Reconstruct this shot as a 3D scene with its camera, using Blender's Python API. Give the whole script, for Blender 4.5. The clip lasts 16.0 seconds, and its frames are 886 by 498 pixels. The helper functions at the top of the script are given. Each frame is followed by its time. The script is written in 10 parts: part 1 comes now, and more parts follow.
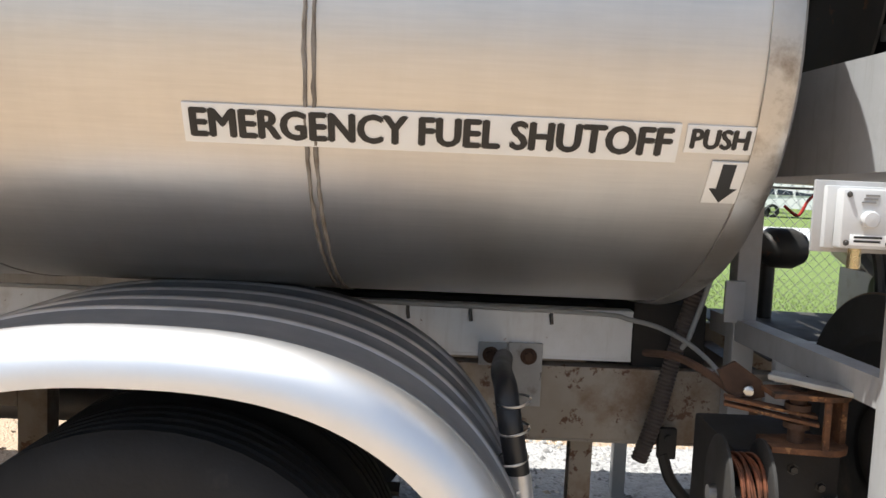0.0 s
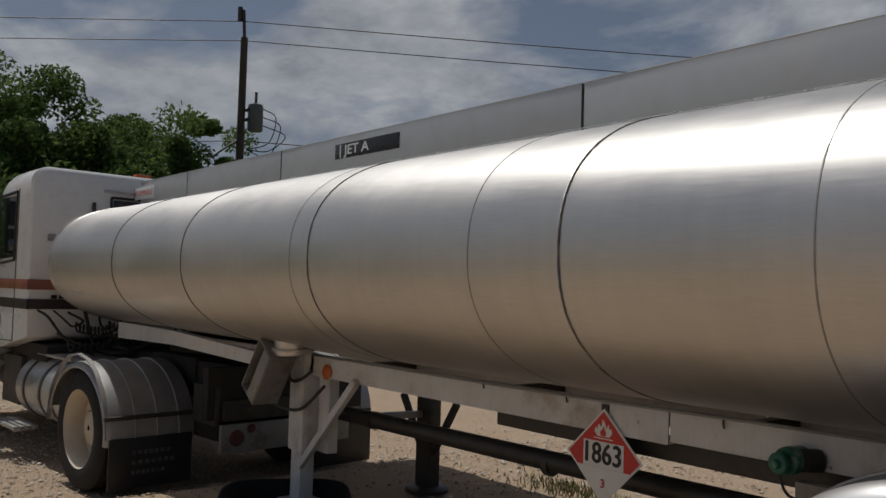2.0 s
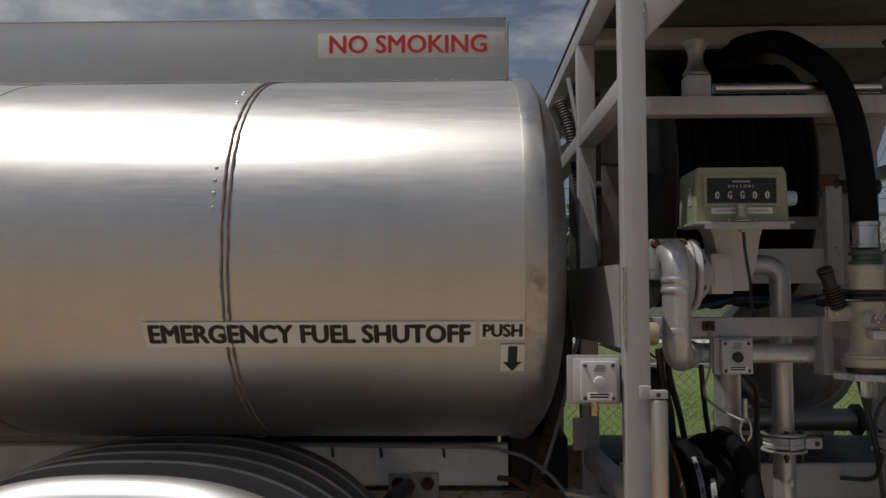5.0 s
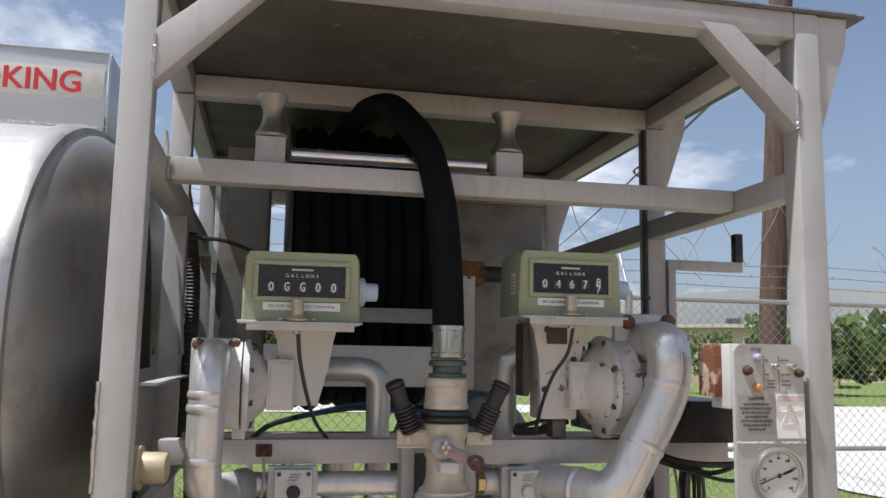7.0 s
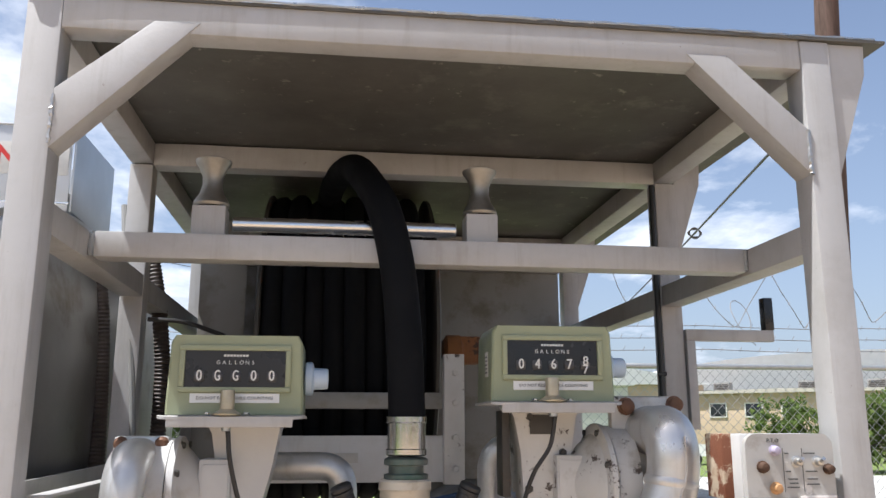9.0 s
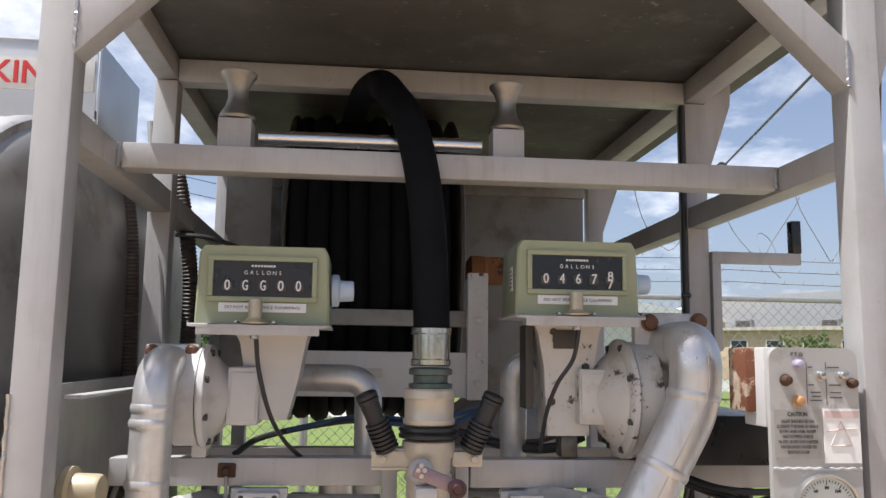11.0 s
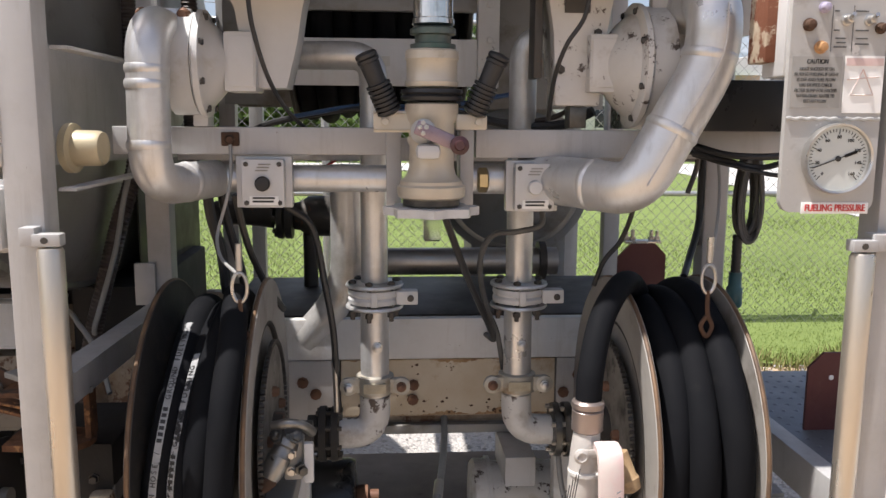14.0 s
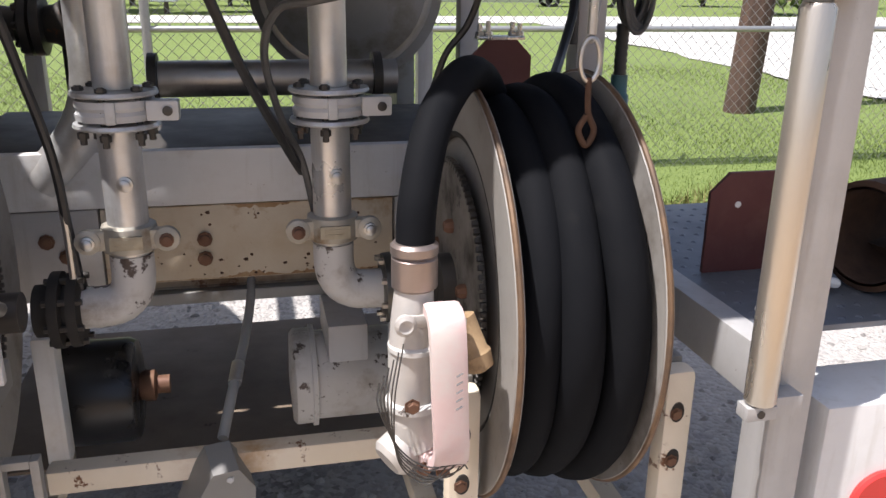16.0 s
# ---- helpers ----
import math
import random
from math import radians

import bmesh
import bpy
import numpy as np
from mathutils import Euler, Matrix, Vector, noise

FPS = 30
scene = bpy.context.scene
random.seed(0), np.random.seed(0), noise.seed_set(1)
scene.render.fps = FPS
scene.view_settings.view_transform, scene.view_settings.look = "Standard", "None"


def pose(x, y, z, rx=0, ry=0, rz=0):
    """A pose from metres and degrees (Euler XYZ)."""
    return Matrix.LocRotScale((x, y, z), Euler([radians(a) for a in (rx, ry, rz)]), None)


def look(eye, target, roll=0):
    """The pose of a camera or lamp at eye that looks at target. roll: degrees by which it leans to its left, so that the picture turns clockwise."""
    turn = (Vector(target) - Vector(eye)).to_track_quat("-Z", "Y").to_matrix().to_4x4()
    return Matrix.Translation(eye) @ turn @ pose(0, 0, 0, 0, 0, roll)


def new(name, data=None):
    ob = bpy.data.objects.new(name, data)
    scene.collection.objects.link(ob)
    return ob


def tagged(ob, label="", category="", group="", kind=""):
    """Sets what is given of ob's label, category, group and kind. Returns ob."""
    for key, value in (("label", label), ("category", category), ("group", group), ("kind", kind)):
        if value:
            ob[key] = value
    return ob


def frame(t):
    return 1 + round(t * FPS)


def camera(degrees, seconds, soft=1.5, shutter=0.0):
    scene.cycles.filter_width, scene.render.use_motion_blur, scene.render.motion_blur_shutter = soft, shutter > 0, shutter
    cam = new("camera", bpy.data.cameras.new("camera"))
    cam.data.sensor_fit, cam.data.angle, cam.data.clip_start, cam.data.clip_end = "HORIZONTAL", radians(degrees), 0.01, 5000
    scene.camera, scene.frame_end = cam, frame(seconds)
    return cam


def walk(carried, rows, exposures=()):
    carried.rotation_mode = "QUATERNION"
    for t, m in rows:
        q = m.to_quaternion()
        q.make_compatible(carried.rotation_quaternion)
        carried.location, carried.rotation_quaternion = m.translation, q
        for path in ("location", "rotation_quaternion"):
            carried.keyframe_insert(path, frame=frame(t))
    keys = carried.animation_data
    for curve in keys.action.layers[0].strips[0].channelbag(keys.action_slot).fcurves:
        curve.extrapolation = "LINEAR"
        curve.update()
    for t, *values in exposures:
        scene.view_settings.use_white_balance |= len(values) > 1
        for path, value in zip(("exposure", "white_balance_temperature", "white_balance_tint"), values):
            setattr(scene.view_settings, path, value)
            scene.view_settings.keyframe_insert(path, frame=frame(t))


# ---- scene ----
cam = camera(56.4, 16.0, soft=1.5)
PATH = [
    (0, (0.022, -0.103, 1.458), (0.037, 1.888, 1.275), 2.5),
    (0.5, (0.161, -0.413, 1.53), (-0.446, 1.491, 1.469), 3.2),
    (1, (0.159, -0.73, 1.567), (-0.812, 1.018, 1.599), 1.4),
    (1.5, (0.143, -0.899, 1.589), (-1.158, 0.618, 1.689), 1.0),
    (2, (0.133, -0.94, 1.6), (-1.41, 0.328, 1.694), 1.7),
    (2.5, (0.085, -0.984, 1.59), (-1.598, 0.096, 1.621), 1.8),
    (3, (0.082, -0.976, 1.584), (-1.627, 0.063, 1.566), 1.6),
    (3.5, (0.095, -0.967, 1.594), (-1.481, 0.265, 1.605), 1.9),
    (4, (0.117, -0.919, 1.589), (-1.151, 0.626, 1.657), 2.1),
    (4.5, (0.184, -0.835, 1.586), (-0.526, 1.031, 1.702), 1.4),
    (5, (0.406, -0.808, 1.636), (0.361, 1.189, 1.742), -0.2),
    (5.2, (0.52, -0.778, 1.654), (0.644, 1.217, 1.741), 0.2),
    (7.5, (1.261, -0.245, 1.784), (1.66, 1.682, 2.142), 0.7),
    (8, (1.376, -0.167, 1.806), (1.67, 1.764, 2.238), 0.3),
    (10.5, (1.372, -0.154, 1.799), (1.6, 1.804, 2.132), 0.3),
    (11, (1.371, -0.149, 1.764), (1.571, 1.823, 2.031), 0.8),
    (11.5, (1.391, -0.146, 1.736), (1.54, 1.84, 1.913), 1.1),
    (12, (1.392, -0.15, 1.713), (1.509, 1.845, 1.798), 1.5),
    (12.5, (1.381, -0.138, 1.687), (1.493, 1.858, 1.661), 1.4),
    (13, (1.397, -0.116, 1.642), (1.503, 1.874, 1.469), 0.5),
    (13.5, (1.411, -0.104, 1.611), (1.536, 1.875, 1.35), 0.4),
    (14, (1.423, -0.101, 1.579), (1.565, 1.87, 1.27), 0.4),
    (14.5, (1.432, -0.08, 1.519), (1.568, 1.879, 1.145), 0.3),
    (15, (1.426, 0.056, 1.45), (1.651, 1.988, 0.987), -0.5),
    (15.5, (1.473, 0.199, 1.418), (1.914, 2.071, 0.867), -1.1),
    (16, (1.611, 0.392, 1.381), (2.044, 2.241, 0.753), 0.8),
]
EXPOSURES = [(0, 0.85, 6000, 8), (0.5, 0.22, 6100, 9), (1.0, -0.86, 6250, 10), (1.5, -1.15, 6200, 10), (2.0, -1.12, 6200, 10), (2.5, -0.93, 6250, 10), (3.0, -0.78, 6350, 10), (3.5, -0.58, 6300, 10), (4.0, -0.78, 6300, 10), (4.6, -0.97, 6400, 10), (5.2, -1.0, 6350, 10),
             (7.5, 0.8, 6000, 11), (8.0, 0.9, 6000, 11), (10.5, 0.76, 6100, 13), (11.5, 0.70, 6150, 14), (13.0, 0.76, 6250, 14), (15.0, 0.83, 6400, 15), (15.5, 0.87, 6350, 15), (16.0, 0.80, 6200, 16)]
walk(cam, [(t, look(eye, target, roll)) for t, eye, target, roll in PATH], EXPOSURES)

# ---- world and sun ----
SUN_DIR = Vector((-0.40, -0.105, 1.0)).normalized()
SUN_ELEV = math.asin(SUN_DIR.z)
SUN_ROT = math.atan2(SUN_DIR.x, SUN_DIR.y)
world = bpy.data.worlds.new("sky_world")
scene.world = world
world.use_nodes = True
wt = world.node_tree
wt.nodes.clear()


def wnode(kind, **kw):
    n = wt.nodes.new(kind)
    for k, v in kw.items():
        n.inputs[k].default_value = v
    return n


w_out = wt.nodes.new("ShaderNodeOutputWorld")
w_bg = wt.nodes.new("ShaderNodeBackground")
w_bg.inputs["Strength"].default_value = 0.078
w_sky = wt.nodes.new("ShaderNodeTexSky")
w_sky.sky_type = "NISHITA"
w_sky.sun_disc = False
w_sky.sun_elevation = SUN_ELEV
w_sky.sun_rotation = SUN_ROT
w_sky.dust_density = 3.0
w_tc = wt.nodes.new("ShaderNodeTexCoord")
w_sep = wt.nodes.new("ShaderNodeSeparateXYZ")
w_add = wt.nodes.new("ShaderNodeMath")
w_add.operation = "ADD"
w_add.inputs[1].default_value = 0.22
w_max = wt.nodes.new("ShaderNodeMath")
w_max.operation = "MAXIMUM"
w_max.inputs[1].default_value = 0.05
w_dx = wt.nodes.new("ShaderNodeMath")
w_dx.operation = "DIVIDE"
w_dy = wt.nodes.new("ShaderNodeMath")
w_dy.operation = "DIVIDE"
w_comb = wt.nodes.new("ShaderNodeCombineXYZ")
w_noise = wnode("ShaderNodeTexNoise", Scale=1.55, Detail=9.0, Roughness=0.58, Distortion=0.25)
w_ramp = wt.nodes.new("ShaderNodeValToRGB")
w_ramp.color_ramp.elements[0].position = 0.50
w_ramp.color_ramp.elements[0].color = (0, 0, 0, 1)
w_ramp.color_ramp.elements[1].position = 0.64
w_ramp.color_ramp.elements[1].color = (1, 1, 1, 1)
w_noise2 = wnode("ShaderNodeTexNoise", Scale=3.4, Detail=6.0, Roughness=0.6)
w_ramp2 = wt.nodes.new("ShaderNodeValToRGB")
w_ramp2.color_ramp.elements[0].position = 0.35
w_ramp2.color_ramp.elements[0].color = (5.4, 5.6, 6.0, 1)
w_ramp2.color_ramp.elements[1].position = 0.65
w_ramp2.color_ramp.elements[1].color = (11.5, 11.4, 11.2, 1)
w_mix = wt.nodes.new("ShaderNodeMix")
w_mix.data_type = "RGBA"
wl = wt.links.new
wl(w_tc.outputs["Generated"], w_sep.inputs[0])
wl(w_sep.outputs["Z"], w_add.inputs[0])
wl(w_add.outputs[0], w_max.inputs[0])
wl(w_sep.outputs["X"], w_dx.inputs[0])
wl(w_max.outputs[0], w_dx.inputs[1])
wl(w_sep.outputs["Y"], w_dy.inputs[0])
wl(w_max.outputs[0], w_dy.inputs[1])
wl(w_dx.outputs[0], w_comb.inputs[0])
wl(w_dy.outputs[0], w_comb.inputs[1])
wl(w_comb.outputs[0], w_noise.inputs["Vector"])
wl(w_comb.outputs[0], w_noise2.inputs["Vector"])
# the clouds thicken towards -x
w_side = wt.nodes.new("ShaderNodeMath")
w_side.operation = "MULTIPLY_ADD"
w_side.inputs[1].default_value = -0.11
wl(w_sep.outputs["X"], w_side.inputs[0])
wl(w_noise.outputs["Fac"], w_side.inputs[2])
wl(w_side.outputs[0], w_ramp.inputs[0])
wl(w_noise2.outputs["Fac"], w_ramp2.inputs[0])
wl(w_ramp.outputs[0], w_mix.inputs["Factor"])
wl(w_sky.outputs[0], w_mix.inputs["A"])
wl(w_ramp2.outputs[0], w_mix.inputs["B"])
# pale haze towards the horizon
w_low = wt.nodes.new("ShaderNodeMapRange")
w_low.inputs["From Min"].default_value = 0.0
w_low.inputs["From Max"].default_value = 0.62
w_low.inputs["To Min"].default_value = 0.34
w_low.inputs["To Max"].default_value = 0.0
wl(w_sep.outputs["Z"], w_low.inputs["Value"])
w_haze = wt.nodes.new("ShaderNodeMix")
w_haze.data_type = "RGBA"
w_haze.inputs["B"].default_value = (6.4, 7.3, 8.8, 1)
wl(w_low.outputs[0], w_haze.inputs["Factor"])
wl(w_mix.outputs["Result"], w_haze.inputs["A"])
wl(w_haze.outputs["Result"], w_bg.inputs["Color"])
wl(w_bg.outputs[0], w_out.inputs[0])

sun_data = bpy.data.lights.new("sun", "SUN")
sun_data.energy = 4.8
sun_data.angle = radians(0.53)
sun_data.color = (1.0, 0.955, 0.88)
sun = new("sun", sun_data)
sun.matrix_world = look(SUN_DIR * 50, (0, 0, 0))


# ---- materials ----
def surf(name, c1, c2=None, rough=0.5, metal=0.0, scale=6.0, fine=90.0, bump=0.15, spot=None, spot_at=0.62, spot_scale=14.0,
         stretch=(1, 1, 1), rvar=0.12, dirt=None, dirt_at=0.55, dirt_scale=2.5, coat=0.0, vary=0.0, bump_dist=0.002):
    """A procedural surface: two tones at a coarse scale, fine grain in roughness and relief, optional sharp spots and soft dirt."""
    m = bpy.data.materials.new(name)
    m.use_nodes = True
    t = m.node_tree
    b = t.nodes["Principled BSDF"]
    ln = t.links.new
    c2 = c2 or tuple(x * 0.82 for x in c1)
    tc = t.nodes.new("ShaderNodeTexCoord")
    mp = t.nodes.new("ShaderNodeMapping")
    mp.inputs["Scale"].default_value = stretch
    ln(tc.outputs["Object"], mp.inputs["Vector"])

    def nz(sc, detail=5.0, ro=0.6):
        n = t.nodes.new("ShaderNodeTexNoise")
        n.inputs["Scale"].default_value = sc
        n.inputs["Detail"].default_value = detail
        n.inputs["Roughness"].default_value = ro
        ln(mp.outputs[0], n.inputs["Vector"])
        return n

    def ramp(src, a, z):
        r = t.nodes.new("ShaderNodeMapRange")
        r.inputs["From Min"].default_value = a
        r.inputs["From Max"].default_value = z
        ln(src, r.inputs["Value"])
        return r.outputs[0]

    def mix(fac, a, bb):
        x = t.nodes.new("ShaderNodeMix")
        x.data_type = "RGBA"
        ln(fac, x.inputs["Factor"])
        for sock, v in (("A", a), ("B", bb)):
            if isinstance(v, tuple):
                x.inputs[sock].default_value = (*v, 1)
            else:
                ln(v, x.inputs[sock])
        return x.outputs["Result"]

    coarse = nz(scale)
    grain = nz(fine, 3.0)
    col = mix(ramp(coarse.outputs["Fac"], 0.3, 0.7), c1, c2)
    if vary:
        info = t.nodes.new("ShaderNodeObjectInfo")
        hsv = t.nodes.new("ShaderNodeHueSaturation")
        ln(ramp(info.outputs["Random"], 0, 1), hsv.inputs["Fac"])
        hsv.inputs["Value"].default_value = 1 - vary
        ln(col, hsv.inputs["Color"])
        col = hsv.outputs[0]
    if dirt:
        d = nz(dirt_scale, 8.0, 0.65)
        col = mix(ramp(d.outputs["Fac"], dirt_at, dirt_at + 0.16), col, dirt)
    met = None
    if spot:
        sp = nz(spot_scale, 8.0, 0.7)
        f = ramp(sp.outputs["Fac"], spot_at, spot_at + 0.035)
        col = mix(f, col, spot)
        inv = t.nodes.new("ShaderNodeMath")
        inv.operation = "MULTIPLY_ADD"
        inv.inputs[1].default_value = -metal
        inv.inputs[2].default_value = metal
        ln(f, inv.inputs[0])
        met = inv.outputs[0]
    ln(col, b.inputs["Base Color"])
    if met and metal:
        ln(met, b.inputs["Metallic"])
    else:
        b.inputs["Metallic"].default_value = metal
    rr = t.nodes.new("ShaderNodeMapRange")
    rr.inputs["To Min"].default_value = max(0.03, rough - rvar)
    rr.inputs["To Max"].default_value = min(1.0, rough + rvar)
    rr.inputs["From Min"].default_value = 0.3
    rr.inputs["From Max"].default_value = 0.7
    ln(coarse.outputs["Fac"], rr.inputs["Value"])
    ln(rr.outputs[0], b.inputs["Roughness"])
    if coat:
        b.inputs["Coat Weight"].default_value = coat
        b.inputs["Coat Roughness"].default_value = 0.12
    if bump:
        bp = t.nodes.new("ShaderNodeBump")
        bp.inputs["Strength"].default_value = bump
        bp.inputs["Distance"].default_value = bump_dist
        ln(grain.outputs["Fac"], bp.inputs["Height"])
        ln(bp.outputs[0], b.inputs["Normal"])
    return m


RUST = (0.16, 0.065, 0.025)


def tank_metal(name, c1, c2, rough):
    """Brushed sheet metal: long fine scratches, dull cloudy patches, slight waves of the sheet and thin grime."""
    m = surf(name, c1, c2, rough=rough, metal=1.0, scale=1.6, bump=0, rvar=0.05, stretch=(0.6, 1.5, 1.5))
    t = m.node_tree
    b = t.nodes["Principled BSDF"]
    ln = t.links.new
    tc = t.nodes.new("ShaderNodeTexCoord")

    def nz(stretch, sc, detail):
        mp = t.nodes.new("ShaderNodeMapping")
        mp.inputs["Scale"].default_value = stretch
        ln(tc.outputs["Object"], mp.inputs["Vector"])
        n = t.nodes.new("ShaderNodeTexNoise")
        n.inputs["Scale"].default_value = sc
        n.inputs["Detail"].default_value = detail
        n.inputs["Roughness"].default_value = 0.65
        ln(mp.outputs[0], n.inputs["Vector"])
        return n.outputs["Fac"]

    def fit(src, a, z, lo, hi):
        r = t.nodes.new("ShaderNodeMapRange")
        r.inputs["From Min"].default_value = a
        r.inputs["From Max"].default_value = z
        r.inputs["To Min"].default_value = lo
        r.inputs["To Max"].default_value = hi
        ln(src, r.inputs["Value"])
        return r.outputs[0]

    streak = nz((0.06, 1, 1), 130, 4)
    cloud = nz((0.5, 0.8, 1.0), 2.0, 3)
    wave = nz((1.0, 0.35, 0.35), 1.6, 0)
    drip = nz((5.0, 0.5, 0.5), 3.2, 5)
    add = t.nodes.new("ShaderNodeMath")
    add.operation = "ADD"
    ln(fit(streak, 0.3, 0.7, -0.04, 0.04), add.inputs[0])
    ln(fit(cloud, 0.35, 0.65, rough - 0.05, rough + 0.06), add.inputs[1])
    ln(add.outputs[0], b.inputs["Roughness"])
    old = b.inputs["Base Color"].links[0].from_socket
    mx = t.nodes.new("ShaderNodeMix")
    mx.data_type = "RGBA"
    mx.blend_type = "MULTIPLY"
    mx.inputs["Factor"].default_value = 1.0
    ln(old, mx.inputs["A"])
    mul = t.nodes.new("ShaderNodeMath")
    mul.operation = "MULTIPLY"
    ln(fit(streak, 0.25, 0.75, 0.92, 1.04), mul.inputs[0])
    ln(fit(drip, 0.35, 0.75, 1.01, 0.955), mul.inputs[1])
    ln(mul.outputs[0], mx.inputs["B"])
    ln(mx.outputs["Result"], b.inputs["Base Color"])
    tg = t.nodes.new("ShaderNodeTangent")
    tg.direction_type = "RADIAL"
    tg.axis = "X"
    ln(tg.outputs[0], b.inputs["Tangent"])
    b.inputs["Anisotropic"].default_value = 0.25
    b.inputs["Anisotropic Rotation"].default_value = 0.25
    b1 = t.nodes.new("ShaderNodeBump")
    b1.inputs["Strength"].default_value = 0.14
    b1.inputs["Distance"].default_value = 0.006
    ln(wave, b1.inputs["Height"])
    b2 = t.nodes.new("ShaderNodeBump")
    b2.inputs["Strength"].default_value = 0.05
    b2.inputs["Distance"].default_value = 0.0012
    ln(streak, b2.inputs["Height"])
    ln(b1.outputs[0], b2.inputs["Normal"])
    ln(b2.outputs[0], b.inputs["Normal"])
    return m


M_TANK = tank_metal("brushed_tank_metal", (0.68, 0.66, 0.63), (0.61, 0.595, 0.57), 0.475)
M_BEAD = surf("stained_weld_bead", (0.12, 0.095, 0.07), (0.27, 0.25, 0.225), rough=0.85, metal=0.0, scale=22, fine=160, bump=0.5)
M_SEAM = surf("faint_grey_seam", (0.42, 0.40, 0.38), (0.30, 0.285, 0.265), rough=0.6, metal=0.8, scale=9)
M_CATWALK = surf("pale_aluminium_sheet", (0.60, 0.60, 0.59), (0.54, 0.54, 0.53), rough=0.48, metal=0.75, scale=3)
# the shell's stainless in a darker tone for the shaded rear end, with dirt
M_HEAD = surf("shaded_tank_head_metal", (0.42, 0.41, 0.395), (0.35, 0.34, 0.325), rough=0.5, metal=0.85, scale=2.0, dirt=(0.22, 0.19, 0.15), dirt_at=0.55, dirt_scale=4)
M_ALU = surf("polished_aluminium", (0.74, 0.74, 0.73), (0.66, 0.66, 0.65), rough=0.24, metal=1.0, scale=5, fine=140, bump=0.06, rvar=0.07)
M_RIB = surf("worn_bright_rib", (0.50, 0.50, 0.505), (0.40, 0.40, 0.405), rough=0.42, metal=0.7, scale=9)
M_ROLL = surf("matte_rolled_aluminium", (0.74, 0.74, 0.745), (0.67, 0.67, 0.675), rough=0.44, metal=0.95, scale=4, fine=140, bump=0.05, rvar=0.05)
M_SILVER = surf("silver_painted_pipe", (0.68, 0.68, 0.675), (0.59, 0.588, 0.58), rough=0.36, metal=0.6, scale=7, fine=160, bump=0.12, dirt=(0.36, 0.33, 0.28), dirt_at=0.58)
M_FRAME = surf("grey_painted_steel", (0.44, 0.435, 0.43), (0.385, 0.38, 0.375), rough=0.5, metal=0.15, scale=5, fine=170, bump=0.1, dirt=(0.36, 0.33, 0.28), dirt_at=0.63)
M_FRAME_W = surf("worn_white_paint", (0.70, 0.70, 0.695), (0.62, 0.615, 0.60), rough=0.5, scale=5, fine=150, bump=0.12, spot=RUST, spot_at=0.67, spot_scale=18, dirt=(0.40, 0.34, 0.27), dirt_at=0.58)
M_RUSTY_W = surf("rust_stained_white_paint", (0.72, 0.65, 0.53), (0.62, 0.53, 0.40), rough=0.6, scale=4, spot=(0.15, 0.065, 0.028), spot_at=0.60, spot_scale=22, dirt=(0.42, 0.25, 0.11), dirt_at=0.54, dirt_scale=4.5, bump=0.3)
M_RUST = surf("flaking_rust", (0.20, 0.085, 0.035), (0.30, 0.13, 0.05), rough=0.85, scale=16, fine=120, bump=0.6, spot=(0.07, 0.04, 0.03), spot_at=0.55)
M_OLIVE = surf("olive_green_enamel", (0.30, 0.325, 0.205), (0.265, 0.29, 0.18), rough=0.42, scale=9, fine=260, bump=0.12, dirt=(0.22, 0.22, 0.15), dirt_at=0.62)
M_BLACK = surf("black_enamel", (0.012, 0.012, 0.013), (0.02, 0.02, 0.02), rough=0.3, scale=9, bump=0.03)
M_DARK = surf("greasy_dark_steel", (0.045, 0.042, 0.04), (0.08, 0.072, 0.062), rough=0.5, metal=0.4, scale=12, spot=(0.13, 0.06, 0.03), spot_at=0.63)
# near-black for greasy parts, and for deep shade under the vehicles put into colour
M_NEARBLACK = surf("near_black_grease_and_shade", (0.012, 0.011, 0.010), (0.032, 0.028, 0.024), rough=0.75, scale=9, fine=60, bump=0.4)
M_DULLGREY = surf("dull_grey_fender_aluminium", (0.36, 0.355, 0.345), (0.28, 0.275, 0.265), rough=0.5, metal=0.5, scale=4, dirt=(0.24, 0.215, 0.18), dirt_at=0.55)
M_DIMINK = surf("worn_grey_print", (0.13, 0.13, 0.125), (0.05, 0.05, 0.05), rough=0.8, scale=30)
M_CAN = surf("grey_transformer_paint", (0.13, 0.135, 0.14), rough=0.6, scale=3)
M_SHEET = surf("grey_zinc_sheet", (0.30, 0.295, 0.28), (0.25, 0.245, 0.235), rough=0.55, metal=0.4, scale=2.2, dirt=(0.19, 0.17, 0.14), dirt_at=0.5, dirt_scale=7)
M_SPOOL = surf("dull_worn_steel", (0.34, 0.33, 0.31), (0.22, 0.21, 0.19), rough=0.42, metal=0.85, scale=14, bump=0.15)
M_GREASE = surf("greasy_fitting_metal", (0.15, 0.145, 0.13), (0.07, 0.065, 0.058), rough=0.4, metal=0.8, scale=20, bump=0.3)
M_CHARCOAL = surf("charcoal_fender_sheet", (0.27, 0.272, 0.28), (0.21, 0.212, 0.218), rough=0.55, metal=0.5, scale=4, dirt=(0.25, 0.24, 0.22), dirt_at=0.6)
M_RUST_DARK = surf("dark_flaking_rust", (0.085, 0.042, 0.022), (0.045, 0.026, 0.017), rough=0.9, scale=16, fine=120, bump=0.6)


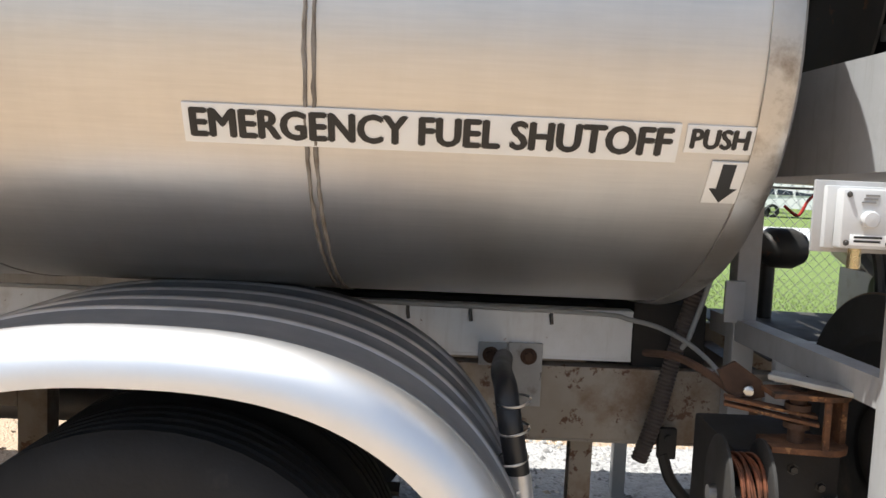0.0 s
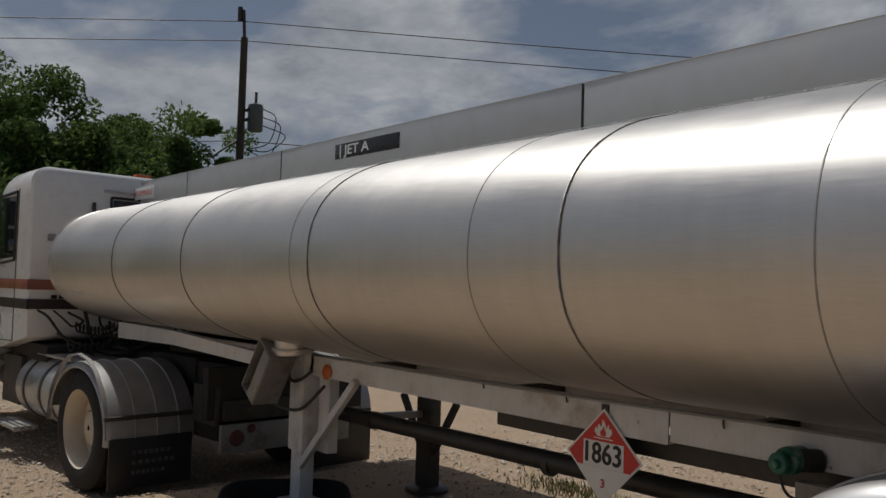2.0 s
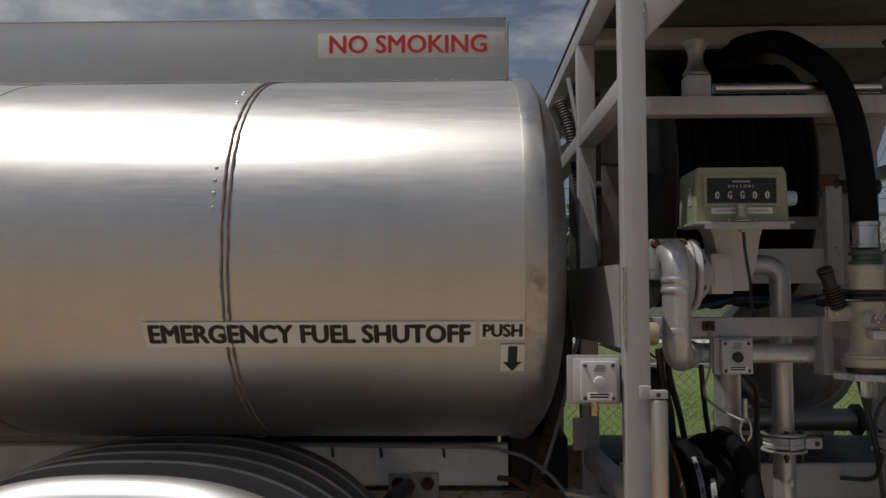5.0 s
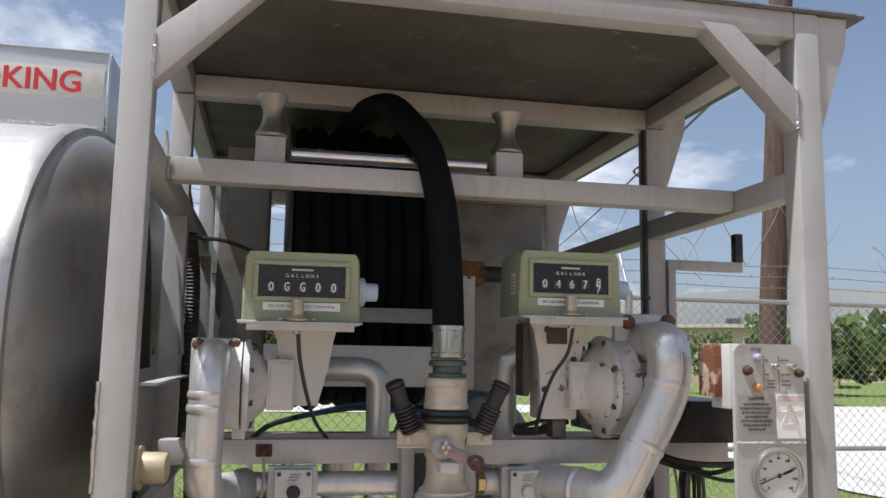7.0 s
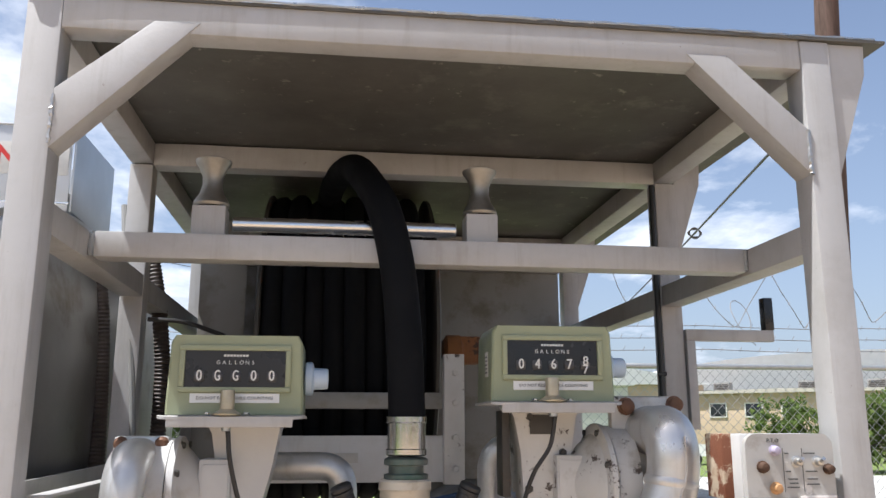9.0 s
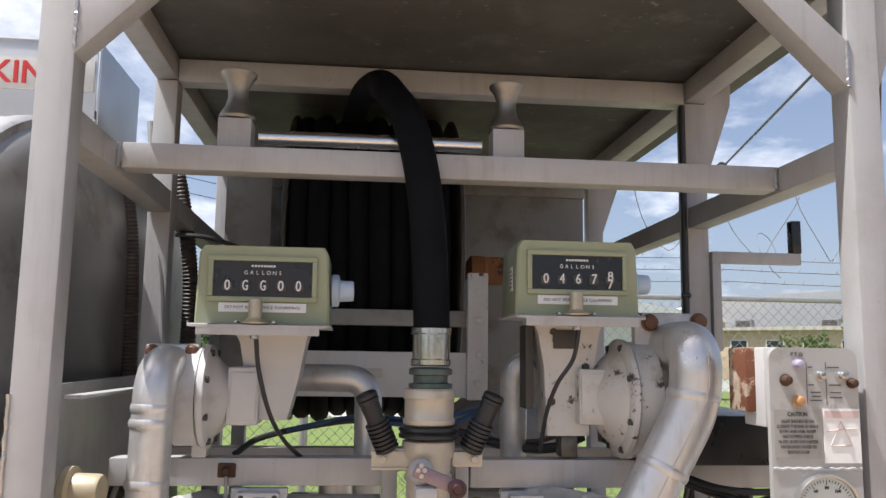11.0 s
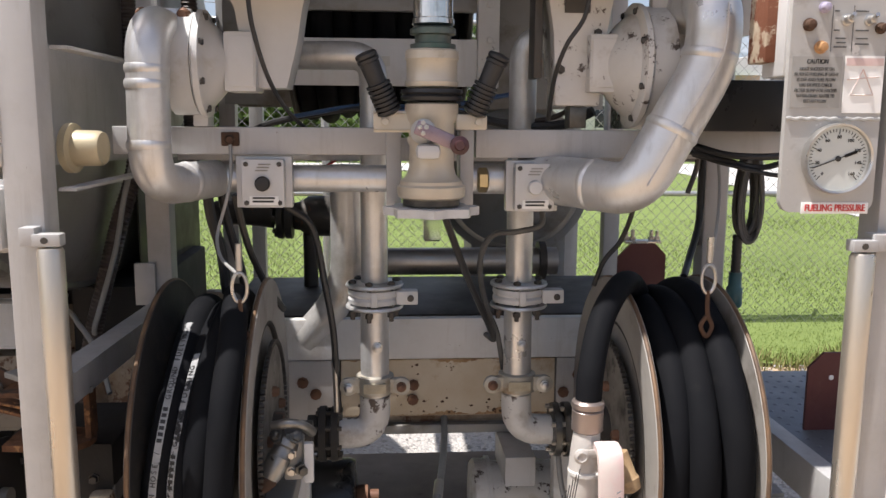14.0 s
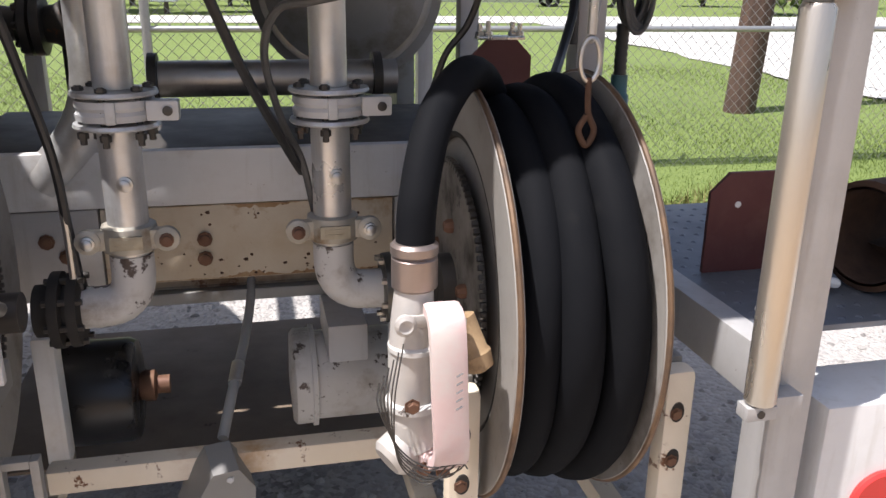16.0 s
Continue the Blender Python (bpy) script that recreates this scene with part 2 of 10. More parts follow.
def weather(m, stain, amount, speck, at=0.70):
    """Adds thin run-off streaks and small chips to a painted metal."""
    t = m.node_tree
    b = t.nodes["Principled BSDF"]
    ln = t.links.new
    tc = t.nodes.new("ShaderNodeTexCoord")
    src = b.inputs["Base Color"].links[0].from_socket
    for stretch, sc, a, z, top, colour in (((1, 1, 0.10), 30, 0.52, 0.75, amount, stain), ((1, 1, 1), 55, at, at + 0.02, 0.9, speck), ((1, 1, 1), 9, 0.5, 0.8, amount * 0.8, stain)):
        mp = t.nodes.new("ShaderNodeMapping")
        mp.inputs["Scale"].default_value = stretch
        n = t.nodes.new("ShaderNodeTexNoise")
        n.inputs["Scale"].default_value = sc
        n.inputs["Detail"].default_value = 7
        n.inputs["Roughness"].default_value = 0.68
        r = t.nodes.new("ShaderNodeMapRange")
        r.inputs["From Min"].default_value = a
        r.inputs["From Max"].default_value = z
        r.inputs["To Max"].default_value = top
        mx = t.nodes.new("ShaderNodeMix")
        mx.data_type = "RGBA"
        mx.inputs["B"].default_value = (*colour, 1)
        ln(tc.outputs["Object"], mp.inputs["Vector"])
        ln(mp.outputs[0], n.inputs["Vector"])
        ln(n.outputs["Fac"], r.inputs["Value"])
        ln(r.outputs[0], mx.inputs["Factor"])
        ln(src, mx.inputs["A"])
        src = mx.outputs["Result"]
    ln(src, b.inputs["Base Color"])


weather(M_FRAME, (0.24, 0.215, 0.18), 0.42, (0.12, 0.085, 0.06), 0.70)
weather(M_FRAME_W, (0.33, 0.28, 0.21), 0.30, (0.14, 0.075, 0.04), 0.69)
weather(M_SILVER, (0.30, 0.28, 0.245), 0.5, (0.17, 0.145, 0.12), 0.71)
# dark base with paler mottling and specks over the whole sheet
M_ROOF_UNDER = surf("dark_mottled_roof_sheet", (0.115, 0.108, 0.095), (0.075, 0.072, 0.062), rough=0.6, metal=0.25, scale=3.0, dirt=(0.17, 0.16, 0.14), dirt_at=0.57, dirt_scale=5, spot=(0.21, 0.20, 0.17), spot_at=0.625, spot_scale=26)
M_HOSE = surf("black_rubber_hose", (0.0068, 0.0074, 0.0090), (0.0105, 0.0110, 0.0124), rough=0.72, scale=10, fine=260, bump=0.12, dirt=(0.019, 0.0185, 0.018), dirt_at=0.60, dirt_scale=6)
M_HOSE.node_tree.nodes["Principled BSDF"].inputs["Specular IOR Level"].default_value = 0.05
M_PANEL = surf("worn_grey_panel_paint", (0.42, 0.415, 0.40), (0.36, 0.355, 0.34), rough=0.5, scale=7, dirt=(0.27, 0.25, 0.22), dirt_at=0.57, dirt_scale=11, spot=(0.60, 0.59, 0.57), spot_at=0.66, spot_scale=20)
M_FLANGE = surf("grimy_flange_metal", (0.58, 0.565, 0.54), (0.46, 0.44, 0.41), rough=0.4, metal=0.9, scale=6, dirt=(0.16, 0.12, 0.085), dirt_at=0.53, dirt_scale=5, bump=0.2)
M_HOSEPRINT = surf("worn_white_hose_print", (0.36, 0.365, 0.365), (0.20, 0.205, 0.205), rough=0.7, scale=22, spot=(0.02, 0.02, 0.022), spot_at=0.54, spot_scale=26, bump=0.1)
# dirt and rust over white paint whose base is lowered for shade beneath the tank
M_UNDER = surf("shaded_grimy_underframe_paint", (0.36, 0.32, 0.265), (0.27, 0.225, 0.17), rough=0.65, scale=4, spot=(0.12, 0.06, 0.032), spot_at=0.57, spot_scale=14, dirt=(0.19, 0.125, 0.075), dirt_at=0.5, dirt_scale=4.5, bump=0.3)
M_RUBBER = surf("black_ribbed_rubber", (0.02, 0.02, 0.021), rough=0.45, bump=0.1)
M_TYRE = surf("dusty_tyre_rubber", (0.010, 0.010, 0.010), (0.017, 0.0165, 0.016), rough=0.85, scale=7, bump=0.4, dirt=(0.055, 0.048, 0.04), dirt_at=0.66)
M_BROWN_HOSE = surf("brown_corrugated_hose", (0.085, 0.065, 0.055), (0.06, 0.048, 0.042), rough=0.55, scale=18)
M_GREY_HOSE = surf("grey_corrugated_hose", (0.09, 0.088, 0.085), (0.06, 0.06, 0.058), rough=0.5, scale=18)
M_GREYCABLE = surf("grey_cable_sheath", (0.30, 0.30, 0.29), rough=0.5)
M_BRASS = surf("tarnished_brass", (0.56, 0.46, 0.27), (0.45, 0.36, 0.20), rough=0.34, metal=0.9, scale=18)
M_BEIGE = surf("beige_painted_coupling", (0.53, 0.49, 0.41), (0.47, 0.42, 0.34), rough=0.4, metal=0.25, scale=12, dirt=(0.30, 0.25, 0.18), dirt_at=0.58, dirt_scale=10)
M_PALE = surf("pale_grey_enamel", (0.54, 0.54, 0.535), (0.48, 0.478, 0.47), rough=0.42, scale=9, dirt=(0.38, 0.35, 0.30), dirt_at=0.6, dirt_scale=9)
M_STEMBRASS = surf("pale_tarnished_brass", (0.55, 0.49, 0.36), (0.42, 0.37, 0.27), rough=0.45, metal=0.6, scale=30)
M_STAIN = surf("thin_rust_stain", (0.27, 0.15, 0.07), (0.40, 0.28, 0.16), rough=0.8, scale=30, spot=(0.12, 0.055, 0.025), spot_at=0.58, spot_scale=45)
M_DIMPLATE = surf("weathered_metal_plate", (0.36, 0.355, 0.34), (0.28, 0.275, 0.26), rough=0.45, metal=0.4, scale=18)
M_MAUVE = surf("pale_mauve_lamp_lens", (0.42, 0.38, 0.50), rough=0.25, bump=0)
M_AMBERKNOB = surf("dull_amber_lens", (0.50, 0.27, 0.11), (0.40, 0.22, 0.10), rough=0.3, bump=0.02)
M_CHROME = surf("polished_chrome_sleeve", (0.66, 0.65, 0.63), (0.58, 0.57, 0.55), rough=0.14, metal=1.0, scale=9, bump=0.03, rvar=0.05, dirt=(0.30, 0.27, 0.22), dirt_at=0.64, dirt_scale=20)
M_CAST = surf("dusty_cast_coupling", (0.44, 0.41, 0.35), (0.34, 0.31, 0.25), rough=0.5, metal=0.35, scale=14, dirt=(0.25, 0.18, 0.11), dirt_at=0.55, dirt_scale=16)
M_TAN = surf("worn_tan_casting", (0.40, 0.36, 0.27), (0.30, 0.26, 0.19), rough=0.5, metal=0.3, scale=40)
M_CHIPPED = surf("chipped_grey_paint", (0.58, 0.57, 0.545), (0.50, 0.485, 0.455), rough=0.5, scale=8, spot=(0.075, 0.055, 0.045), spot_at=0.585, spot_scale=24, bump=0.2, dirt=(0.33, 0.29, 0.24), dirt_at=0.55, dirt_scale=9)
M_BOLT = surf("rusty_bolt_head", (0.135, 0.064, 0.040), (0.19, 0.105, 0.062), rough=0.7, metal=0.3, scale=40)
M_STEEL = surf("bare_zinc_steel", (0.55, 0.54, 0.52), (0.45, 0.44, 0.42), rough=0.33, metal=0.9, scale=20)
M_TUBE = surf("satin_champagne_tube", (0.60, 0.55, 0.47), (0.52, 0.47, 0.40), rough=0.33, metal=0.8, scale=3, stretch=(3, 3, 0.7))
M_WHITE = surf("white_vinyl", (0.80, 0.80, 0.78), (0.74, 0.74, 0.72), rough=0.45, scale=12, bump=0.02)
M_WHITE_OLD = surf("weathered_white_label", (0.62, 0.60, 0.55), (0.52, 0.50, 0.46), rough=0.5, scale=30, bump=0.03)
M_INK = surf("black_print", (0.016, 0.016, 0.016), rough=0.45, bump=0)
M_GREYINK = surf("grey_print", (0.10, 0.10, 0.10), rough=0.5, bump=0)
M_RED = surf("red_print", (0.60, 0.03, 0.025), (0.52, 0.035, 0.03), rough=0.4, bump=0)
M_PLACARD = surf("red_placard_vinyl", (0.62, 0.035, 0.03), (0.55, 0.04, 0.035), rough=0.35, scale=4, bump=0.02)
M_DIGIT = surf("white_counter_numeral", (0.75, 0.75, 0.72), rough=0.5, bump=0)
M_WHEELBLK = surf("black_counter_wheel", (0.065, 0.064, 0.066), rough=0.5, bump=0)
M_KNOBBLUE = surf("pale_blue_plastic", (0.50, 0.60, 0.72), (0.44, 0.55, 0.68), rough=0.35, bump=0.02)
M_PINK = surf("faded_pink_handle", (0.66, 0.50, 0.475), (0.58, 0.43, 0.41), rough=0.55, scale=10, dirt=(0.62, 0.56, 0.52), dirt_at=0.5, dirt_scale=7)
M_NOZZLE = surf("pale_nozzle_casting", (0.56, 0.535, 0.50), (0.44, 0.415, 0.385), rough=0.45, metal=0.2, scale=12, spot=(0.30, 0.08, 0.03), spot_at=0.68)
M_GREEN = surf("green_cap_plastic", (0.016, 0.12, 0.08), (0.026, 0.16, 0.105), rough=0.4, scale=12, dirt=(0.40, 0.43, 0.40), dirt_at=0.55, dirt_scale=12)
M_MAROON = surf("maroon_painted_plate", (0.125, 0.035, 0.03), (0.10, 0.03, 0.027), rough=0.6, scale=9, dirt=(0.17, 0.08, 0.06), dirt_at=0.58)
M_AMBER = surf("amber_lens", (0.55, 0.13, 0.03), rough=0.3, bump=0.02)
M_CABWHITE = surf("white_cab_paint", (0.80, 0.79, 0.765), (0.75, 0.74, 0.715), rough=0.3, scale=2.5, coat=0.4, bump=0.02, dirt=(0.48, 0.43, 0.36), dirt_at=0.64)
M_STRIPE_O = surf("faded_orange_stripe", (0.36, 0.14, 0.08), (0.26, 0.09, 0.06), rough=0.4, scale=4)
M_STRIPE_K = surf("dark_brown_stripe", (0.045, 0.03, 0.03), rough=0.4)
M_RIMCREAM = surf("cream_painted_rim", (0.62, 0.55, 0.43), (0.55, 0.47, 0.35), rough=0.5, scale=9, dirt=(0.35, 0.25, 0.15), dirt_at=0.6)
M_TANKFUEL = surf("dull_fuel_tank_aluminium", (0.52, 0.51, 0.49), (0.42, 0.41, 0.40), rough=0.42, metal=0.7, scale=4, dirt=(0.33, 0.29, 0.24), dirt_at=0.55)
M_WOOD_POLE = surf("creosoted_pole_wood", (0.055, 0.045, 0.038), (0.085, 0.065, 0.05), rough=0.85, scale=4, stretch=(6, 6, 0.6), bump=0.5)
M_BROWN_POLE = surf("brown_pole_wood", (0.11, 0.062, 0.044), (0.05, 0.03, 0.022), rough=0.85, scale=4, stretch=(6, 6, 0.6), bump=0.5)
M_BARK = surf("grey_brown_bark", (0.13, 0.10, 0.075), (0.085, 0.065, 0.05), rough=0.9, scale=9, bump=0.8, bump_dist=0.02)
M_GALV = surf("galvanised_wire", (0.42, 0.43, 0.43), (0.35, 0.36, 0.36), rough=0.45, metal=0.7, scale=20)
M_DECK = surf("blue_grey_tread_plate", (0.20, 0.215, 0.24), (0.16, 0.17, 0.19), rough=0.45, metal=0.5, scale=7)
M_TRAY = surf("black_plastic_tray", (0.006, 0.006, 0.006), (0.01, 0.01, 0.009), rough=0.95, scale=6)
M_GAUGE = surf("gauge_dial_face", (0.54, 0.57, 0.55), (0.48, 0.51, 0.49), rough=0.4, bump=0)
M_PURPLE = surf("mauve_anodised_knob", (0.24, 0.17, 0.20), (0.30, 0.25, 0.28), rough=0.35, metal=0.6, scale=30)
M_TEAL = surf("teal_connector", (0.03, 0.10, 0.11), rough=0.45)
M_BLUEHOSE = surf("blue_air_line", (0.04, 0.09, 0.20), rough=0.45)
M_REDWIRE = surf("red_wire", (0.5, 0.04, 0.03), rough=0.45)


def glass_material(name, tint=(0.9, 0.95, 0.95), rough=0.02):
    m = bpy.data.materials.new(name)
    m.use_nodes = True
    b = m.node_tree.nodes["Principled BSDF"]
    b.inputs["Base Color"].default_value = (*tint, 1)
    b.inputs["Transmission Weight"].default_value = 1.0
    b.inputs["Roughness"].default_value = rough
    b.inputs["IOR"].default_value = 1.45
    return m


M_CABGLASS = surf("dark_cab_glass", (0.012, 0.014, 0.016), rough=0.06, bump=0, coat=0.5, rvar=0.02)


def leaf_material(name, a, b2, glow_through=0.0):
    m = bpy.data.materials.new(name)
    m.use_nodes = True
    t = m.node_tree
    b = t.nodes["Principled BSDF"]
    g = t.nodes.new("ShaderNodeNewGeometry")
    mx = t.nodes.new("ShaderNodeMix")
    mx.data_type = "RGBA"
    mx.inputs["A"].default_value = (*a, 1)
    mx.inputs["B"].default_value = (*b2, 1)
    t.links.new(g.outputs["Random Per Island"], mx.inputs["Factor"])
    t.links.new(mx.outputs["Result"], b.inputs["Base Color"])
    b.inputs["Roughness"].default_value = 0.75
    b.inputs["Specular IOR Level"].default_value = 0.2
    b.inputs["Transmission Weight"].default_value = 0.0
    b.inputs["Subsurface Weight"].default_value = 0.0
    if glow_through:
        tl = t.nodes.new("ShaderNodeBsdfTranslucent")
        ms = t.nodes.new("ShaderNodeMixShader")
        ms.inputs[0].default_value = glow_through
        t.links.new(mx.outputs["Result"], tl.inputs["Color"])
        t.links.new(b.outputs[0], ms.inputs[1])
        t.links.new(tl.outputs[0], ms.inputs[2])
        t.links.new(ms.outputs[0], t.nodes["Material Output"].inputs["Surface"])
    return m


M_LEAF = leaf_material("green_leaves", (0.05, 0.09, 0.026), (0.15, 0.215, 0.06), 0.45)
M_LEAF2 = leaf_material("bright_green_leaves", (0.085, 0.13, 0.035), (0.18, 0.24, 0.07), 0.45)
M_BLADE = leaf_material("grass_blades", (0.095, 0.145, 0.032), (0.195, 0.245, 0.066))
M_DRYBLADE = leaf_material("dry_grass_blades", (0.11, 0.13, 0.04), (0.25, 0.22, 0.09))


def ground_material(name, tones, pebble, big, bump, rough=0.95):
    """Loose ground: cell-sized stones with their own tones over a soft large-scale drift of colour."""
    m = bpy.data.materials.new(name)
    m.use_nodes = True
    t = m.node_tree
    b = t.nodes["Principled BSDF"]
    ln = t.links.new
    tc = t.nodes.new("ShaderNodeTexCoord")
    v = t.nodes.new("ShaderNodeTexVoronoi")
    v.inputs["Scale"].default_value = pebble
    v.inputs["Randomness"].default_value = 1.0
    n = t.nodes.new("ShaderNodeTexNoise")
    n.inputs["Scale"].default_value = big
    n.inputs["Detail"].default_value = 8
    n.inputs["Roughness"].default_value = 0.65
    n2 = t.nodes.new("ShaderNodeTexNoise")
    n2.inputs["Scale"].default_value = pebble * 0.35
    n2.inputs["Detail"].default_value = 7
    for x in (v, n, n2):
        ln(tc.outputs["Object"], x.inputs["Vector"])
    sep = t.nodes.new("ShaderNodeSeparateColor")
    ln(v.outputs["Color"], sep.inputs[0])
    r1 = t.nodes.new("ShaderNodeValToRGB")
    for i, c in enumerate(tones):
        e = r1.color_ramp.elements[i] if i < 2 else r1.color_ramp.elements.new(0.5)
        e.position = i / (len(tones) - 1)
        e.color = (*c, 1)
    add = t.nodes.new("ShaderNodeMath")
    add.operation = "MULTIPLY_ADD"
    add.inputs[1].default_value = 0.45
    ln(sep.outputs[0], add.inputs[0])
    sub = t.nodes.new("ShaderNodeMapRange")
    sub.inputs["From Min"].default_value = 0.3
    sub.inputs["From Max"].default_value = 0.72
    sub.inputs["To Max"].default_value = 0.62
    ln(n.outputs["Fac"], sub.inputs["Value"])
    ln(sub.outputs[0], add.inputs[2])
    ln(add.outputs[0], r1.inputs[0])
    ln(r1.outputs[0], b.inputs["Base Color"])
    b.inputs["Roughness"].default_value = rough
    hm = t.nodes.new("ShaderNodeMath")
    hm.operation = "MULTIPLY_ADD"
    hm.inputs[1].default_value = -0.6
    ln(v.outputs["Distance"], hm.inputs[0])
    ln(n2.outputs["Fac"], hm.inputs[2])
    bp = t.nodes.new("ShaderNodeBump")
    bp.inputs["Strength"].default_value = bump
    bp.inputs["Distance"].default_value = 0.02
    ln(hm.outputs[0], bp.inputs["Height"])
    ln(bp.outputs[0], b.inputs["Normal"])
    return m


M_GRAVEL = ground_material("tan_crushed_gravel", [(0.26, 0.165, 0.095), (0.47, 0.355, 0.245), (0.365, 0.25, 0.155)], 70, 0.55, 0.9)
M_GREYGRAVEL = ground_material("grey_gravel", [(0.15, 0.142, 0.135), (0.42, 0.40, 0.375), (0.285, 0.27, 0.25)], 55, 1.5, 0.8)
M_LAWN = ground_material("grass_ground", [(0.064, 0.102, 0.023), (0.145, 0.195, 0.046), (0.11, 0.16, 0.036)], 60, 0.4, 0.8)
M_ROAD = ground_material("pale_concrete_road", [(0.36, 0.355, 0.34), (0.47, 0.46, 0.435), (0.42, 0.41, 0.385)], 30, 0.3, 0.2)

# ---- building helpers ----
def fin(bm, sharp=38):
    """Smooth shading with hard edges where faces turn sharply."""
    bmesh.ops.recalc_face_normals(bm, faces=bm.faces)
    for f in bm.faces:
        f.smooth = True
    lim = radians(sharp)
    for e in bm.edges:
        if len(e.link_faces) != 2 or e.calc_face_angle(0) > lim:
            e.smooth = False


def mesh_of(name, bm, sharp=38):
    fin(bm, sharp)
    me = bpy.data.meshes.new(name)
    bm.to_mesh(me)
    bm.free()
    return me


def thing(name, at, label, category, group="", kind="", turn=0.0, local=False):
    """An Empty at a thing's base. Its parts are modelled in world places, or, if local, in its own axes."""
    ob = new(name)
    ob.empty_display_size = 0.1
    ob.matrix_basis = pose(*at, 0, 0, turn)
    ob["own"] = 1 if local else 0
    return tagged(ob, label, category, group, kind)


def part(name, bm, material, parent=None, label="", sharp=38):
    me = mesh_of(name, bm, sharp) if isinstance(bm, bmesh.types.BMesh) else bm
    if material and not me.materials:
        me.materials.append(material)
    ob = new(name, me)
    if parent:
        ob.parent = parent
        if parent.type == "EMPTY" and not parent["own"]:
            ob.matrix_parent_inverse = parent.matrix_basis.inverted()
    return tagged(ob, label)


def parts(name, bm, material, parent=None, label="", sharp=38):
    """Each loose piece of a bmesh as a part of its own."""
    bm.verts.index_update()
    seen, out = set(), []
    for v0 in bm.verts:
        if v0.index in seen:
            continue
        seen.add(v0.index)
        stack, group = [v0], []
        while stack:
            v = stack.pop()
            group.append(v)
            for e in v.link_edges:
                w = e.other_vert(v)
                if w.index not in seen:
                    seen.add(w.index)
                    stack.append(w)
        one = bmesh.new()
        mp = {v.index: one.verts.new(v.co) for v in group}
        faces = set(f for v in group for f in v.link_faces)
        for f in sorted(faces, key=lambda q: q.index):
            nf = one.faces.new([mp[v.index] for v in f.verts])
            nf.smooth = f.smooth
        out.append(part(name, one, material, parent, label, sharp))
    bm.free()
    return out


def solo(name, bm, material, label, category, group="", kind="", sharp=38):
    """A thing that is one mesh, its origin at its base."""
    me = mesh_of(name, bm, sharp)
    me.materials.append(material)
    return tagged(new(name, me), label, category, group, kind)


def B():
    return bmesh.new()


def box(bm, x0, x1, y0, y1, z0, z1, bev=0.003, m=None):
    """A box with softened edges, in a bmesh that may hold more."""
    t = bmesh.new()
    r = bmesh.ops.create_cube(t, size=1.0)
    sx, sy, sz = x1 - x0, y1 - y0, z1 - z0
    for v in r["verts"]:
        v.co = Vector(((x0 + x1) / 2 + v.co.x * sx, (y0 + y1) / 2 + v.co.y * sy, (z0 + z1) / 2 + v.co.z * sz))
    if bev:
        bmesh.ops.bevel(t, geom=list(t.edges), offset=min(bev, 0.45 * min(abs(sx), abs(sy), abs(sz))), segments=2, affect="EDGES", profile=0.6)
    merge(bm, t, m)
    return bm


def merge(bm, t, m=None):
    if m is not None:
        t.transform(m)
    vs = [bm.verts.new(v.co) for v in t.verts]
    t.verts.index_update()
    for f in t.faces:
        bm.faces.new([vs[v.index] for v in f.verts])
    t.free()


def sheet(bm, rows, closed_u=False, closed_v=False, cap=False):
    """A skin over rows of points."""
    vs = [[bm.verts.new(p) for p in row] for row in rows]
    nu, nv = len(vs), len(vs[0])
    for i in range(nu if closed_u else nu - 1):
        for j in range(nv if closed_v else nv - 1):
            a, b = vs[i], vs[(i + 1) % nu]
            bm.faces.new((a[j], b[j], b[(j + 1) % nv], a[(j + 1) % nv]))
    if cap:
        bm.faces.new(vs[0][::-1])
        bm.faces.new(vs[-1])
    return bm


def smooth_path(pts, n=8):
    """A Catmull-Rom curve through points."""
    p = [Vector(q) for q in pts]
    p = [2 * p[0] - p[1]] + p + [2 * p[-1] - p[-2]]
    out = []
    for i in range(1, len(p) - 2):
        for k in range(n):
            t = k / n
            a, b, c, d = p[i - 1], p[i], p[i + 1], p[i + 2]
            out.append(0.5 * ((2 * b) + (c - a) * t + (2 * a - 5 * b + 4 * c - d) * t * t + (3 * b - a - 3 * c + d) * t ** 3))
    out.append(p[-2])
    return out


def tube(bm, pts, r, seg=12, ends=True, closed=False):
    """A round bar along points; r is a number, or one for each point."""
    pts = [Vector(q) for q in pts]
    n = len(pts)
    rows = []
    prev = None
    for i, p in enumerate(pts):
        if closed:
            tan = (pts[(i + 1) % n] - pts[i - 1]).normalized()
        else:
            tan = (pts[min(i + 1, n - 1)] - pts[max(i - 1, 0)]).normalized()
        if prev is None:
            ref = Vector((0, 0, 1)) if abs(tan.z) < 0.9 else Vector((1, 0, 0))
            nor = (ref - tan * ref.dot(tan)).normalized()
        else:
            nor = (prev - tan * prev.dot(tan)).normalized()
        prev = nor
        bi = tan.cross(nor)
        rr = r[i] if isinstance(r, (list, tuple)) else r
        rows.append([p + (nor * math.cos(2 * math.pi * k / seg) + bi * math.sin(2 * math.pi * k / seg)) * rr for k in range(seg)])
    sheet(bm, rows, closed_u=closed, closed_v=True, cap=ends and not closed)
    return bm


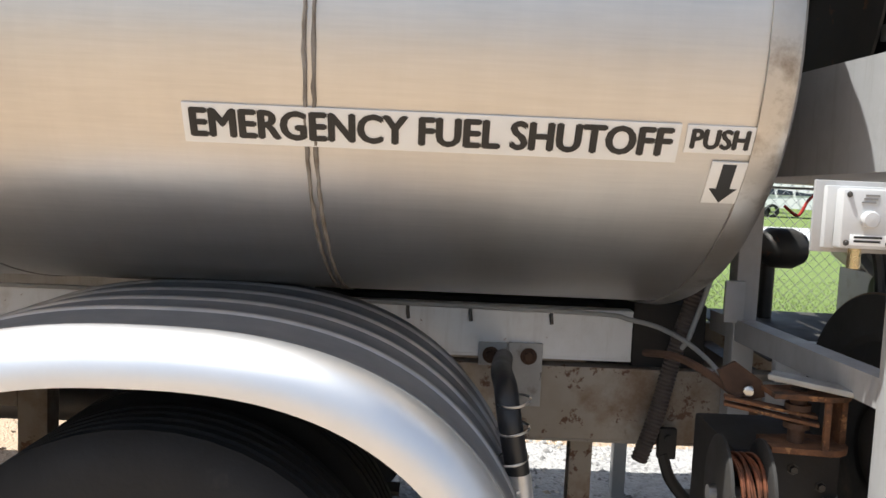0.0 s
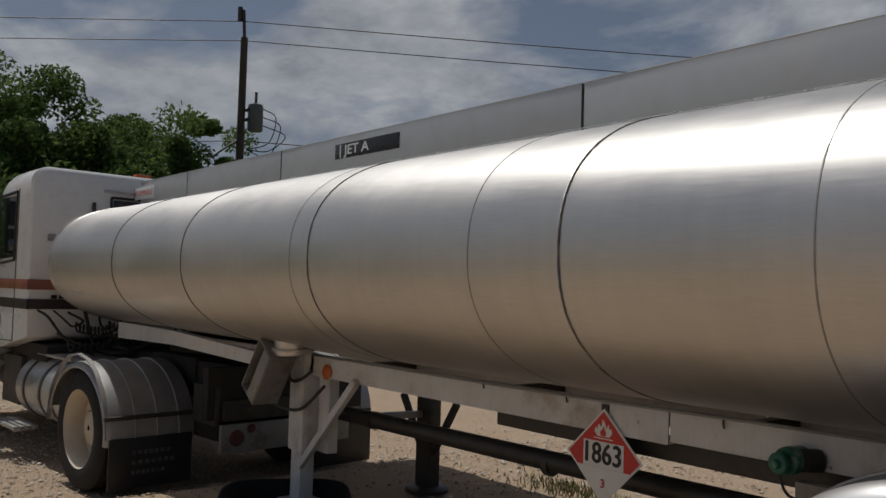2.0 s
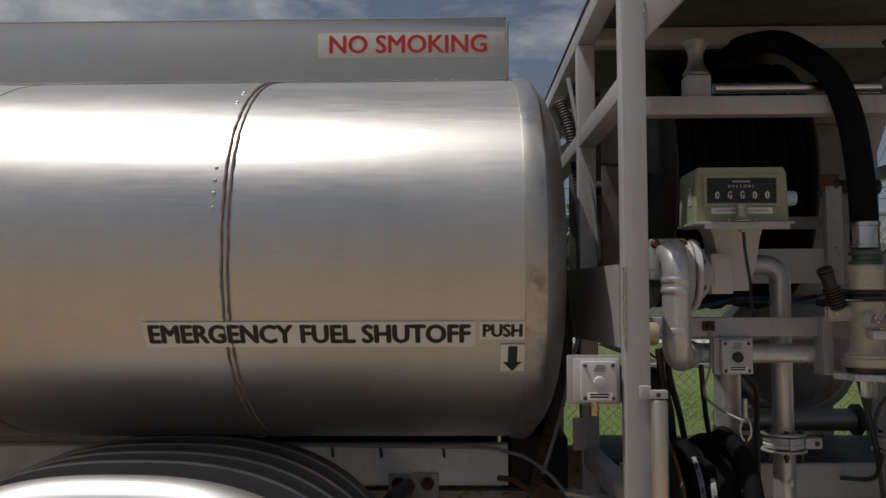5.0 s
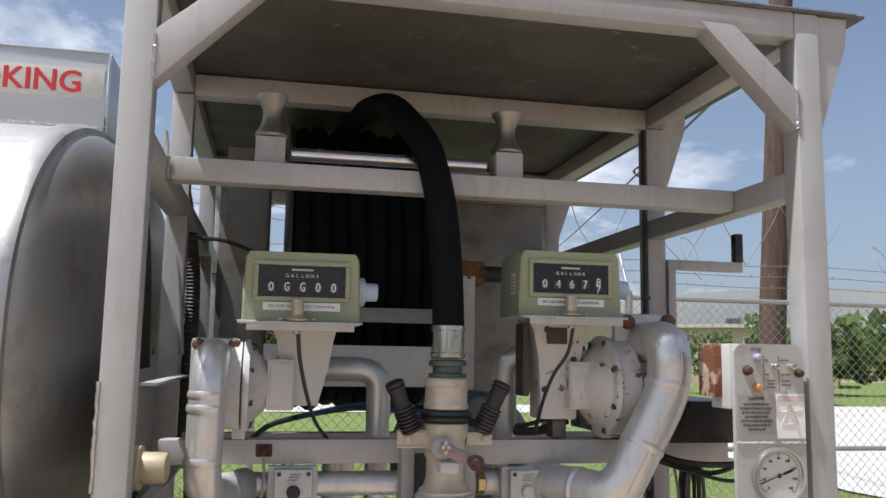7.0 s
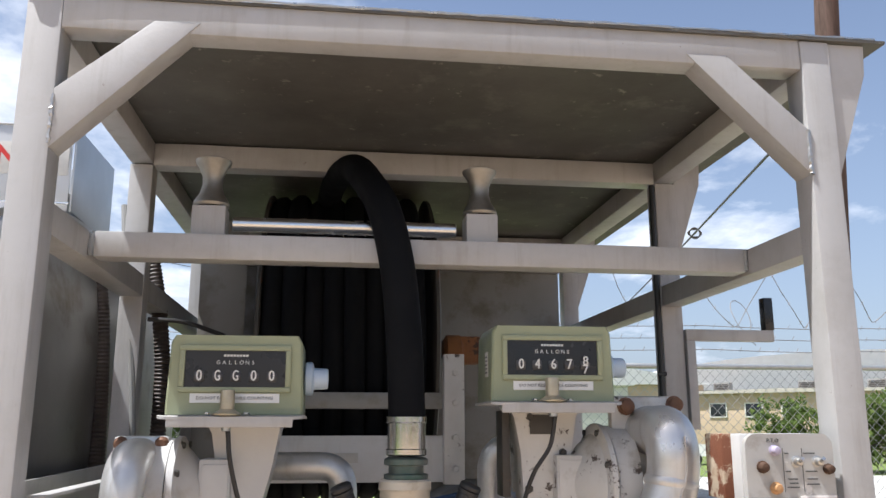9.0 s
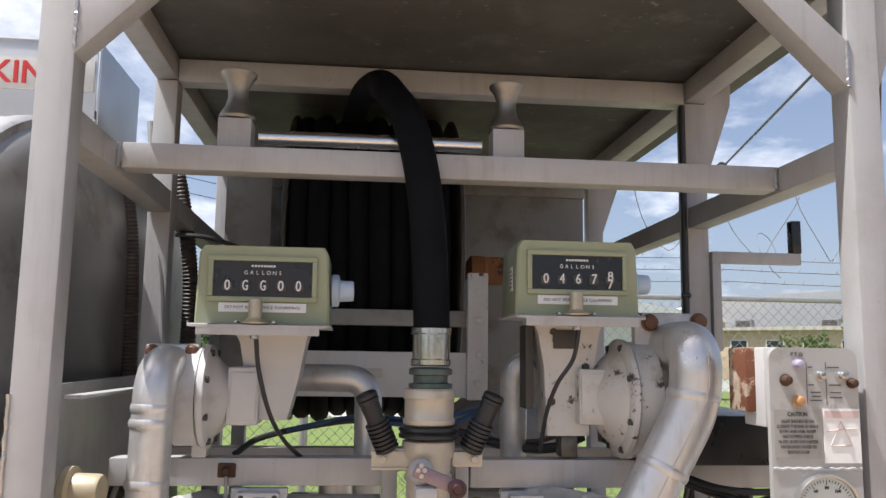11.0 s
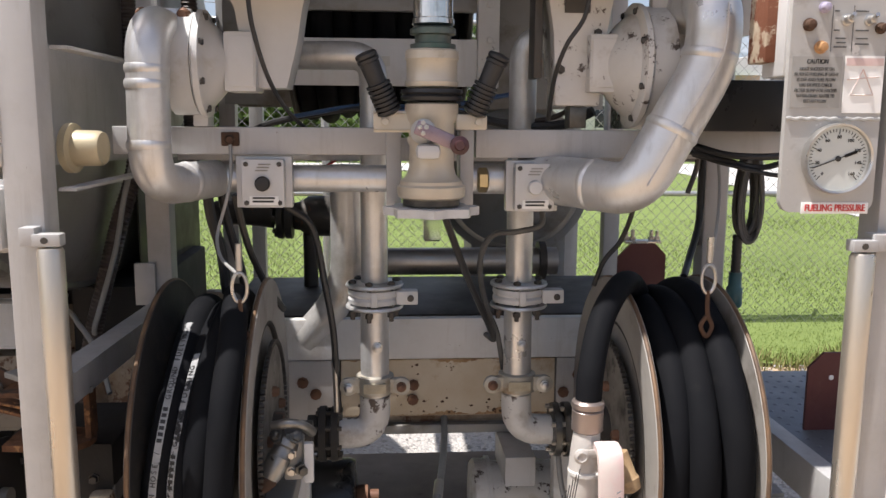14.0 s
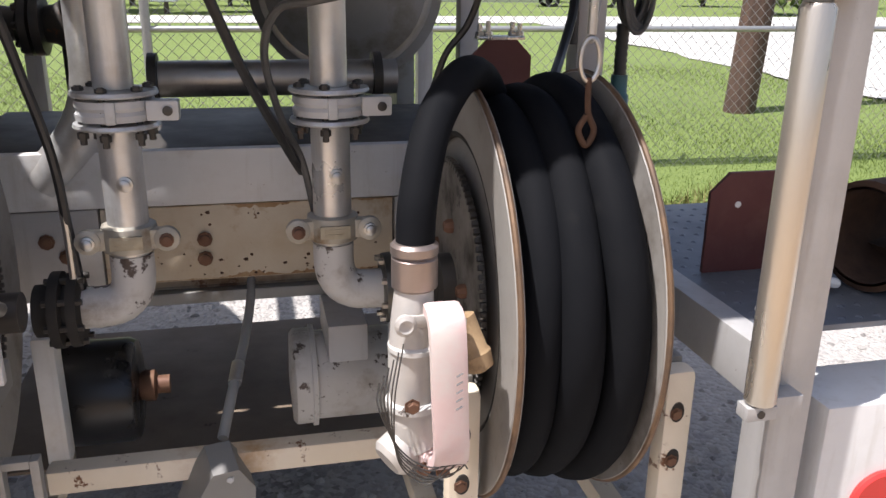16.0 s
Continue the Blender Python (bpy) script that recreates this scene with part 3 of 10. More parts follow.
def lathe(bm, profile, at, axis, seg=24):
    """A turned shape: profile rows of (radius, height) along an axis from a point."""
    ax = Vector(axis).normalized()
    ref = Vector((0, 0, 1)) if abs(ax.z) < 0.9 else Vector((1, 0, 0))
    u = (ref - ax * ref.dot(ax)).normalized()
    w = ax.cross(u)
    o = Vector(at)
    rows = [[o + ax * h + (u * math.cos(2 * math.pi * k / seg) + w * math.sin(2 * math.pi * k / seg)) * max(r, 1e-4) for k in range(seg)] for r, h in profile]
    sheet(bm, rows, closed_v=True, cap=True)
    return bm


def rod(bm, a, b, r, seg=14, bev=0.0):
    a, b = Vector(a), Vector(b)
    L = (b - a).length
    if bev:
        return lathe(bm, [(r - bev, 0), (r, bev), (r, L - bev), (r - bev, L)], a, b - a, seg)
    return lathe(bm, [(r, 0), (r, L)], a, b - a, seg)


def hexbolt(bm, at, axis, r=0.012, h=0.009):
    return lathe(bm, [(r * 1.35, 0), (r * 1.35, h * 0.2), (r, h * 0.22), (r, h * 0.85), (r * 0.85, h)], at, axis, 6)


def letters(text, size, m, material, parent, width=None, name="lettering", bold=0.0, thick=0.0006, align="CENTER"):
    """Words as a thin mesh: drawn in the xy plane about the origin, then put in place by m."""
    cu = bpy.data.curves.new("words", "FONT")
    cu.body = text
    cu.size = size
    cu.align_x, cu.align_y = align, "CENTER"
    cu.extrude = thick
    cu.resolution_u = 3
    tmp = new("words_tmp", cu)
    dg = bpy.context.evaluated_depsgraph_get()
    me = bpy.data.meshes.new_from_object(tmp.evaluated_get(dg))
    bpy.data.objects.remove(tmp)
    xs = [v.co.x for v in me.vertices]
    if width and xs:
        k = width / (max(xs) - min(xs))
        c = (max(xs) + min(xs)) / 2 if align == "CENTER" else 0
        for v in me.vertices:
            v.co.x = (v.co.x - c) * k
    if bold:
        t = bmesh.new()
        for k, (dx, dy) in enumerate(((0, 0), (bold, 0), (-bold, 0), (0, bold * 0.6), (0, -bold * 0.6))):
            one = bmesh.new()
            one.from_mesh(me)
            merge(t, one, Matrix.Translation((dx, dy, 0.00015 * k)))
        t.to_mesh(me)
        t.free()
    me.transform(m)
    me.materials.clear()
    return part(name, me, material, parent)


def facing(x, y, z, tilt=0.0, turn=0.0):
    """The pose of a flat sign that faces -y; tilt leans its top back."""
    return pose(x, y, z, 90 - tilt, 0, turn)


def bars(bm, x0, x1, z0, z1, y, rows, gap=0.45, ragged=0.25, rnd=None):
    """Lines of writing too small to read, as plain bars facing -y."""
    rnd = rnd or random.Random(3)
    h = (z1 - z0) / rows
    for i in range(rows):
        zt = z1 - i * h
        e = x1 - (x1 - x0) * ragged * rnd.random()
        box(bm, x0, e, y - 0.0006, y, zt - h * (1 - gap), zt, 0)
    return bm


# ---- ground, lawn, road ----
def step_up(a, b, v):
    t = min(1.0, max(0.0, (v - a) / (b - a)))
    return t * t * (3 - 2 * t)


def ground_z(x, y):
    """The yard dips a little where the tractor stands."""
    return -0.285 * step_up(5.9, 7.2, -x) * (1 - step_up(13.0, 16.0, -x)) * step_up(-9, -4, y) * (1 - step_up(5.5, 9, y))


bm = B()
N = 260
rows = []
rg = np.random.RandomState(4)
for i in range(N + 1):
    a = (i / N) * 2 - 1
    row = []
    for j in range(N + 1):
        b = (j / N) * 2 - 1
        x = 20 * a + 880 * a ** 7
        y = 20 * b + 880 * b ** 7
        near = max(abs(x), abs(y))
        z = 0.0 if near < 4 else (rg.rand() - 0.5) * (0.016 if near < 40 else 0.03)
        row.append((x, y, z - 0.01 + ground_z(x, y)))
    rows.append(row)
sheet(bm, rows)
solo("ground", bm, M_GRAVEL, "pale tan crushed gravel and dusty dirt yard", "ground", kind="structure")

LAWN_Y = 5.2


def lawn_edge(x):
    drift = 0.0 if x > -0.5 else 1.1 * (-0.5 - x) ** 1.3
    return min(13.1, LAWN_Y + drift + 0.28 * math.sin(x * 0.9) + 0.16 * math.sin(x * 2.7 + 1) + 0.07 * math.sin(x * 7.1))


bm = B()
rows = []
for i in range(121):
    x = -6.5 + i * 0.35
    e = lawn_edge(x)
    rows.append([(x, e + (25.6 - e) * (j / 14) ** 1.6, 0.022 + 0.008 * math.sin(x * 1.3 + j)) for j in range(15)])
sheet(bm, rows)
solo("lawn", bm, M_LAWN, "sunlit green lawn behind the chain-link fence", "lawn", kind="structure")
bm = B()
sheet(bm, [[(-60, 25.3, 0.045), (-60, 29.6, 0.045)], [(60, 25.3, 0.045), (60, 29.6, 0.045)]])
# the side road meets it, its near edge drifting to the right
rows = []
for i in range(41):
    y = 6.6 + i * (25.3 - 6.6) / 40
    e = 8.75 + 0.085 * (y - 6.6) + 0.10 * math.sin(y * 1.7) + 0.05 * math.sin(y * 4.3)
    rows.append([(e + (30 - e) * j / 6, y, 0.045) for j in range(7)])
sheet(bm, rows)
solo("road", bm, M_ROAD, "sun-bleached pale concrete road with a side road", "road", kind="structure")
bm = B()
sheet(bm, [[(-80, 29.6, 0.03), (-80, 70, 0.03)], [(80, 29.6, 0.03), (80, 70, 0.03)]])
solo("far_lawn", bm, M_LAWN, "green verge beyond the concrete road", "lawn", kind="structure")
bm = B()
rows = []
for i in range(151):
    x = -0.4 + i * 0.05
    wob = 0.10 * math.sin(x * 2.3) + 0.06 * math.sin(x * 5.9 + 1) + 0.035 * math.sin(x * 13.7) + 0.025 * math.sin(x * 31.0 + 2) + 0.02 * math.sin(x * 57.0)
    near = 0.55 + wob + 1.5 * step_up(-0.9, 0.4, -x) + 0.8 * step_up(5.2, 7.2, x)
    rows.append([(x, near + (4.3 - near) * j / 16, 0.004 * min(1, j / 2) - 0.004 * (j == 0) + 0.006 * math.sin(i * 0.6 + j * 2.1) ** 2 * (j > 0)) for j in range(17)])
sheet(bm, rows)
solo("gravel_patch", bm, M_GREYGRAVEL, "coarse grey gravel under the pump module", "gravel", kind="structure")


def scatter(name, n, area, size, material, label, category, seed, squash=0.6, z=0.0):
    """Small angular stones lying about, as one mesh."""
    r = np.random.RandomState(seed)
    base = np.array([(1, 0, 0), (0, 1, 0), (-1, 0, 0), (0, -1, 0), (0, 0, 1), (0, 0, -0.6)], float)
    tri = np.array([(0, 1, 4), (1, 2, 4), (2, 3, 4), (3, 0, 4), (1, 0, 5), (2, 1, 5), (3, 2, 5), (0, 3, 5)])
    V, F = [], []
    for i in range(n):
        s = size[0] + (size[1] - size[0]) * r.rand() ** 3
        p = base * s * (0.6 + 0.8 * r.rand(6, 1)) * np.array([1, 1, squash])
        a = r.rand() * 6.28
        c, q = math.cos(a), math.sin(a)
        p = np.stack([p[:, 0] * c - p[:, 1] * q, p[:, 0] * q + p[:, 1] * c, p[:, 2]], 1)
        x, y = area(r)
        p += np.array([x, y, z + s * 0.2 + ground_z(x, y)])
        V.append(p)
        F.append(tri + 6 * i)
    me = bpy.data.meshes.new(name)
    me.from_pydata(np.concatenate(V).tolist(), [], np.concatenate(F).tolist())
    me.materials.append(material)
    return tagged(new(name, me), label, category, kind="stuff")


M_STONE = leaf_material("pale_limestone_chips", (0.42, 0.35, 0.265), (0.66, 0.60, 0.51))
M_STONE_G = leaf_material("grey_limestone_chips", (0.20, 0.19, 0.18), (0.50, 0.48, 0.45))
M_CHIP = leaf_material("brown_dirt_chips", (0.20, 0.13, 0.075), (0.50, 0.41, 0.30))
scatter("dirt_pebbles", 16000, lambda r: (-9.5 + 9.5 * r.rand(), -2.2 + 8 * r.rand()), (0.003, 0.020), M_CHIP, "small brown and pale pebbles on the dirt", "gravel", 1)
scatter("gravel_stones", 42000, lambda r: (lambda q: (-18.5 + 11 * q, -6.0 + 9.5 * r.rand()))(1 - abs(r.rand() - r.rand()) if r.rand() < 0.35 else r.rand() ** 1.2 * 0.86), (0.006, 0.026), M_STONE, "dense pale limestone gravel over the yard", "gravel", 11)
scatter("fallen_stones", 5000, lambda r: (-8 + 9 * r.rand(), 3.2 + 5 * r.rand() ** 1.2), (0.005, 0.03), M_STONE, "loose pale limestone chips behind the trailer", "gravel", 12)
scatter("module_gravel_stones", 15000, lambda r: (-0.2 + 5.5 * r.rand() ** 1.2, 0.2 + 4.8 * r.rand()), (0.006, 0.022), M_STONE_G, "loose grey limestone chips beneath the pump module", "gravel", 2, z=0.004)


def blades(name, n, area, h, material, label, seed, w=0.006):
    r = np.random.RandomState(seed)
    V = np.zeros((n * 3, 3))
    for i in range(n):
        x, y = area(r)
        a = r.rand() * 6.28
        hh = h * (0.5 + 0.9 * r.rand())
        dx, dy = math.cos(a) * w, math.sin(a) * w
        lx, ly = (r.rand() - 0.5) * hh * 1.1, (r.rand() - 0.5) * hh * 1.1
        V[3 * i] = (x - dx, y - dy, 0.005)
        V[3 * i + 1] = (x + dx, y + dy, 0.005)
        V[3 * i + 2] = (x + lx, y + ly, hh)
    me = bpy.data.meshes.new(name)
    me.from_pydata(V.tolist(), [], np.arange(n * 3).reshape(-1, 3).tolist())
    me.materials.append(material)
    return tagged(new(name, me), label, "grass", kind="stuff")


def lawn_area(r):
    x = -4 + 14 * r.rand()
    e = lawn_edge(x)
    return x, e + (0.02 + 7.8 * r.rand() ** 1.7)


blades("lawn_grass", 150000, lawn_area, 0.042, M_BLADE, "short mown green grass blades", 5, 0.005)
blades("weed_fringe", 5000, lambda r: (lambda x: (x, lawn_edge(x) - 0.25 + 0.4 * r.rand()))(-3 + 12 * r.rand()), 0.09, M_DRYBLADE, "dry weeds along the lawn edge", 6, 0.006)
blades("weed_tuft", 500, lambda r: (-4.35 + 0.28 * r.randn(), 4.15 + 0.12 * r.randn()), 0.07, M_DRYBLADE, "small weed tuft in the gravel", 7, 0.006)
M_STRAW = leaf_material("straw_blades", (0.30, 0.22, 0.10), (0.46, 0.36, 0.19))
bm = B()
sheet(bm, [[(-60, -40, 0.012), (-60, 30, 0.012)], [(-32, -40, 0.012), (-32, 30, 0.012)], [(-17.9, -40, 0.012), (-16.9, 30, 0.012)]])
solo("verge", bm, M_LAWN, "green grass verge behind the yard fence", "lawn", kind="structure")
blades("verge_grass", 22000, lambda r: (-17.3 - 5 * r.rand() ** 1.5, -6 + 13 * r.rand()), 0.16, M_BLADE, "long green grass along the yard fence", 8, 0.014)
blades("straw_grass", 9000, lambda r: (-16.0 + 0.75 * r.randn(), 1.2 + 0.55 * r.randn() - (2.2 * r.rand() if r.rand() < 0.3 else 0)), 0.16, M_STRAW, "dry straw grass at the yard's edge", 9, 0.010)

# ---- tank trailer ----
TANK_YC, TANK_ZC, TANK_A, TANK_B = 2.525, 1.757, 1.203, 0.642
TANK_N = 2.35
TANK_X0, TANK_X1 = -8.95, 0.60


def oval(x, k=1.0, seg=96, da=0.0):
    pts = []
    for j in range(seg):
        c, s = math.cos(2 * math.pi * j / seg), math.sin(2 * math.pi * j / seg)
        c, s = math.copysign(abs(c) ** (2 / TANK_N), c), math.copysign(abs(s) ** (2 / TANK_N), s)
        pts.append((x, TANK_YC - (TANK_A * k + da) * c, TANK_ZC + (TANK_B * k + da) * s))
    return pts


def tank_side_y(z):
    return TANK_YC - TANK_A * max(0.0, 1 - abs((z - TANK_ZC) / TANK_B) ** TANK_N) ** (1 / TANK_N)


trailer = thing("tank_trailer", (-4.0, 2.525, 0.0), "long brushed-metal oval jet fuel tank trailer with white underframe", "trailer")
SEAMS = [-0.21, -1.95, -3.77, -5.52, -7.0]
FAINT = [-0.988, -2.46, -3.97]
bm = B()
xs = sorted(set([TANK_X0, TANK_X1] + [s + d for s in SEAMS + FAINT for d in (-0.03, -0.012, 0, 0.012, 0.03)] + [TANK_X0 + 0.5 * i for i in range(1, 19)]))
rows = []
for x in xs:
    dip = max([0.0] + [0.0012 * math.exp(-((x - s) / 0.012) ** 2) for s in SEAMS] + [0.0008 * math.exp(-((x - s) / 0.02) ** 2) for s in FAINT])
    rows.append(oval(x, da=-dip))
sheet(bm, rows, closed_v=True)
shell = part("tank_shell", bm, M_TANK, trailer, "brushed stainless tank shell", 60)
bm = B()
rows = []
for i in range(12):
    t = i / 11
    rows.append(oval(TANK_X1 + 0.012 + 0.13 * math.sin(t * math.pi / 2), max(0.02, math.cos(t * math.pi / 2) ** 0.55) * 0.985, seg=96))
sheet(bm, rows, closed_v=True)
part("tank_head", bm, M_HEAD, trailer, "dished rear tank head darkened for shade")
bm = B()
rows = []
for i in range(12):
    t = i / 11
    rows.append(oval(TANK_X0 - 0.13 * math.sin(t * math.pi / 2), max(0.02, math.cos(t * math.pi / 2) ** 0.55) * 0.985))
sheet(bm, rows, closed_v=True)
part("tank_head", bm, M_TANK, trailer)
for x, dx in ((TANK_X1, 0.028), (TANK_X0, 0.02)):
    bm = B()
    sheet(bm, [oval(x - dx, da=0.0015), oval(x - dx, da=0.006), oval(x + dx * 0.4, da=0.009), oval(x + dx, da=0.002), oval(x + dx, da=-0.03)], closed_v=True)
    part("head_flange", bm, M_FLANGE, trailer, "rolled flange of the tank head")
rb = random.Random(9)
for s in SEAMS:
    bm = B()
    r = 0.0042 if s > -0.5 else 0.0042
    for off in ((-0.008, 0.008) if s > -0.5 else (0.0,)):
        pts = [(p[0] + off + rb.uniform(-0.0012, 0.0012), p[1], p[2]) for p in oval(s, seg=220, da=0.0005)]
        tube(bm, pts, [r * rb.uniform(0.75, 1.2) for _ in pts], 6, closed=True)
    part("weld_seam", bm, M_BEAD, trailer, "heat-stained weld seam")
for s in FAINT:
    bm = B()
    tube(bm, oval(s, seg=160, da=-0.0030), 0.0046, 6, closed=True)
    part("faint_seam", bm, M_SEAM, trailer)
# small dents and rivet dimples beside the rear seam
bm = B()
for z in (1.86, 1.90, 1.935, 1.97, 2.19, 2.235):
    y = tank_side_y(z)
    lathe(bm, [(0.007, -0.002), (0.005, 0.001), (0.001, 0.002)], (-0.245, y, z), (0, -1, 0.3), 8)
parts("rivet_marks", bm, M_ALU, trailer, "bright rivet marks beside the seam")

# catwalk box along the top
CW_Y, CW_Z0, CW_Z1 = 2.307, 2.447, 2.685
catw = thing("catwalk_box", (-4.0, 2.525, 2.44), "pale aluminium spill box along the tank top", "catwalk")
joints = [-9.22, -7.9, -5.95, -2.71, 0.59]
for a, b in zip(joints[:-1], joints[1:]):
    bm = B()
    box(bm, a + 0.011, b - 0.009, CW_Y, CW_Y + 0.006, CW_Z0 - 0.02, CW_Z1, 0.001)
    box(bm, a + 0.011, b - 0.009, CW_Y - 0.004, CW_Y + 0.022, CW_Z1, CW_Z1 + 0.006, 0.002)
    part("side_panel", bm, M_CATWALK, catw)
    bm = B()
    box(bm, a + 0.006, b - 0.004, 2.737, 2.743, CW_Z0 - 0.02, CW_Z1, 0.001)
    part("side_panel", bm, M_CATWALK, catw)
for a in joints[1:-1]:
    bm = B()
    box(bm, a - 0.02, a + 0.02, CW_Y + 0.0065, CW_Y + 0.0085, CW_Z0 - 0.02, CW_Z1, 0)
    part("joint_strip", bm, M_DARK, catw)
bm = B()
box(bm, 0.584, 0.59, CW_Y + 0.008, 2.735, CW_Z0 - 0.02, CW_Z1 + 0.004, 0.001)
part("end_panel", bm, M_CATWALK, catw)
bm = B()
box(bm, -9.21, 0.58, CW_Y + 0.01, 2.734, CW_Z0 + 0.03, CW_Z0 + 0.036, 0)
part("walkway_floor", bm, M_CATWALK, catw)
bm = B()
tube(bm, [(-9.2, CW_Y - 0.004, CW_Z0 + 0.002), (0.585, CW_Y - 0.004, CW_Z0 + 0.002)], 0.004, 6)
part("base_bead", bm, M_ALU, catw, "bright caulk bead")


# painted and stuck-on signs
tl = math.degrees(math.atan2(tank_side_y(1.565) - tank_side_y(1.49), 0.075))


def tank_label(name, x0, x1, zc, h, text, width, size, label, arrow=False):
    y = tank_side_y(zc)
    dzdy = (tank_side_y(zc + 0.02) - tank_side_y(zc - 0.02)) / 0.04
    tilt = math.degrees(math.atan(dzdy))
    root = thing(name, ((x0 + x1) / 2, y, zc), label, "sign", local=True)
    root.matrix_basis = facing((x0 + x1) / 2, y - 0.0025, zc, tilt)
    bm = B()
    w = (x1 - x0) / 2
    box(bm, -w, w, -h / 2, h / 2, -0.003, 0.001, 0.0004)
    part("backing", bm, M_WHITE, root, "white vinyl backing")
    if text:
        letters(text, size * 1.13, pose(0, -0.001, 0.0016), M_INK, root, width, bold=size * 0.048)
    if arrow:
        bm = B()
        for poly in ([(-0.0125, 0.042), (0.0125, 0.042), (0.0125, -0.012), (-0.0125, -0.012)], [(-0.026, -0.012), (0.026, -0.012), (0, -0.044)]):
            sheet_v = [bm.verts.new((p[0], p[1], 0.0016)) for p in poly]
            bm.faces.new(sheet_v)
        part("arrow", bm, M_INK, root, "black arrow pointing down")
    return root


tank_label("shutoff_sign", -0.433, 0.441, 1.528, 0.074, "EMERGENCY FUEL SHUTOFF", 0.845, 0.066, "white sign with bold black EMERGENCY FUEL SHUTOFF lettering")
tank_label("push_sign", 0.452, 0.572, 1.537, 0.052, "PUSH", 0.100, 0.045, "small white sign lettered PUSH in black")
tank_label("arrow_sign", 0.508, 0.572, 1.462, 0.092, "", 0, 0, "white sticker with a black downward arrow", arrow=True)

ns = thing("no_smoking_sign", (0.27, CW_Y, 2.54), "pale sign with red NO SMOKING lettering on the spill box", "sign")
bm = B()
box(bm, -0.14, 0.575, CW_Y - 0.0045, CW_Y - 0.0005, 2.535, 2.632, 0.0003)
part("backing", bm, M_WHITE_OLD, ns)
letters("NO SMOKING", 0.098, facing(0.205, CW_Y - 0.005, 2.583), M_RED, ns, 0.60, bold=0.0022)
ja = thing("jet_fuel_sign", (-4.7, CW_Y, 2.58), "black sign lettered JET A in white on the spill box", "sign")
bm = B()
box(bm, -5.11, -4.31, CW_Y - 0.0045, CW_Y - 0.0005, 2.528, 2.637, 0.0003)
part("backing", bm, M_BLACK, ja)
letters("JET A", 0.10, facing(-4.83, CW_Y - 0.005, 2.583), M_WHITE, ja, 0.32, bold=0.002)
bm = B()
box(bm, -5.045, -5.03, CW_Y - 0.0055, CW_Y - 0.0046, 2.535, 2.63, 0)
part("divider_bar", bm, M_WHITE, ja)
fs = thing("flammable_sign", (-9.2, CW_Y, 2.55), "white sign with faded red lettering at the tank front", "sign")
bm = B()
box(bm, -9.40, -8.80, CW_Y - 0.0045, CW_Y - 0.0005, 2.49, 2.63, 0.0003)
part("backing", bm, M_WHITE, fs)
letters("FLAMMABLE", 0.085, facing(-9.1, CW_Y - 0.005, 2.56), M_RED, fs, 0.52)
bm = B()
for i in range(7):
    box(bm, -8.55 + i * 0.075, -8.50 + i * 0.075, tank_side_y(1.46) - 0.004, tank_side_y(1.46) - 0.001, 1.43, 1.48, 0)
parts("lettering_bar", bm, M_WHITE_OLD, thing("maker_lettering", (-8.3, tank_side_y(1.46), 1.45), "row of small pale lettering bars on the tank", "lettering"))

# underframe
RAIL_Y = 2.12
under = thing("trailer_underframe", (-4.0, 2.525, 0.6), "white painted steel underframe beneath the tank", "chassis")


def ibeam(bm, x0, x1, y, z0, z1, fl=0.05, web=0.008):
    box(bm, x0, x1, y, y + web, z0, z1, 0.001)
    box(bm, x0, x1, y - 0.002, y + fl, z1 - 0.008, z1, 0.001)
    box(bm, x0, x1, y - 0.002, y + fl, z0, z0 + 0.008, 0.001)


for side in (0, 1):
    y = RAIL_Y if side == 0 else 2.93
    bm = B()
    ibeam(bm, -5.05, -2.02, y, 0.95, 1.10)
    part("frame_rail", bm, M_FRAME_W, under)
    bm = B()
    ibeam(bm, -2.01, 0.565, y, 0.965, 1.105)
    part("frame_rail", bm, M_FRAME_W, under)
    bm = B()
    ibeam(bm, -9.2, -5.9, y, 1.0, 1.10)
    box(bm, -5.95, -5.0, y, y + 0.05, 0.98, 1.08, 0.003)
    part("gooseneck_rail", bm, M_FRAME_W, under)
    bm = B()
    box(bm, -3.2, -0.2, y + 0.10, y + 0.16, 0.86, 0.965, 0.003)
    part("sub_rail", bm, M_DARK, under, "dark lower rail")
    bm = B()
    ibeam(bm, -0.15, 2.3, y + 0.004, 0.735, 0.945, 0.06)
    parts("rear_rail", bm, M_UNDER, under, "rust-stained white chassis rail")
for x in (-4.9, -3.4, -1.9, -0.9, 0.2, 1.0, 2.2):
    bm = B()
    box(bm, x, x + 0.06, 2.17, 2.925, 0.80 if x > 0 else 0.96, 0.88 if x > 0 else 1.04, 0.004)
    part("cross_member", bm, M_DARK, under)
for x in (-3.2, -2.6, -1.75, -0.6, -0.05, 0.12, 0.34):
    bm = B()
    tube(bm, [(x, RAIL_Y - 0.006, 1.10), (x, RAIL_Y - 0.01, 1.085), (x + 0.003, RAIL_Y - 0.008, 1.062)], 0.005, 6)
    part("clip", bm, M_DARK, under)
bm = B()
tube(bm, smooth_path([(-5.0, RAIL_Y - 0.012, 1.095), (-3.0, RAIL_Y - 0.012, 1.092), (-1.2, RAIL_Y - 0.012, 1.108), (0.3, RAIL_Y - 0.012, 1.10), (0.56, RAIL_Y - 0.03, 1.085), (0.66, 1.98, 1.06), (0.73, 1.90, 1.00), (0.77, 1.84, 0.93)], 8), 0.0065, 8)
part("cable", bm, M_GREYCABLE, under, "grey cable clipped along the rail")
bm = B()
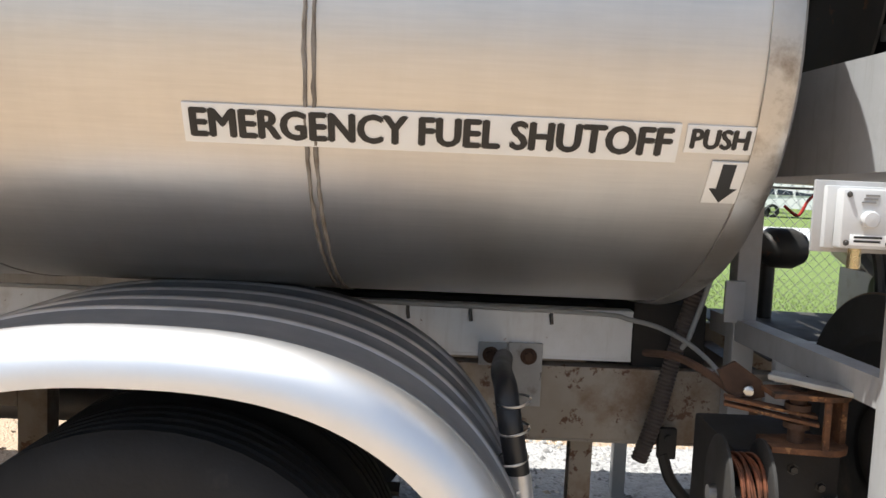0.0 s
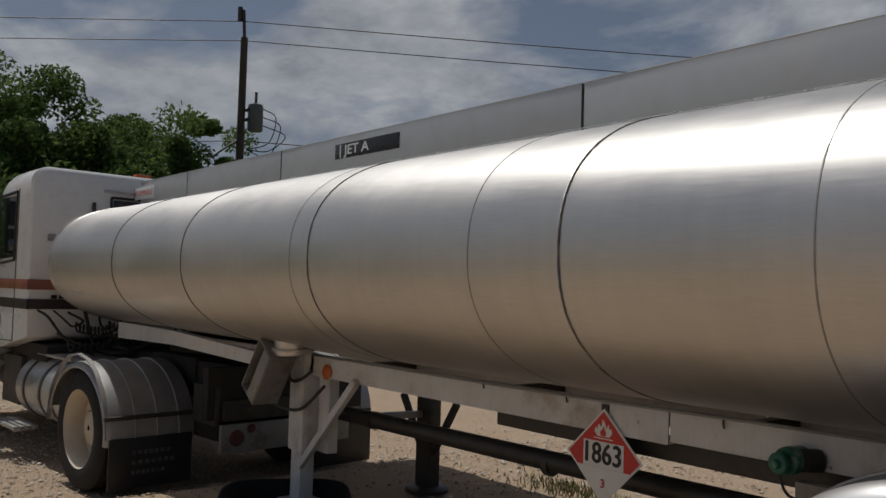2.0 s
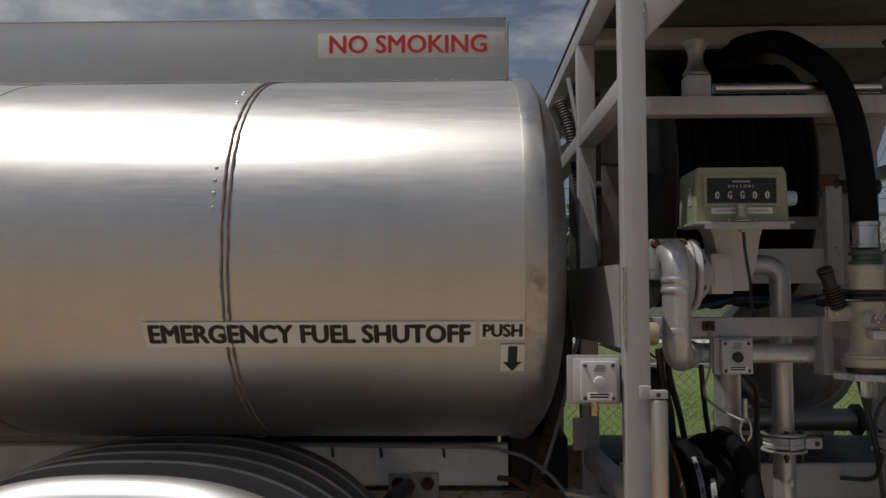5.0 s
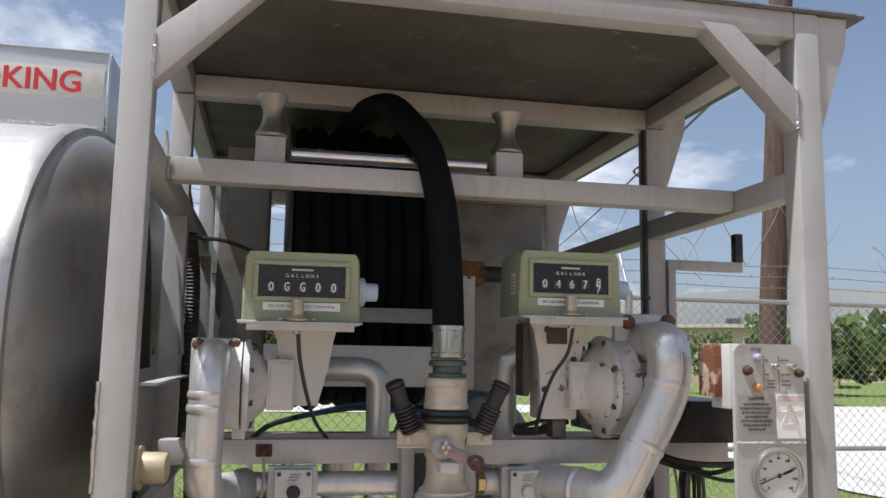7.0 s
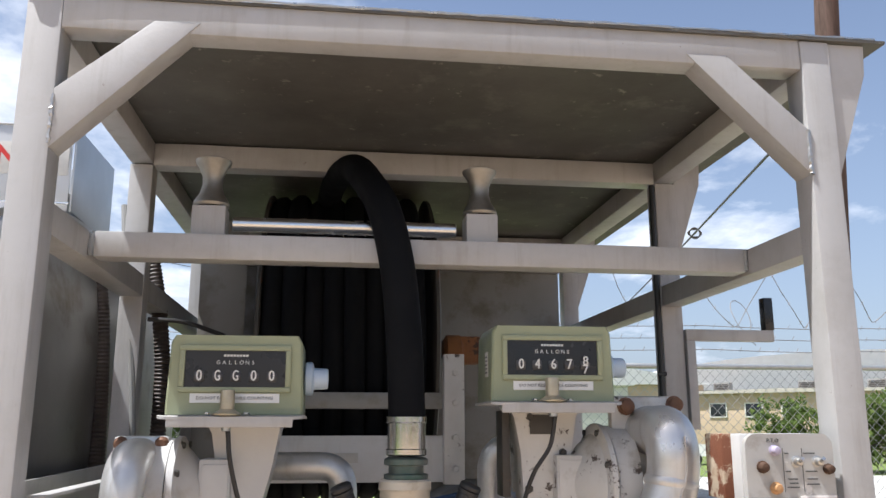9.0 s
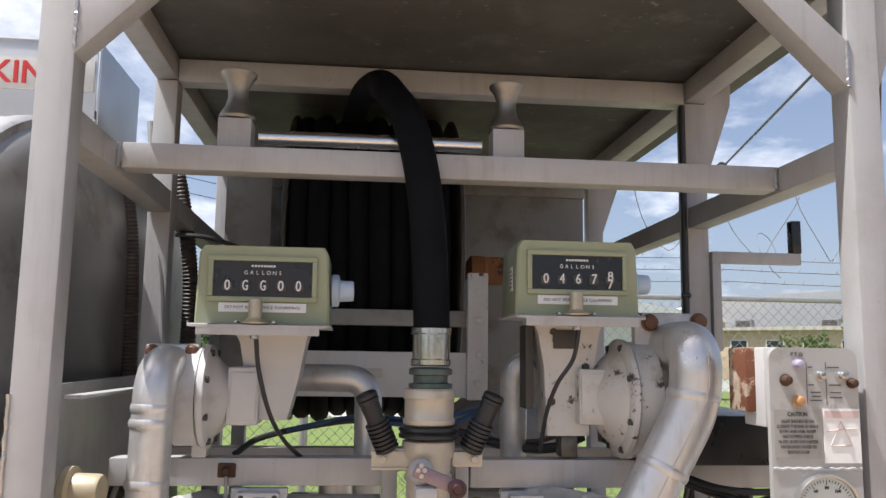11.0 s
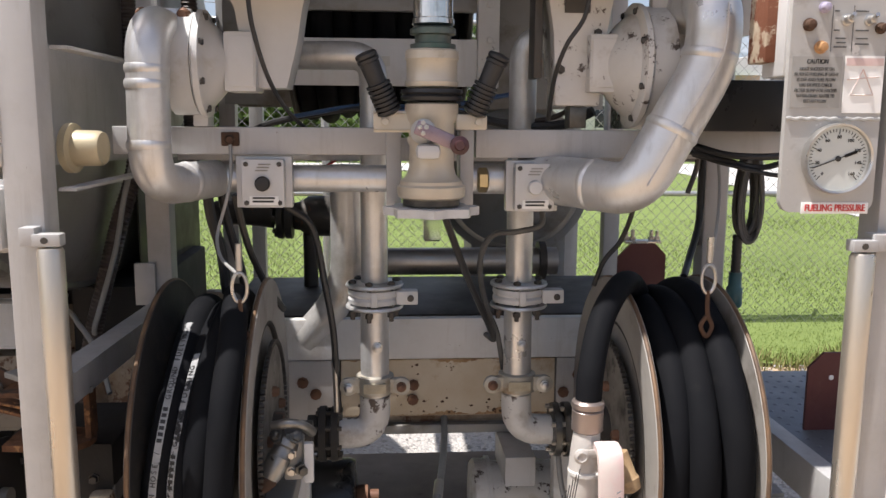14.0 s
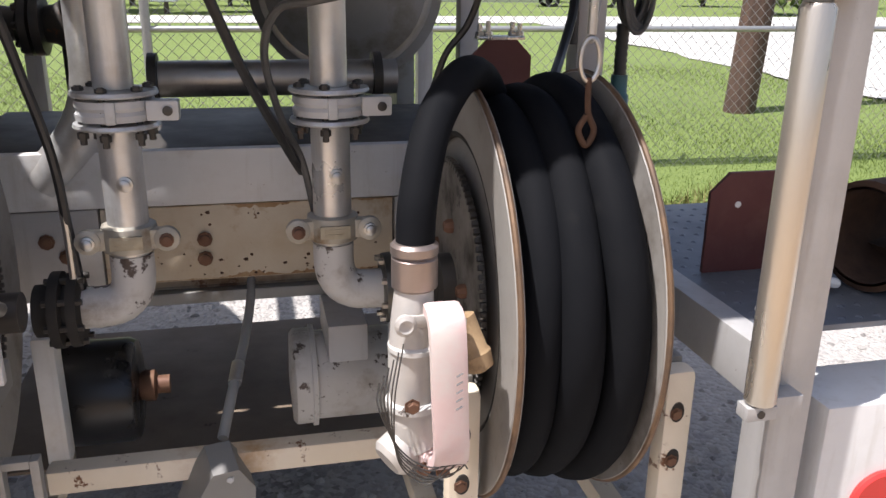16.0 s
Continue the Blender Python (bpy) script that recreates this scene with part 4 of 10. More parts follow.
box(bm, 0.148, 0.225, RAIL_Y - 0.012, RAIL_Y - 0.003, 0.942, 1.006, 0.002)
box(bm, 0.229, 0.322, RAIL_Y - 0.013, RAIL_Y - 0.003, 0.833, 1.008, 0.002)
parts("fender_bracket", bm, surf("scuffed_grey_bracket", (0.36, 0.35, 0.33), (0.26, 0.25, 0.235), rough=0.5, scale=9, spot=(0.07, 0.05, 0.04), spot_at=0.6, spot_scale=16, dirt=(0.14, 0.11, 0.085), dirt_at=0.55, dirt_scale=9), under, "scuffed grey bracket plate")
# black filler block added to close the see-through gap between tank and rail
bm = B()
box(bm, -0.35, 0.54, RAIL_Y + 0.25, 2.92, 1.030, 1.090, 0.004)
part("belly_saddle", bm, M_NEARBLACK, under)
for x in (0.181, 0.284):
    bm = B()
    lathe(bm, [(0.023, 0), (0.023, 0.003), (0.012, 0.004)], (x, RAIL_Y - 0.013, 0.972), (0, -1, 0), 16)
    hexbolt(bm, (x, RAIL_Y - 0.016, 0.972), (0, -1, 0), 0.015, 0.012)
    part("bolt", bm, M_RUST_DARK, under, "dark rusty bolt and washer")
# dark closing beam, hanger strap and leg behind the rail's end
bm = B()
box(bm, 0.575, 0.78, 2.16, 2.90, 0.80, 1.125, 0.01)
part("end_crossbeam", bm, M_NEARBLACK, under, "greasy black crossbeam under the tank end")
bm = B()
box(bm, 0.425, 0.490, 2.19, 2.25, 0.0, 0.732, 0.004)
part("rear_leg", bm, M_UNDER, under)
bm = B()
box(bm, 0.640, 0.690, 2.06, 2.085, 0.715, 0.80, 0.006)
lathe(bm, [(0.010, 0), (0.010, 0.008), (0.003, 0.009)], (0.665, 2.06, 0.775), (0, -1, 0), 10)
tube(bm, smooth_path([(0.655, 2.07, 0.73), (0.68, 2.07, 0.66), (0.73, 2.07, 0.60), (0.78, 2.08, 0.56)], 6), 0.016, 8)
part("hanger_strap", bm, M_NEARBLACK, under)
# reddish air and hydraulic tubes behind the long pipe
bm = B()
rod(bm, (-5.3, 2.42, 0.655), (-0.75, 2.42, 0.70), 0.055, 20)
part("long_pipe", bm, M_DARK, under, "long grey-brown hose carrier pipe")
for x in (-4.68, -3.0):
    bm = B()
    rod(bm, (x, 2.42, 0.659), (x + 0.04, 2.42, 0.66), 0.062, 20)
    part("pipe_collar", bm, M_DARK, under)

# lamp cap on the fender and green cap on the rail
bm = B()
lathe(bm, [(0.03, 0), (0.04, 0.004), (0.042, 0.03), (0.036, 0.05), (0.036, 0.12)], (-1.145, 1.36, 0.945), (0.15, 1, 0), 20)
solo("round_lamp_cap", bm, M_ALU, "round silver lamp housing at the fender front", "lamp")
gc = thing("green_fill_cap", (-1.43, 2.0, 1.0), "worn green cap on a white hose fitting at the rail", "cap")
bm = B()
lathe(bm, [(0.036, 0), (0.042, 0.006), (0.042, 0.03), (0.036, 0.036), (0.02, 0.038), (0.012, 0.052), (0.002, 0.053)], (-1.43, 1.99, 0.995), (-0.1, -1, 0), 10)
part("cap", bm, M_GREEN, gc)
bm = B()
lathe(bm, [(0.048, 0), (0.052, 0.01), (0.052, 0.05), (0.046, 0.06), (0.046, 0.12)], (-1.425, 2.0, 1.0), (0, 1, 0), 20)
part("collar", bm, M_GREEN, gc, "chipped green and white collar")
bm = B()
rod(bm, (-1.42, 2.05, 1.0), (-1.36, 2.13, 1.0), 0.044, 16)
part("fitting", bm, M_DARK, gc)
bm = B()
tube(bm, smooth_path([(-1.43, 1.96, 0.955), (-1.38, 1.97, 0.88), (-1.2, 2.02, 0.875), (-0.98, 2.06, 0.93)], 8), 0.006, 8)
part("chain", bm, M_DARK, gc, "hanging black tether")

# placard
pc = thing("hazard_placard", (-2.362, 2.115, 0.62), "red and white diamond flammable placard numbered 1863", "placard", local=True)
pc.matrix_basis = facing(-2.362, 2.106, 0.842)
bm = B()
box(bm, -0.157, 0.157, -0.157, 0.157, -0.004, 0.0, 0.012, pose(0, 0, 0, 0, 0, 45))
part("border", bm, M_WHITE, pc, "white placard border")


def flat(pts, z):
    bm = B()
    bm.faces.new([bm.verts.new((p[0], p[1], z)) for p in pts])
    return bm


D = 0.208
part("red_field", flat([(0, D), (-D, 0), (-0.155, -0.053), (0.155, -0.053), (D, 0)], 0.001), M_PLACARD, pc)
part("number_panel", flat([(-0.118, 0.068), (-0.118, -0.052), (0.118, -0.052), (0.118, 0.068)], 0.0018), M_WHITE, pc)
letters("1863", 0.135, pose(0, 0.008, 0.0028), M_INK, pc, 0.205, bold=0.0034)
letters("3", 0.055, pose(0, -0.125, 0.0028), M_RED, pc, bold=0.0012)
fl = [(-0.035, 0.092), (-0.052, 0.112), (-0.046, 0.135), (-0.036, 0.122), (-0.03, 0.148), (-0.012, 0.136), (-0.006, 0.172), (0.012, 0.148), (0.016, 0.13), (0.03, 0.152), (0.034, 0.126), (0.046, 0.134), (0.05, 0.112), (0.036, 0.092)]
part("flame", flat(fl, 0.002), M_WHITE, pc, "white flame symbol")
part("flame_core", flat([(-0.014, 0.094), (-0.02, 0.112), (-0.006, 0.124), (0.0, 0.142), (0.012, 0.12), (0.018, 0.108), (0.012, 0.094)], 0.003), M_PLACARD, pc)
part("flame_base", flat([(-0.055, 0.08), (0.055, 0.08), (0.055, 0.085), (-0.055, 0.085)], 0.002), M_WHITE, pc)
bm = B()
box(bm, -0.02, 0.02, 0.08, 0.24, -0.03, -0.005, 0.002)
part("bracket", bm, M_DARK, pc)

# fender and wheels
FX, FZ, FW, FH = -0.51, 0.40, 0.775, 0.76


def arch(a, h):
    """A point of the fender's arch: a flattened half oval, h metres outside it."""
    c, s_ = math.cos(a), math.sin(a)
    x = (FW + h) * math.copysign(abs(c) ** 0.8, c)
    z = (FH + h) * math.copysign(abs(s_) ** 0.8, s_)
    return FX - x, FZ + z


def fender(yo, yi, name_label):
    root = thing("trailer_fender", (FX, (yo + yi) / 2, 0.9), name_label, "fender")
    sg = 1 if yi > yo else -1
    prof = []
    for i in range(9):
        a = math.pi * 0.5 * i / 8
        prof.append((yo + sg * (0.085 - 0.085 * math.cos(a)), -0.085 + 0.085 * math.sin(a)))
    prof = [(yo + sg * 0.012, -0.10), (yo, -0.098)] + prof
    arcs = [math.radians(a) for a in np.linspace(0, 180, 72)]

    bm = B()
    sheet(bm, [[(arch(a, h)[0], y, arch(a, h)[1]) for y, h in prof] for a in arcs])
    part("rolled_edge", bm, M_ROLL, root, "bright rolled aluminium edge", 70)
    top = [(yo + sg * 0.085, 0.0)]
    w = abs(yi - yo)
    for k in range(1, 5):
        c = 0.085 + (w - 0.12) * k / 4.6
        top += [(yo + sg * (c - 0.016), 0.0), (yo + sg * (c - 0.006), 0.009), (yo + sg * (c + 0.006), 0.009), (yo + sg * (c + 0.016), 0.0)]
    top.append((yi, 0.0))
    bm = B()
    sheet(bm, [[(arch(a, h)[0], y, arch(a, h)[1]) for y, h in top] for a in arcs])
    part("ribbed_top", bm, M_CHARCOAL, root, "dull grey ribbed top", 70)
    for k in range(1, 5):
        c = yo + sg * (0.085 + (w - 0.12) * k / 4.6)
        bm = B()
        sheet(bm, [[(arch(a, h)[0], c + dy, arch(a, h)[1]) for dy, h in ((-0.011, 0.0035), (-0.0065, 0.0105), (0, 0.0125), (0.0065, 0.0105), (0.011, 0.0035))] for a in arcs])
        part("rib", bm, M_RIB, root, "worn bright rib", 70)
    # underside coloured near-black to carry the wheel arch's shade
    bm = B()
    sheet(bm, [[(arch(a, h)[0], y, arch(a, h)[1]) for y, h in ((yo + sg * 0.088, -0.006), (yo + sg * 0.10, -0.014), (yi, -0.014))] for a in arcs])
    part("underside", bm, M_NEARBLACK, root, "underside blackened for wheel-arch shade")
    return root


fender(1.30, 2.03, "aluminium half-round trailer fender with raised ribs")
fender(3.75, 3.02, "aluminium half-round trailer fender with raised ribs")


def tyre_mesh(name, at, ax, r, w, rim, material=M_TYRE, parent=None):
    """A tyre with tread grooves and rounded shoulders, axis through at along ax."""
    bm = B()
    p = [(rim, 0), (rim * 1.12, -0.004), (r * 0.86, -0.006), (r * 0.955, 0.012), (r * 0.99, 0.03)]
    n = 5
    for i in range(n):
        a = 0.03 + (w - 0.06) * i / n
        b = 0.03 + (w - 0.06) * (i + 1) / n
        p += [(r, a + 0.004), (r, b - 0.012), (r - 0.014, b - 0.010), (r - 0.014, b - 0.002)]
    p += [(r * 0.99, w - 0.03), (r * 0.955, w - 0.012), (r * 0.86, w + 0.006), (rim * 1.12, w + 0.004), (rim, w)]
    lathe_open(bm, p, at, ax, 48)
    return part(name, bm, material, parent, "", 30)


def lathe_open(bm, profile, at, axis, seg=24):
    ax = Vector(axis).normalized()
    ref = Vector((0, 0, 1)) if abs(ax.z) < 0.9 else Vector((1, 0, 0))
    u = (ref - ax * ref.dot(ax)).normalized()
    w = ax.cross(u)
    o = Vector(at)
    sheet(bm, [[o + ax * h + (u * math.cos(2 * math.pi * k / seg) + w * math.sin(2 * math.pi * k / seg)) * r for k in range(seg)] for r, h in profile], closed_v=True)
    return bm


for y0, sg in ((1.36, 1), (3.69, -1)):
    for k in (0, 0.31):
        ty = tyre_mesh("wheel", (FX, y0 + sg * k, 0.48), (0, sg, 0), 0.48, 0.26, 0.30, parent=under)
        bm = B()
        lathe_open(bm, [(0.30, 0.01), (0.285, 0.03), (0.27, 0.13), (0.16, 0.15), (0.11, 0.13), (0.10, 0.06), (0.02, 0.05)], (FX, y0 + sg * k, 0.48), (0, sg, 0), 32)
        part("rim", bm, M_DARK, ty)
bm = B()
rod(bm, (FX, 1.6, 0.48), (FX, 3.45, 0.48), 0.07, 16)
box(bm, FX - 0.25, FX + 0.25, 2.1, 2.2, 0.5, 0.9, 0.01)
box(bm, FX - 0.25, FX + 0.25, 2.85, 2.95, 0.5, 0.9, 0.01)
part("axle", bm, M_DARK, under)

for x0, x1, z0, z1 in ((-1.40, -1.06, 0.80, 0.93), (-1.06, -0.98, 0.62, 0.93), (-1.34, -1.20, 0.70, 0.80)):
    bm = B()
    box(bm, x0, x1, 2.02, 2.09, z0, z1, 0.006)
    part("spring_hanger", bm, M_UNDER, under, "rust-stained spring hanger")
bm = B()
for k in range(5):
    box(bm, -1.0 + 0.06 * k, -0.05 - 0.06 * k, 2.02, 2.09, 0.60 - 0.014 * k, 0.612 - 0.014 * k, 0.002)
parts("leaf_spring", bm, M_DARK, under)
# support tube behind the fender
ft = thing("fender_support", (0.2, 1.62, 0.7), "dark rubber-wrapped fender support with wire rings", "support")
bm = B()
tube(bm, smooth_path([(0.215, 2.10, 0.965), (0.19, 1.85, 0.99), (0.185, 1.66, 1.0), (0.19, 1.6, 0.95), (0.215, 1.6, 0.83)], 8), 0.026, 14)
part("sleeve", bm, M_RUBBER, ft, "black rubber sleeve")
bm = B()
rod(bm, (0.215, 1.6, 0.832), (0.235, 1.6, 0.70), 0.027, 14)
part("tube", bm, M_SILVER, ft)
bm = B()
for z in (0.985, 0.925, 0.86, 0.80):
    tube(bm, [(0.20 + 0.034 * math.cos(a), 1.605 + 0.034 * math.sin(a), z + 0.008 * math.sin(a + 1)) for a in np.linspace(0, 6.1, 20)], 0.003, 6)
parts("wire_ring", bm, M_STEEL, ft, "wire clamp rings")

# ---- pump module ----
PX0, PX1 = 0.814, 0.874   # rear-left posts, x
QX0, QX1 = 2.280, 2.342   # right posts, x
POST_Y = [1.27, 2.05, 3.05, 3.74]
module = thing("pump_module_frame", (1.58, 2.52, 0.5), "open grey painted square-tube frame with a sheet roof", "frame")
NEAR_R = (2.280, 1.268)   # near right post's corner


def beam(bm, a, b, w, h, bev=0.004):
    """A square tube between two points: w across, h high."""
    a, b = Vector(a), Vector(b)
    d = b - a
    L = d.length
    ex = d.normalized()
    ez = Vector((0, 0, 1)) if abs(ex.z) < 0.95 else Vector((0, -1, 0))
    ey = ez.cross(ex).normalized()
    ez = ex.cross(ey)
    m = Matrix((ex, ey, ez)).transposed().to_4x4()
    m.translation = a
    return box(bm, 0, L, -w / 2, w / 2, -h / 2, h / 2, bev, m)


for right in (0, 1):
    x0, x1 = (QX0, QX1) if right else (PX0, PX1)
    xm = (x0 + x1) / 2
    nx, ny = (NEAR_R[0] + 0.031, NEAR_R[1] + 0.031) if right else (xm, 1.301)
    for k, y in enumerate(POST_Y):
        bm = B()
        lo = 0.40 if k in (0, 3) else 0.735 if k == 1 and not right else 0.94
        if k == 0:
            box(bm, nx - 0.031, nx + 0.031, ny - 0.031, ny + 0.031, lo, 2.5645, 0.005)
        else:
            box(bm, x0, x1, y, y + 0.062, lo, 2.50, 0.005)
        part("post", bm, M_FRAME, module)
    bm = B()
    beam(bm, (nx, ny + 0.033, 2.167), (xm, 2.048, 2.167), 0.058, 0.058)
    part("side_bar", bm, M_FRAME, module)
    for y0, y1 in ((2.115, 3.048), (3.115, 3.738)):
        bm = B()
        box(bm, x0 + 0.002, x1 - 0.002, y0, y1, 2.138, 2.196, 0.004)
        part("side_bar", bm, M_FRAME, module)
    bm = B()
    beam(bm, (nx, ny + 0.0315, 2.533), (xm, 2.08, 2.533), 0.058, 0.060)
    part("roof_side_beam", bm, M_FRAME, module)
    bm = B()
    box(bm, x0, x1, 2.08, 3.80, 2.503, 2.563, 0.005)
    part("roof_side_beam", bm, M_FRAME, module)
bm = B()
beam(bm, (PX1, 1.299, 2.5375), (NEAR_R[0], 1.299, 2.5375), 0.056, 0.068)
part("roof_front_beam", bm, M_FRAME, module)
for y in (2.05, 3.05, 3.74):
    bm = B()
    box(bm, PX1, QX0, y, y + 0.06, 2.497, 2.56, 0.004)
    part("roof_cross_beam", bm, M_FRAME, module)
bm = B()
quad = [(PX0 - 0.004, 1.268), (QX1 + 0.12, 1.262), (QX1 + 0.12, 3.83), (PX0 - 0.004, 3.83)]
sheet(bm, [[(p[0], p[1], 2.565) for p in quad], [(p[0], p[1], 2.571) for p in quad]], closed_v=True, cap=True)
part("roof_sheet", bm, M_ROOF_UNDER, module, "dark mottled sheet-metal roof")
bm = B()
pts = [(PX0 + (QX1 + 0.1 - PX0) * i / 90, 1.266 + rb.uniform(-0.001, 0.001), 2.574 + rb.uniform(-0.001, 0.001)) for i in range(91)]
tube(bm, pts, [0.0035 * rb.uniform(0.6, 1.2) for _ in pts], 6)
part("roof_weld", bm, M_STEEL, module, "thin weld along the roof edge")


def diagonal(xp, z0, z1, xa, xb, zt, y):
    """A flat-ended brace: from a post's face at xp, between two heights, up to a roof beam."""
    bm = B()
    quad = [(xp, z1), (xp, z0), (xb, zt), (xa, zt)]
    sheet(bm, [[(q[0], y + d, q[1]) for q in quad] for d in (-0.029, 0.027)], closed_v=True, cap=True)
    bmesh.ops.bevel(bm, geom=list(bm.edges), offset=0.003, segments=2, affect="EDGES", profile=0.6)
    return part("brace", bm, M_FRAME, module)


diagonal(PX1, 2.276, 2.386, 1.035, 1.116, 2.525, 1.297)
diagonal(NEAR_R[0], 2.284, 2.378, 2.124, 2.04, 2.522, 1.297)
diagonal(PX1, 2.28, 2.38, 1.035, 1.116, 2.50, 3.77)
diagonal(QX0, 2.28, 2.38, 2.124, 2.04, 2.50, 3.77)
# triangular gutter gussets on the outer right side
for y, gx in ((1.275, QX1), (2.055, QX1), (3.055, QX1)):
    bm = B()
    sheet(bm, [[(gx, yy, 2.563), (gx, yy, 2.28), (gx + 0.075, yy, 2.50), (gx + 0.08, yy, 2.563)] for yy in (y, y + 0.006)], closed_v=True, cap=True)
    part("roof_gusset", bm, M_FRAME, module)
bm = B()
for x, y, z0, z1 in ((PX1, 1.269, 2.285, 2.375), (NEAR_R[0], 1.268, 2.285, 2.375), (PX0 - 0.001, 1.27, 1.50, 1.70)):
    pts = [(x + rb.uniform(-0.001, 0.001), y, z0 + (z1 - z0) * i / 24) for i in range(25)]
    tube(bm, pts, [0.004 * rb.uniform(0.7, 1.3) for _ in pts], 6)
parts("weld_bead", bm, M_STEEL, module, "bright weld beads")
bm = B()
box(bm, 0.884, 2.277, 1.548, 1.604, 2.143, 2.197, 0.004)
part("roller_crossbar", bm, M_FRAME, module)
for x, y in ((0.878, 1.55), (2.277, 1.55)):
    bm = B()
    pts = [(x, y - 0.003, 2.145 + 0.05 * i / 12) for i in range(13)]
    tube(bm, pts, 0.004, 6)
    part("bar_weld", bm, M_STEEL, module)
# meter beam
bm = B()
box(bm, 0.884, 1.438, 1.60, 1.655, 1.507, 1.562, 0.003)
part("meter_beam", bm, M_FRAME, module)
bm = B()
box(bm, 1.612, 2.277, 1.60, 1.655, 1.502, 1.56, 0.003)
part("meter_beam", bm, M_FRAME, module)
bm = B()
box(bm, 0.884, 2.277, 2.115, 2.165, 1.47, 1.53, 0.003)
part("rear_beam", bm, M_FRAME, module)
# low side rails sloping back to the chassis
for x0, x1 in ((PX0, PX1),):
    bm = B()
    sheet(bm, [[(x, 1.335, 1.072), (x, 1.335, 1.128), (x, 2.25, 1.10), (x, 2.25, 1.044)] for x in (x0 + 0.004, x1 - 0.004)], closed_v=True, cap=True)
    part("low_rail", bm, M_FRAME, module)
bm = B()
box(bm, 1.25, 1.845, 1.67, 1.71, 0.558, 0.60, 0.003)
part("sill_bar", bm, M_RUSTY_W, module)
# plate on the post outer side and its shelf
bm = B()
sheet(bm, [[(x, 1.336, 1.495), (x, 1.336, 1.708), (x, 2.046, 1.716), (x, 2.046, 1.478)] for x in (0.811, 0.8165)], closed_v=True, cap=True)
sheet(bm, [[(x, 2.046, 1.478), (x, 2.046, 1.716), (x, 2.45, 1.72), (x, 2.45, 1.463)] for x in (0.811, 0.8165)], closed_v=True, cap=True)
part("side_plate", bm, M_FRAME, module)
bm = B()
box(bm, 0.675, PX0 - 0.002, 1.335, 1.342, 1.35, 1.475, 0.002)
part("switch_plate", bm, M_FRAME, module)
bm = B()
box(bm, PX1 + 0.001, 0.905, 1.335, 2.045, 1.69, 1.696, 0.001)
box(bm, PX1 + 0.001, 0.905, 1.335, 2.045, 1.455, 1.461, 0.001)
parts("shelf_angle", bm, M_FRAME, module)
# bulkhead sheet in dark steel: the tank head's shading is put into its colour
bm = B()
box(bm, 0.735, 0.74, 2.25, 3.0, 0.95, 1.75, 0.001)
part("bulkhead_sheet", bm, M_DARK, module, "bulkhead sheet darkened for shade")
bm = B()
box(bm, 0.782, 0.834, 2.036, 2.049, 1.10, 1.21, 0.003)
part("foot_plate", bm, M_FRAME, module)

# conduit on the second right post and hook bracket behind it
bm = B()
tube(bm, [(2.268, 2.045, 1.25), (2.268, 2.045, 2.49)], 0.008, 10)
for z in (1.6, 1.95, 2.3):
    tube(bm, [(2.256, 2.04, z), (2.28, 2.04, z)], 0.006, 6)
solo("black_conduit", bm, M_RUBBER, "black conduit tied to a frame post", "conduit")
hk = thing("hose_hook", (2.48, 2.1, 2.0), "grey steel hook bracket with a black rubber tip", "bracket")
bm = B()
box(bm, 2.345, 2.605, 2.04, 2.065, 2.043, 2.075, 0.002)
box(bm, 2.345, 2.37, 2.04, 2.065, 1.80, 2.043, 0.002)
part("arm", bm, M_FRAME, hk)
bm = B()
box(bm, 2.58, 2.607, 2.038, 2.067, 2.075, 2.168, 0.003)
part("tip", bm, M_BLACK, hk)

# guide rollers on the crossbar
for x in (1.100, 1.688):
    gr = thing("guide_spool", (x, 1.60, 2.197), "polished flared guide spool on a square grey base", "roller", "guide spools")
    bm = B()
    box(bm, x - 0.035, x + 0.035, 1.585, 1.65, 2.197, 2.268, 0.003)
    part("base", bm, M_FRAME, gr)
    bm = B()
    lathe(bm, [(0.036, 0), (0.039, 0.006), (0.036, 0.014), (0.026, 0.03), (0.021, 0.05), (0.022, 0.068), (0.03, 0.088), (0.038, 0.098), (0.039, 0.104), (0.034, 0.107)], (x, 1.617, 2.270), (0, 0, 1), 28)
    part("spool", bm, M_SPOOL, gr)
bm = B()
rod(bm, (1.148, 1.608, 2.232), (1.632, 1.608, 2.232), 0.0165, 20, 0.002)
solo("stainless_roller", bm, M_ALU, "long stainless roller tube between the guide spools", "roller")

# hose reel in the upper bay
ur = thing("upper_hose_reel", (1.35, 2.5, 1.70), "large black hose reel wound full beneath the roof", "hose reel")
RC = (2.57, 2.06)
bm = B()
for i in range(8):
    bm = B()
    x = 1.20 + i * 0.056
    rr = 0.456 + 0.010 * math.sin(i * 2.1)
    tube(bm, [(x + 0.004 * math.sin(a * 2), RC[0] + rr * math.cos(a), RC[1] + rr * math.sin(a)) for a in np.linspace(0, 2 * math.pi, 48, endpoint=False)], 0.031, 10, closed=True)
    part("hose_coil", bm, M_HOSE, ur, "coil of black rubber hose")
for x in (1.155, 1.645):
    bm = B()
    lathe(bm, [(0.482, 0), (0.490, 0.004), (0.490, 0.012), (0.482, 0.016)], (x, RC[0], RC[1]), (1, 0, 0), 48)
    parts("flange", bm, M_DARK, ur)
bm = B()
rod(bm, (0.95, RC[0], RC[1]), (2.1, RC[0], RC[1]), 0.03, 14)
part("shaft", bm, M_DARK, ur)
bm = B()
rod(bm, (1.2, RC[0], RC[1]), (1.62, RC[0], RC[1]), 0.40, 40)
part("drum", bm, M_DARK, ur)
bm = B()
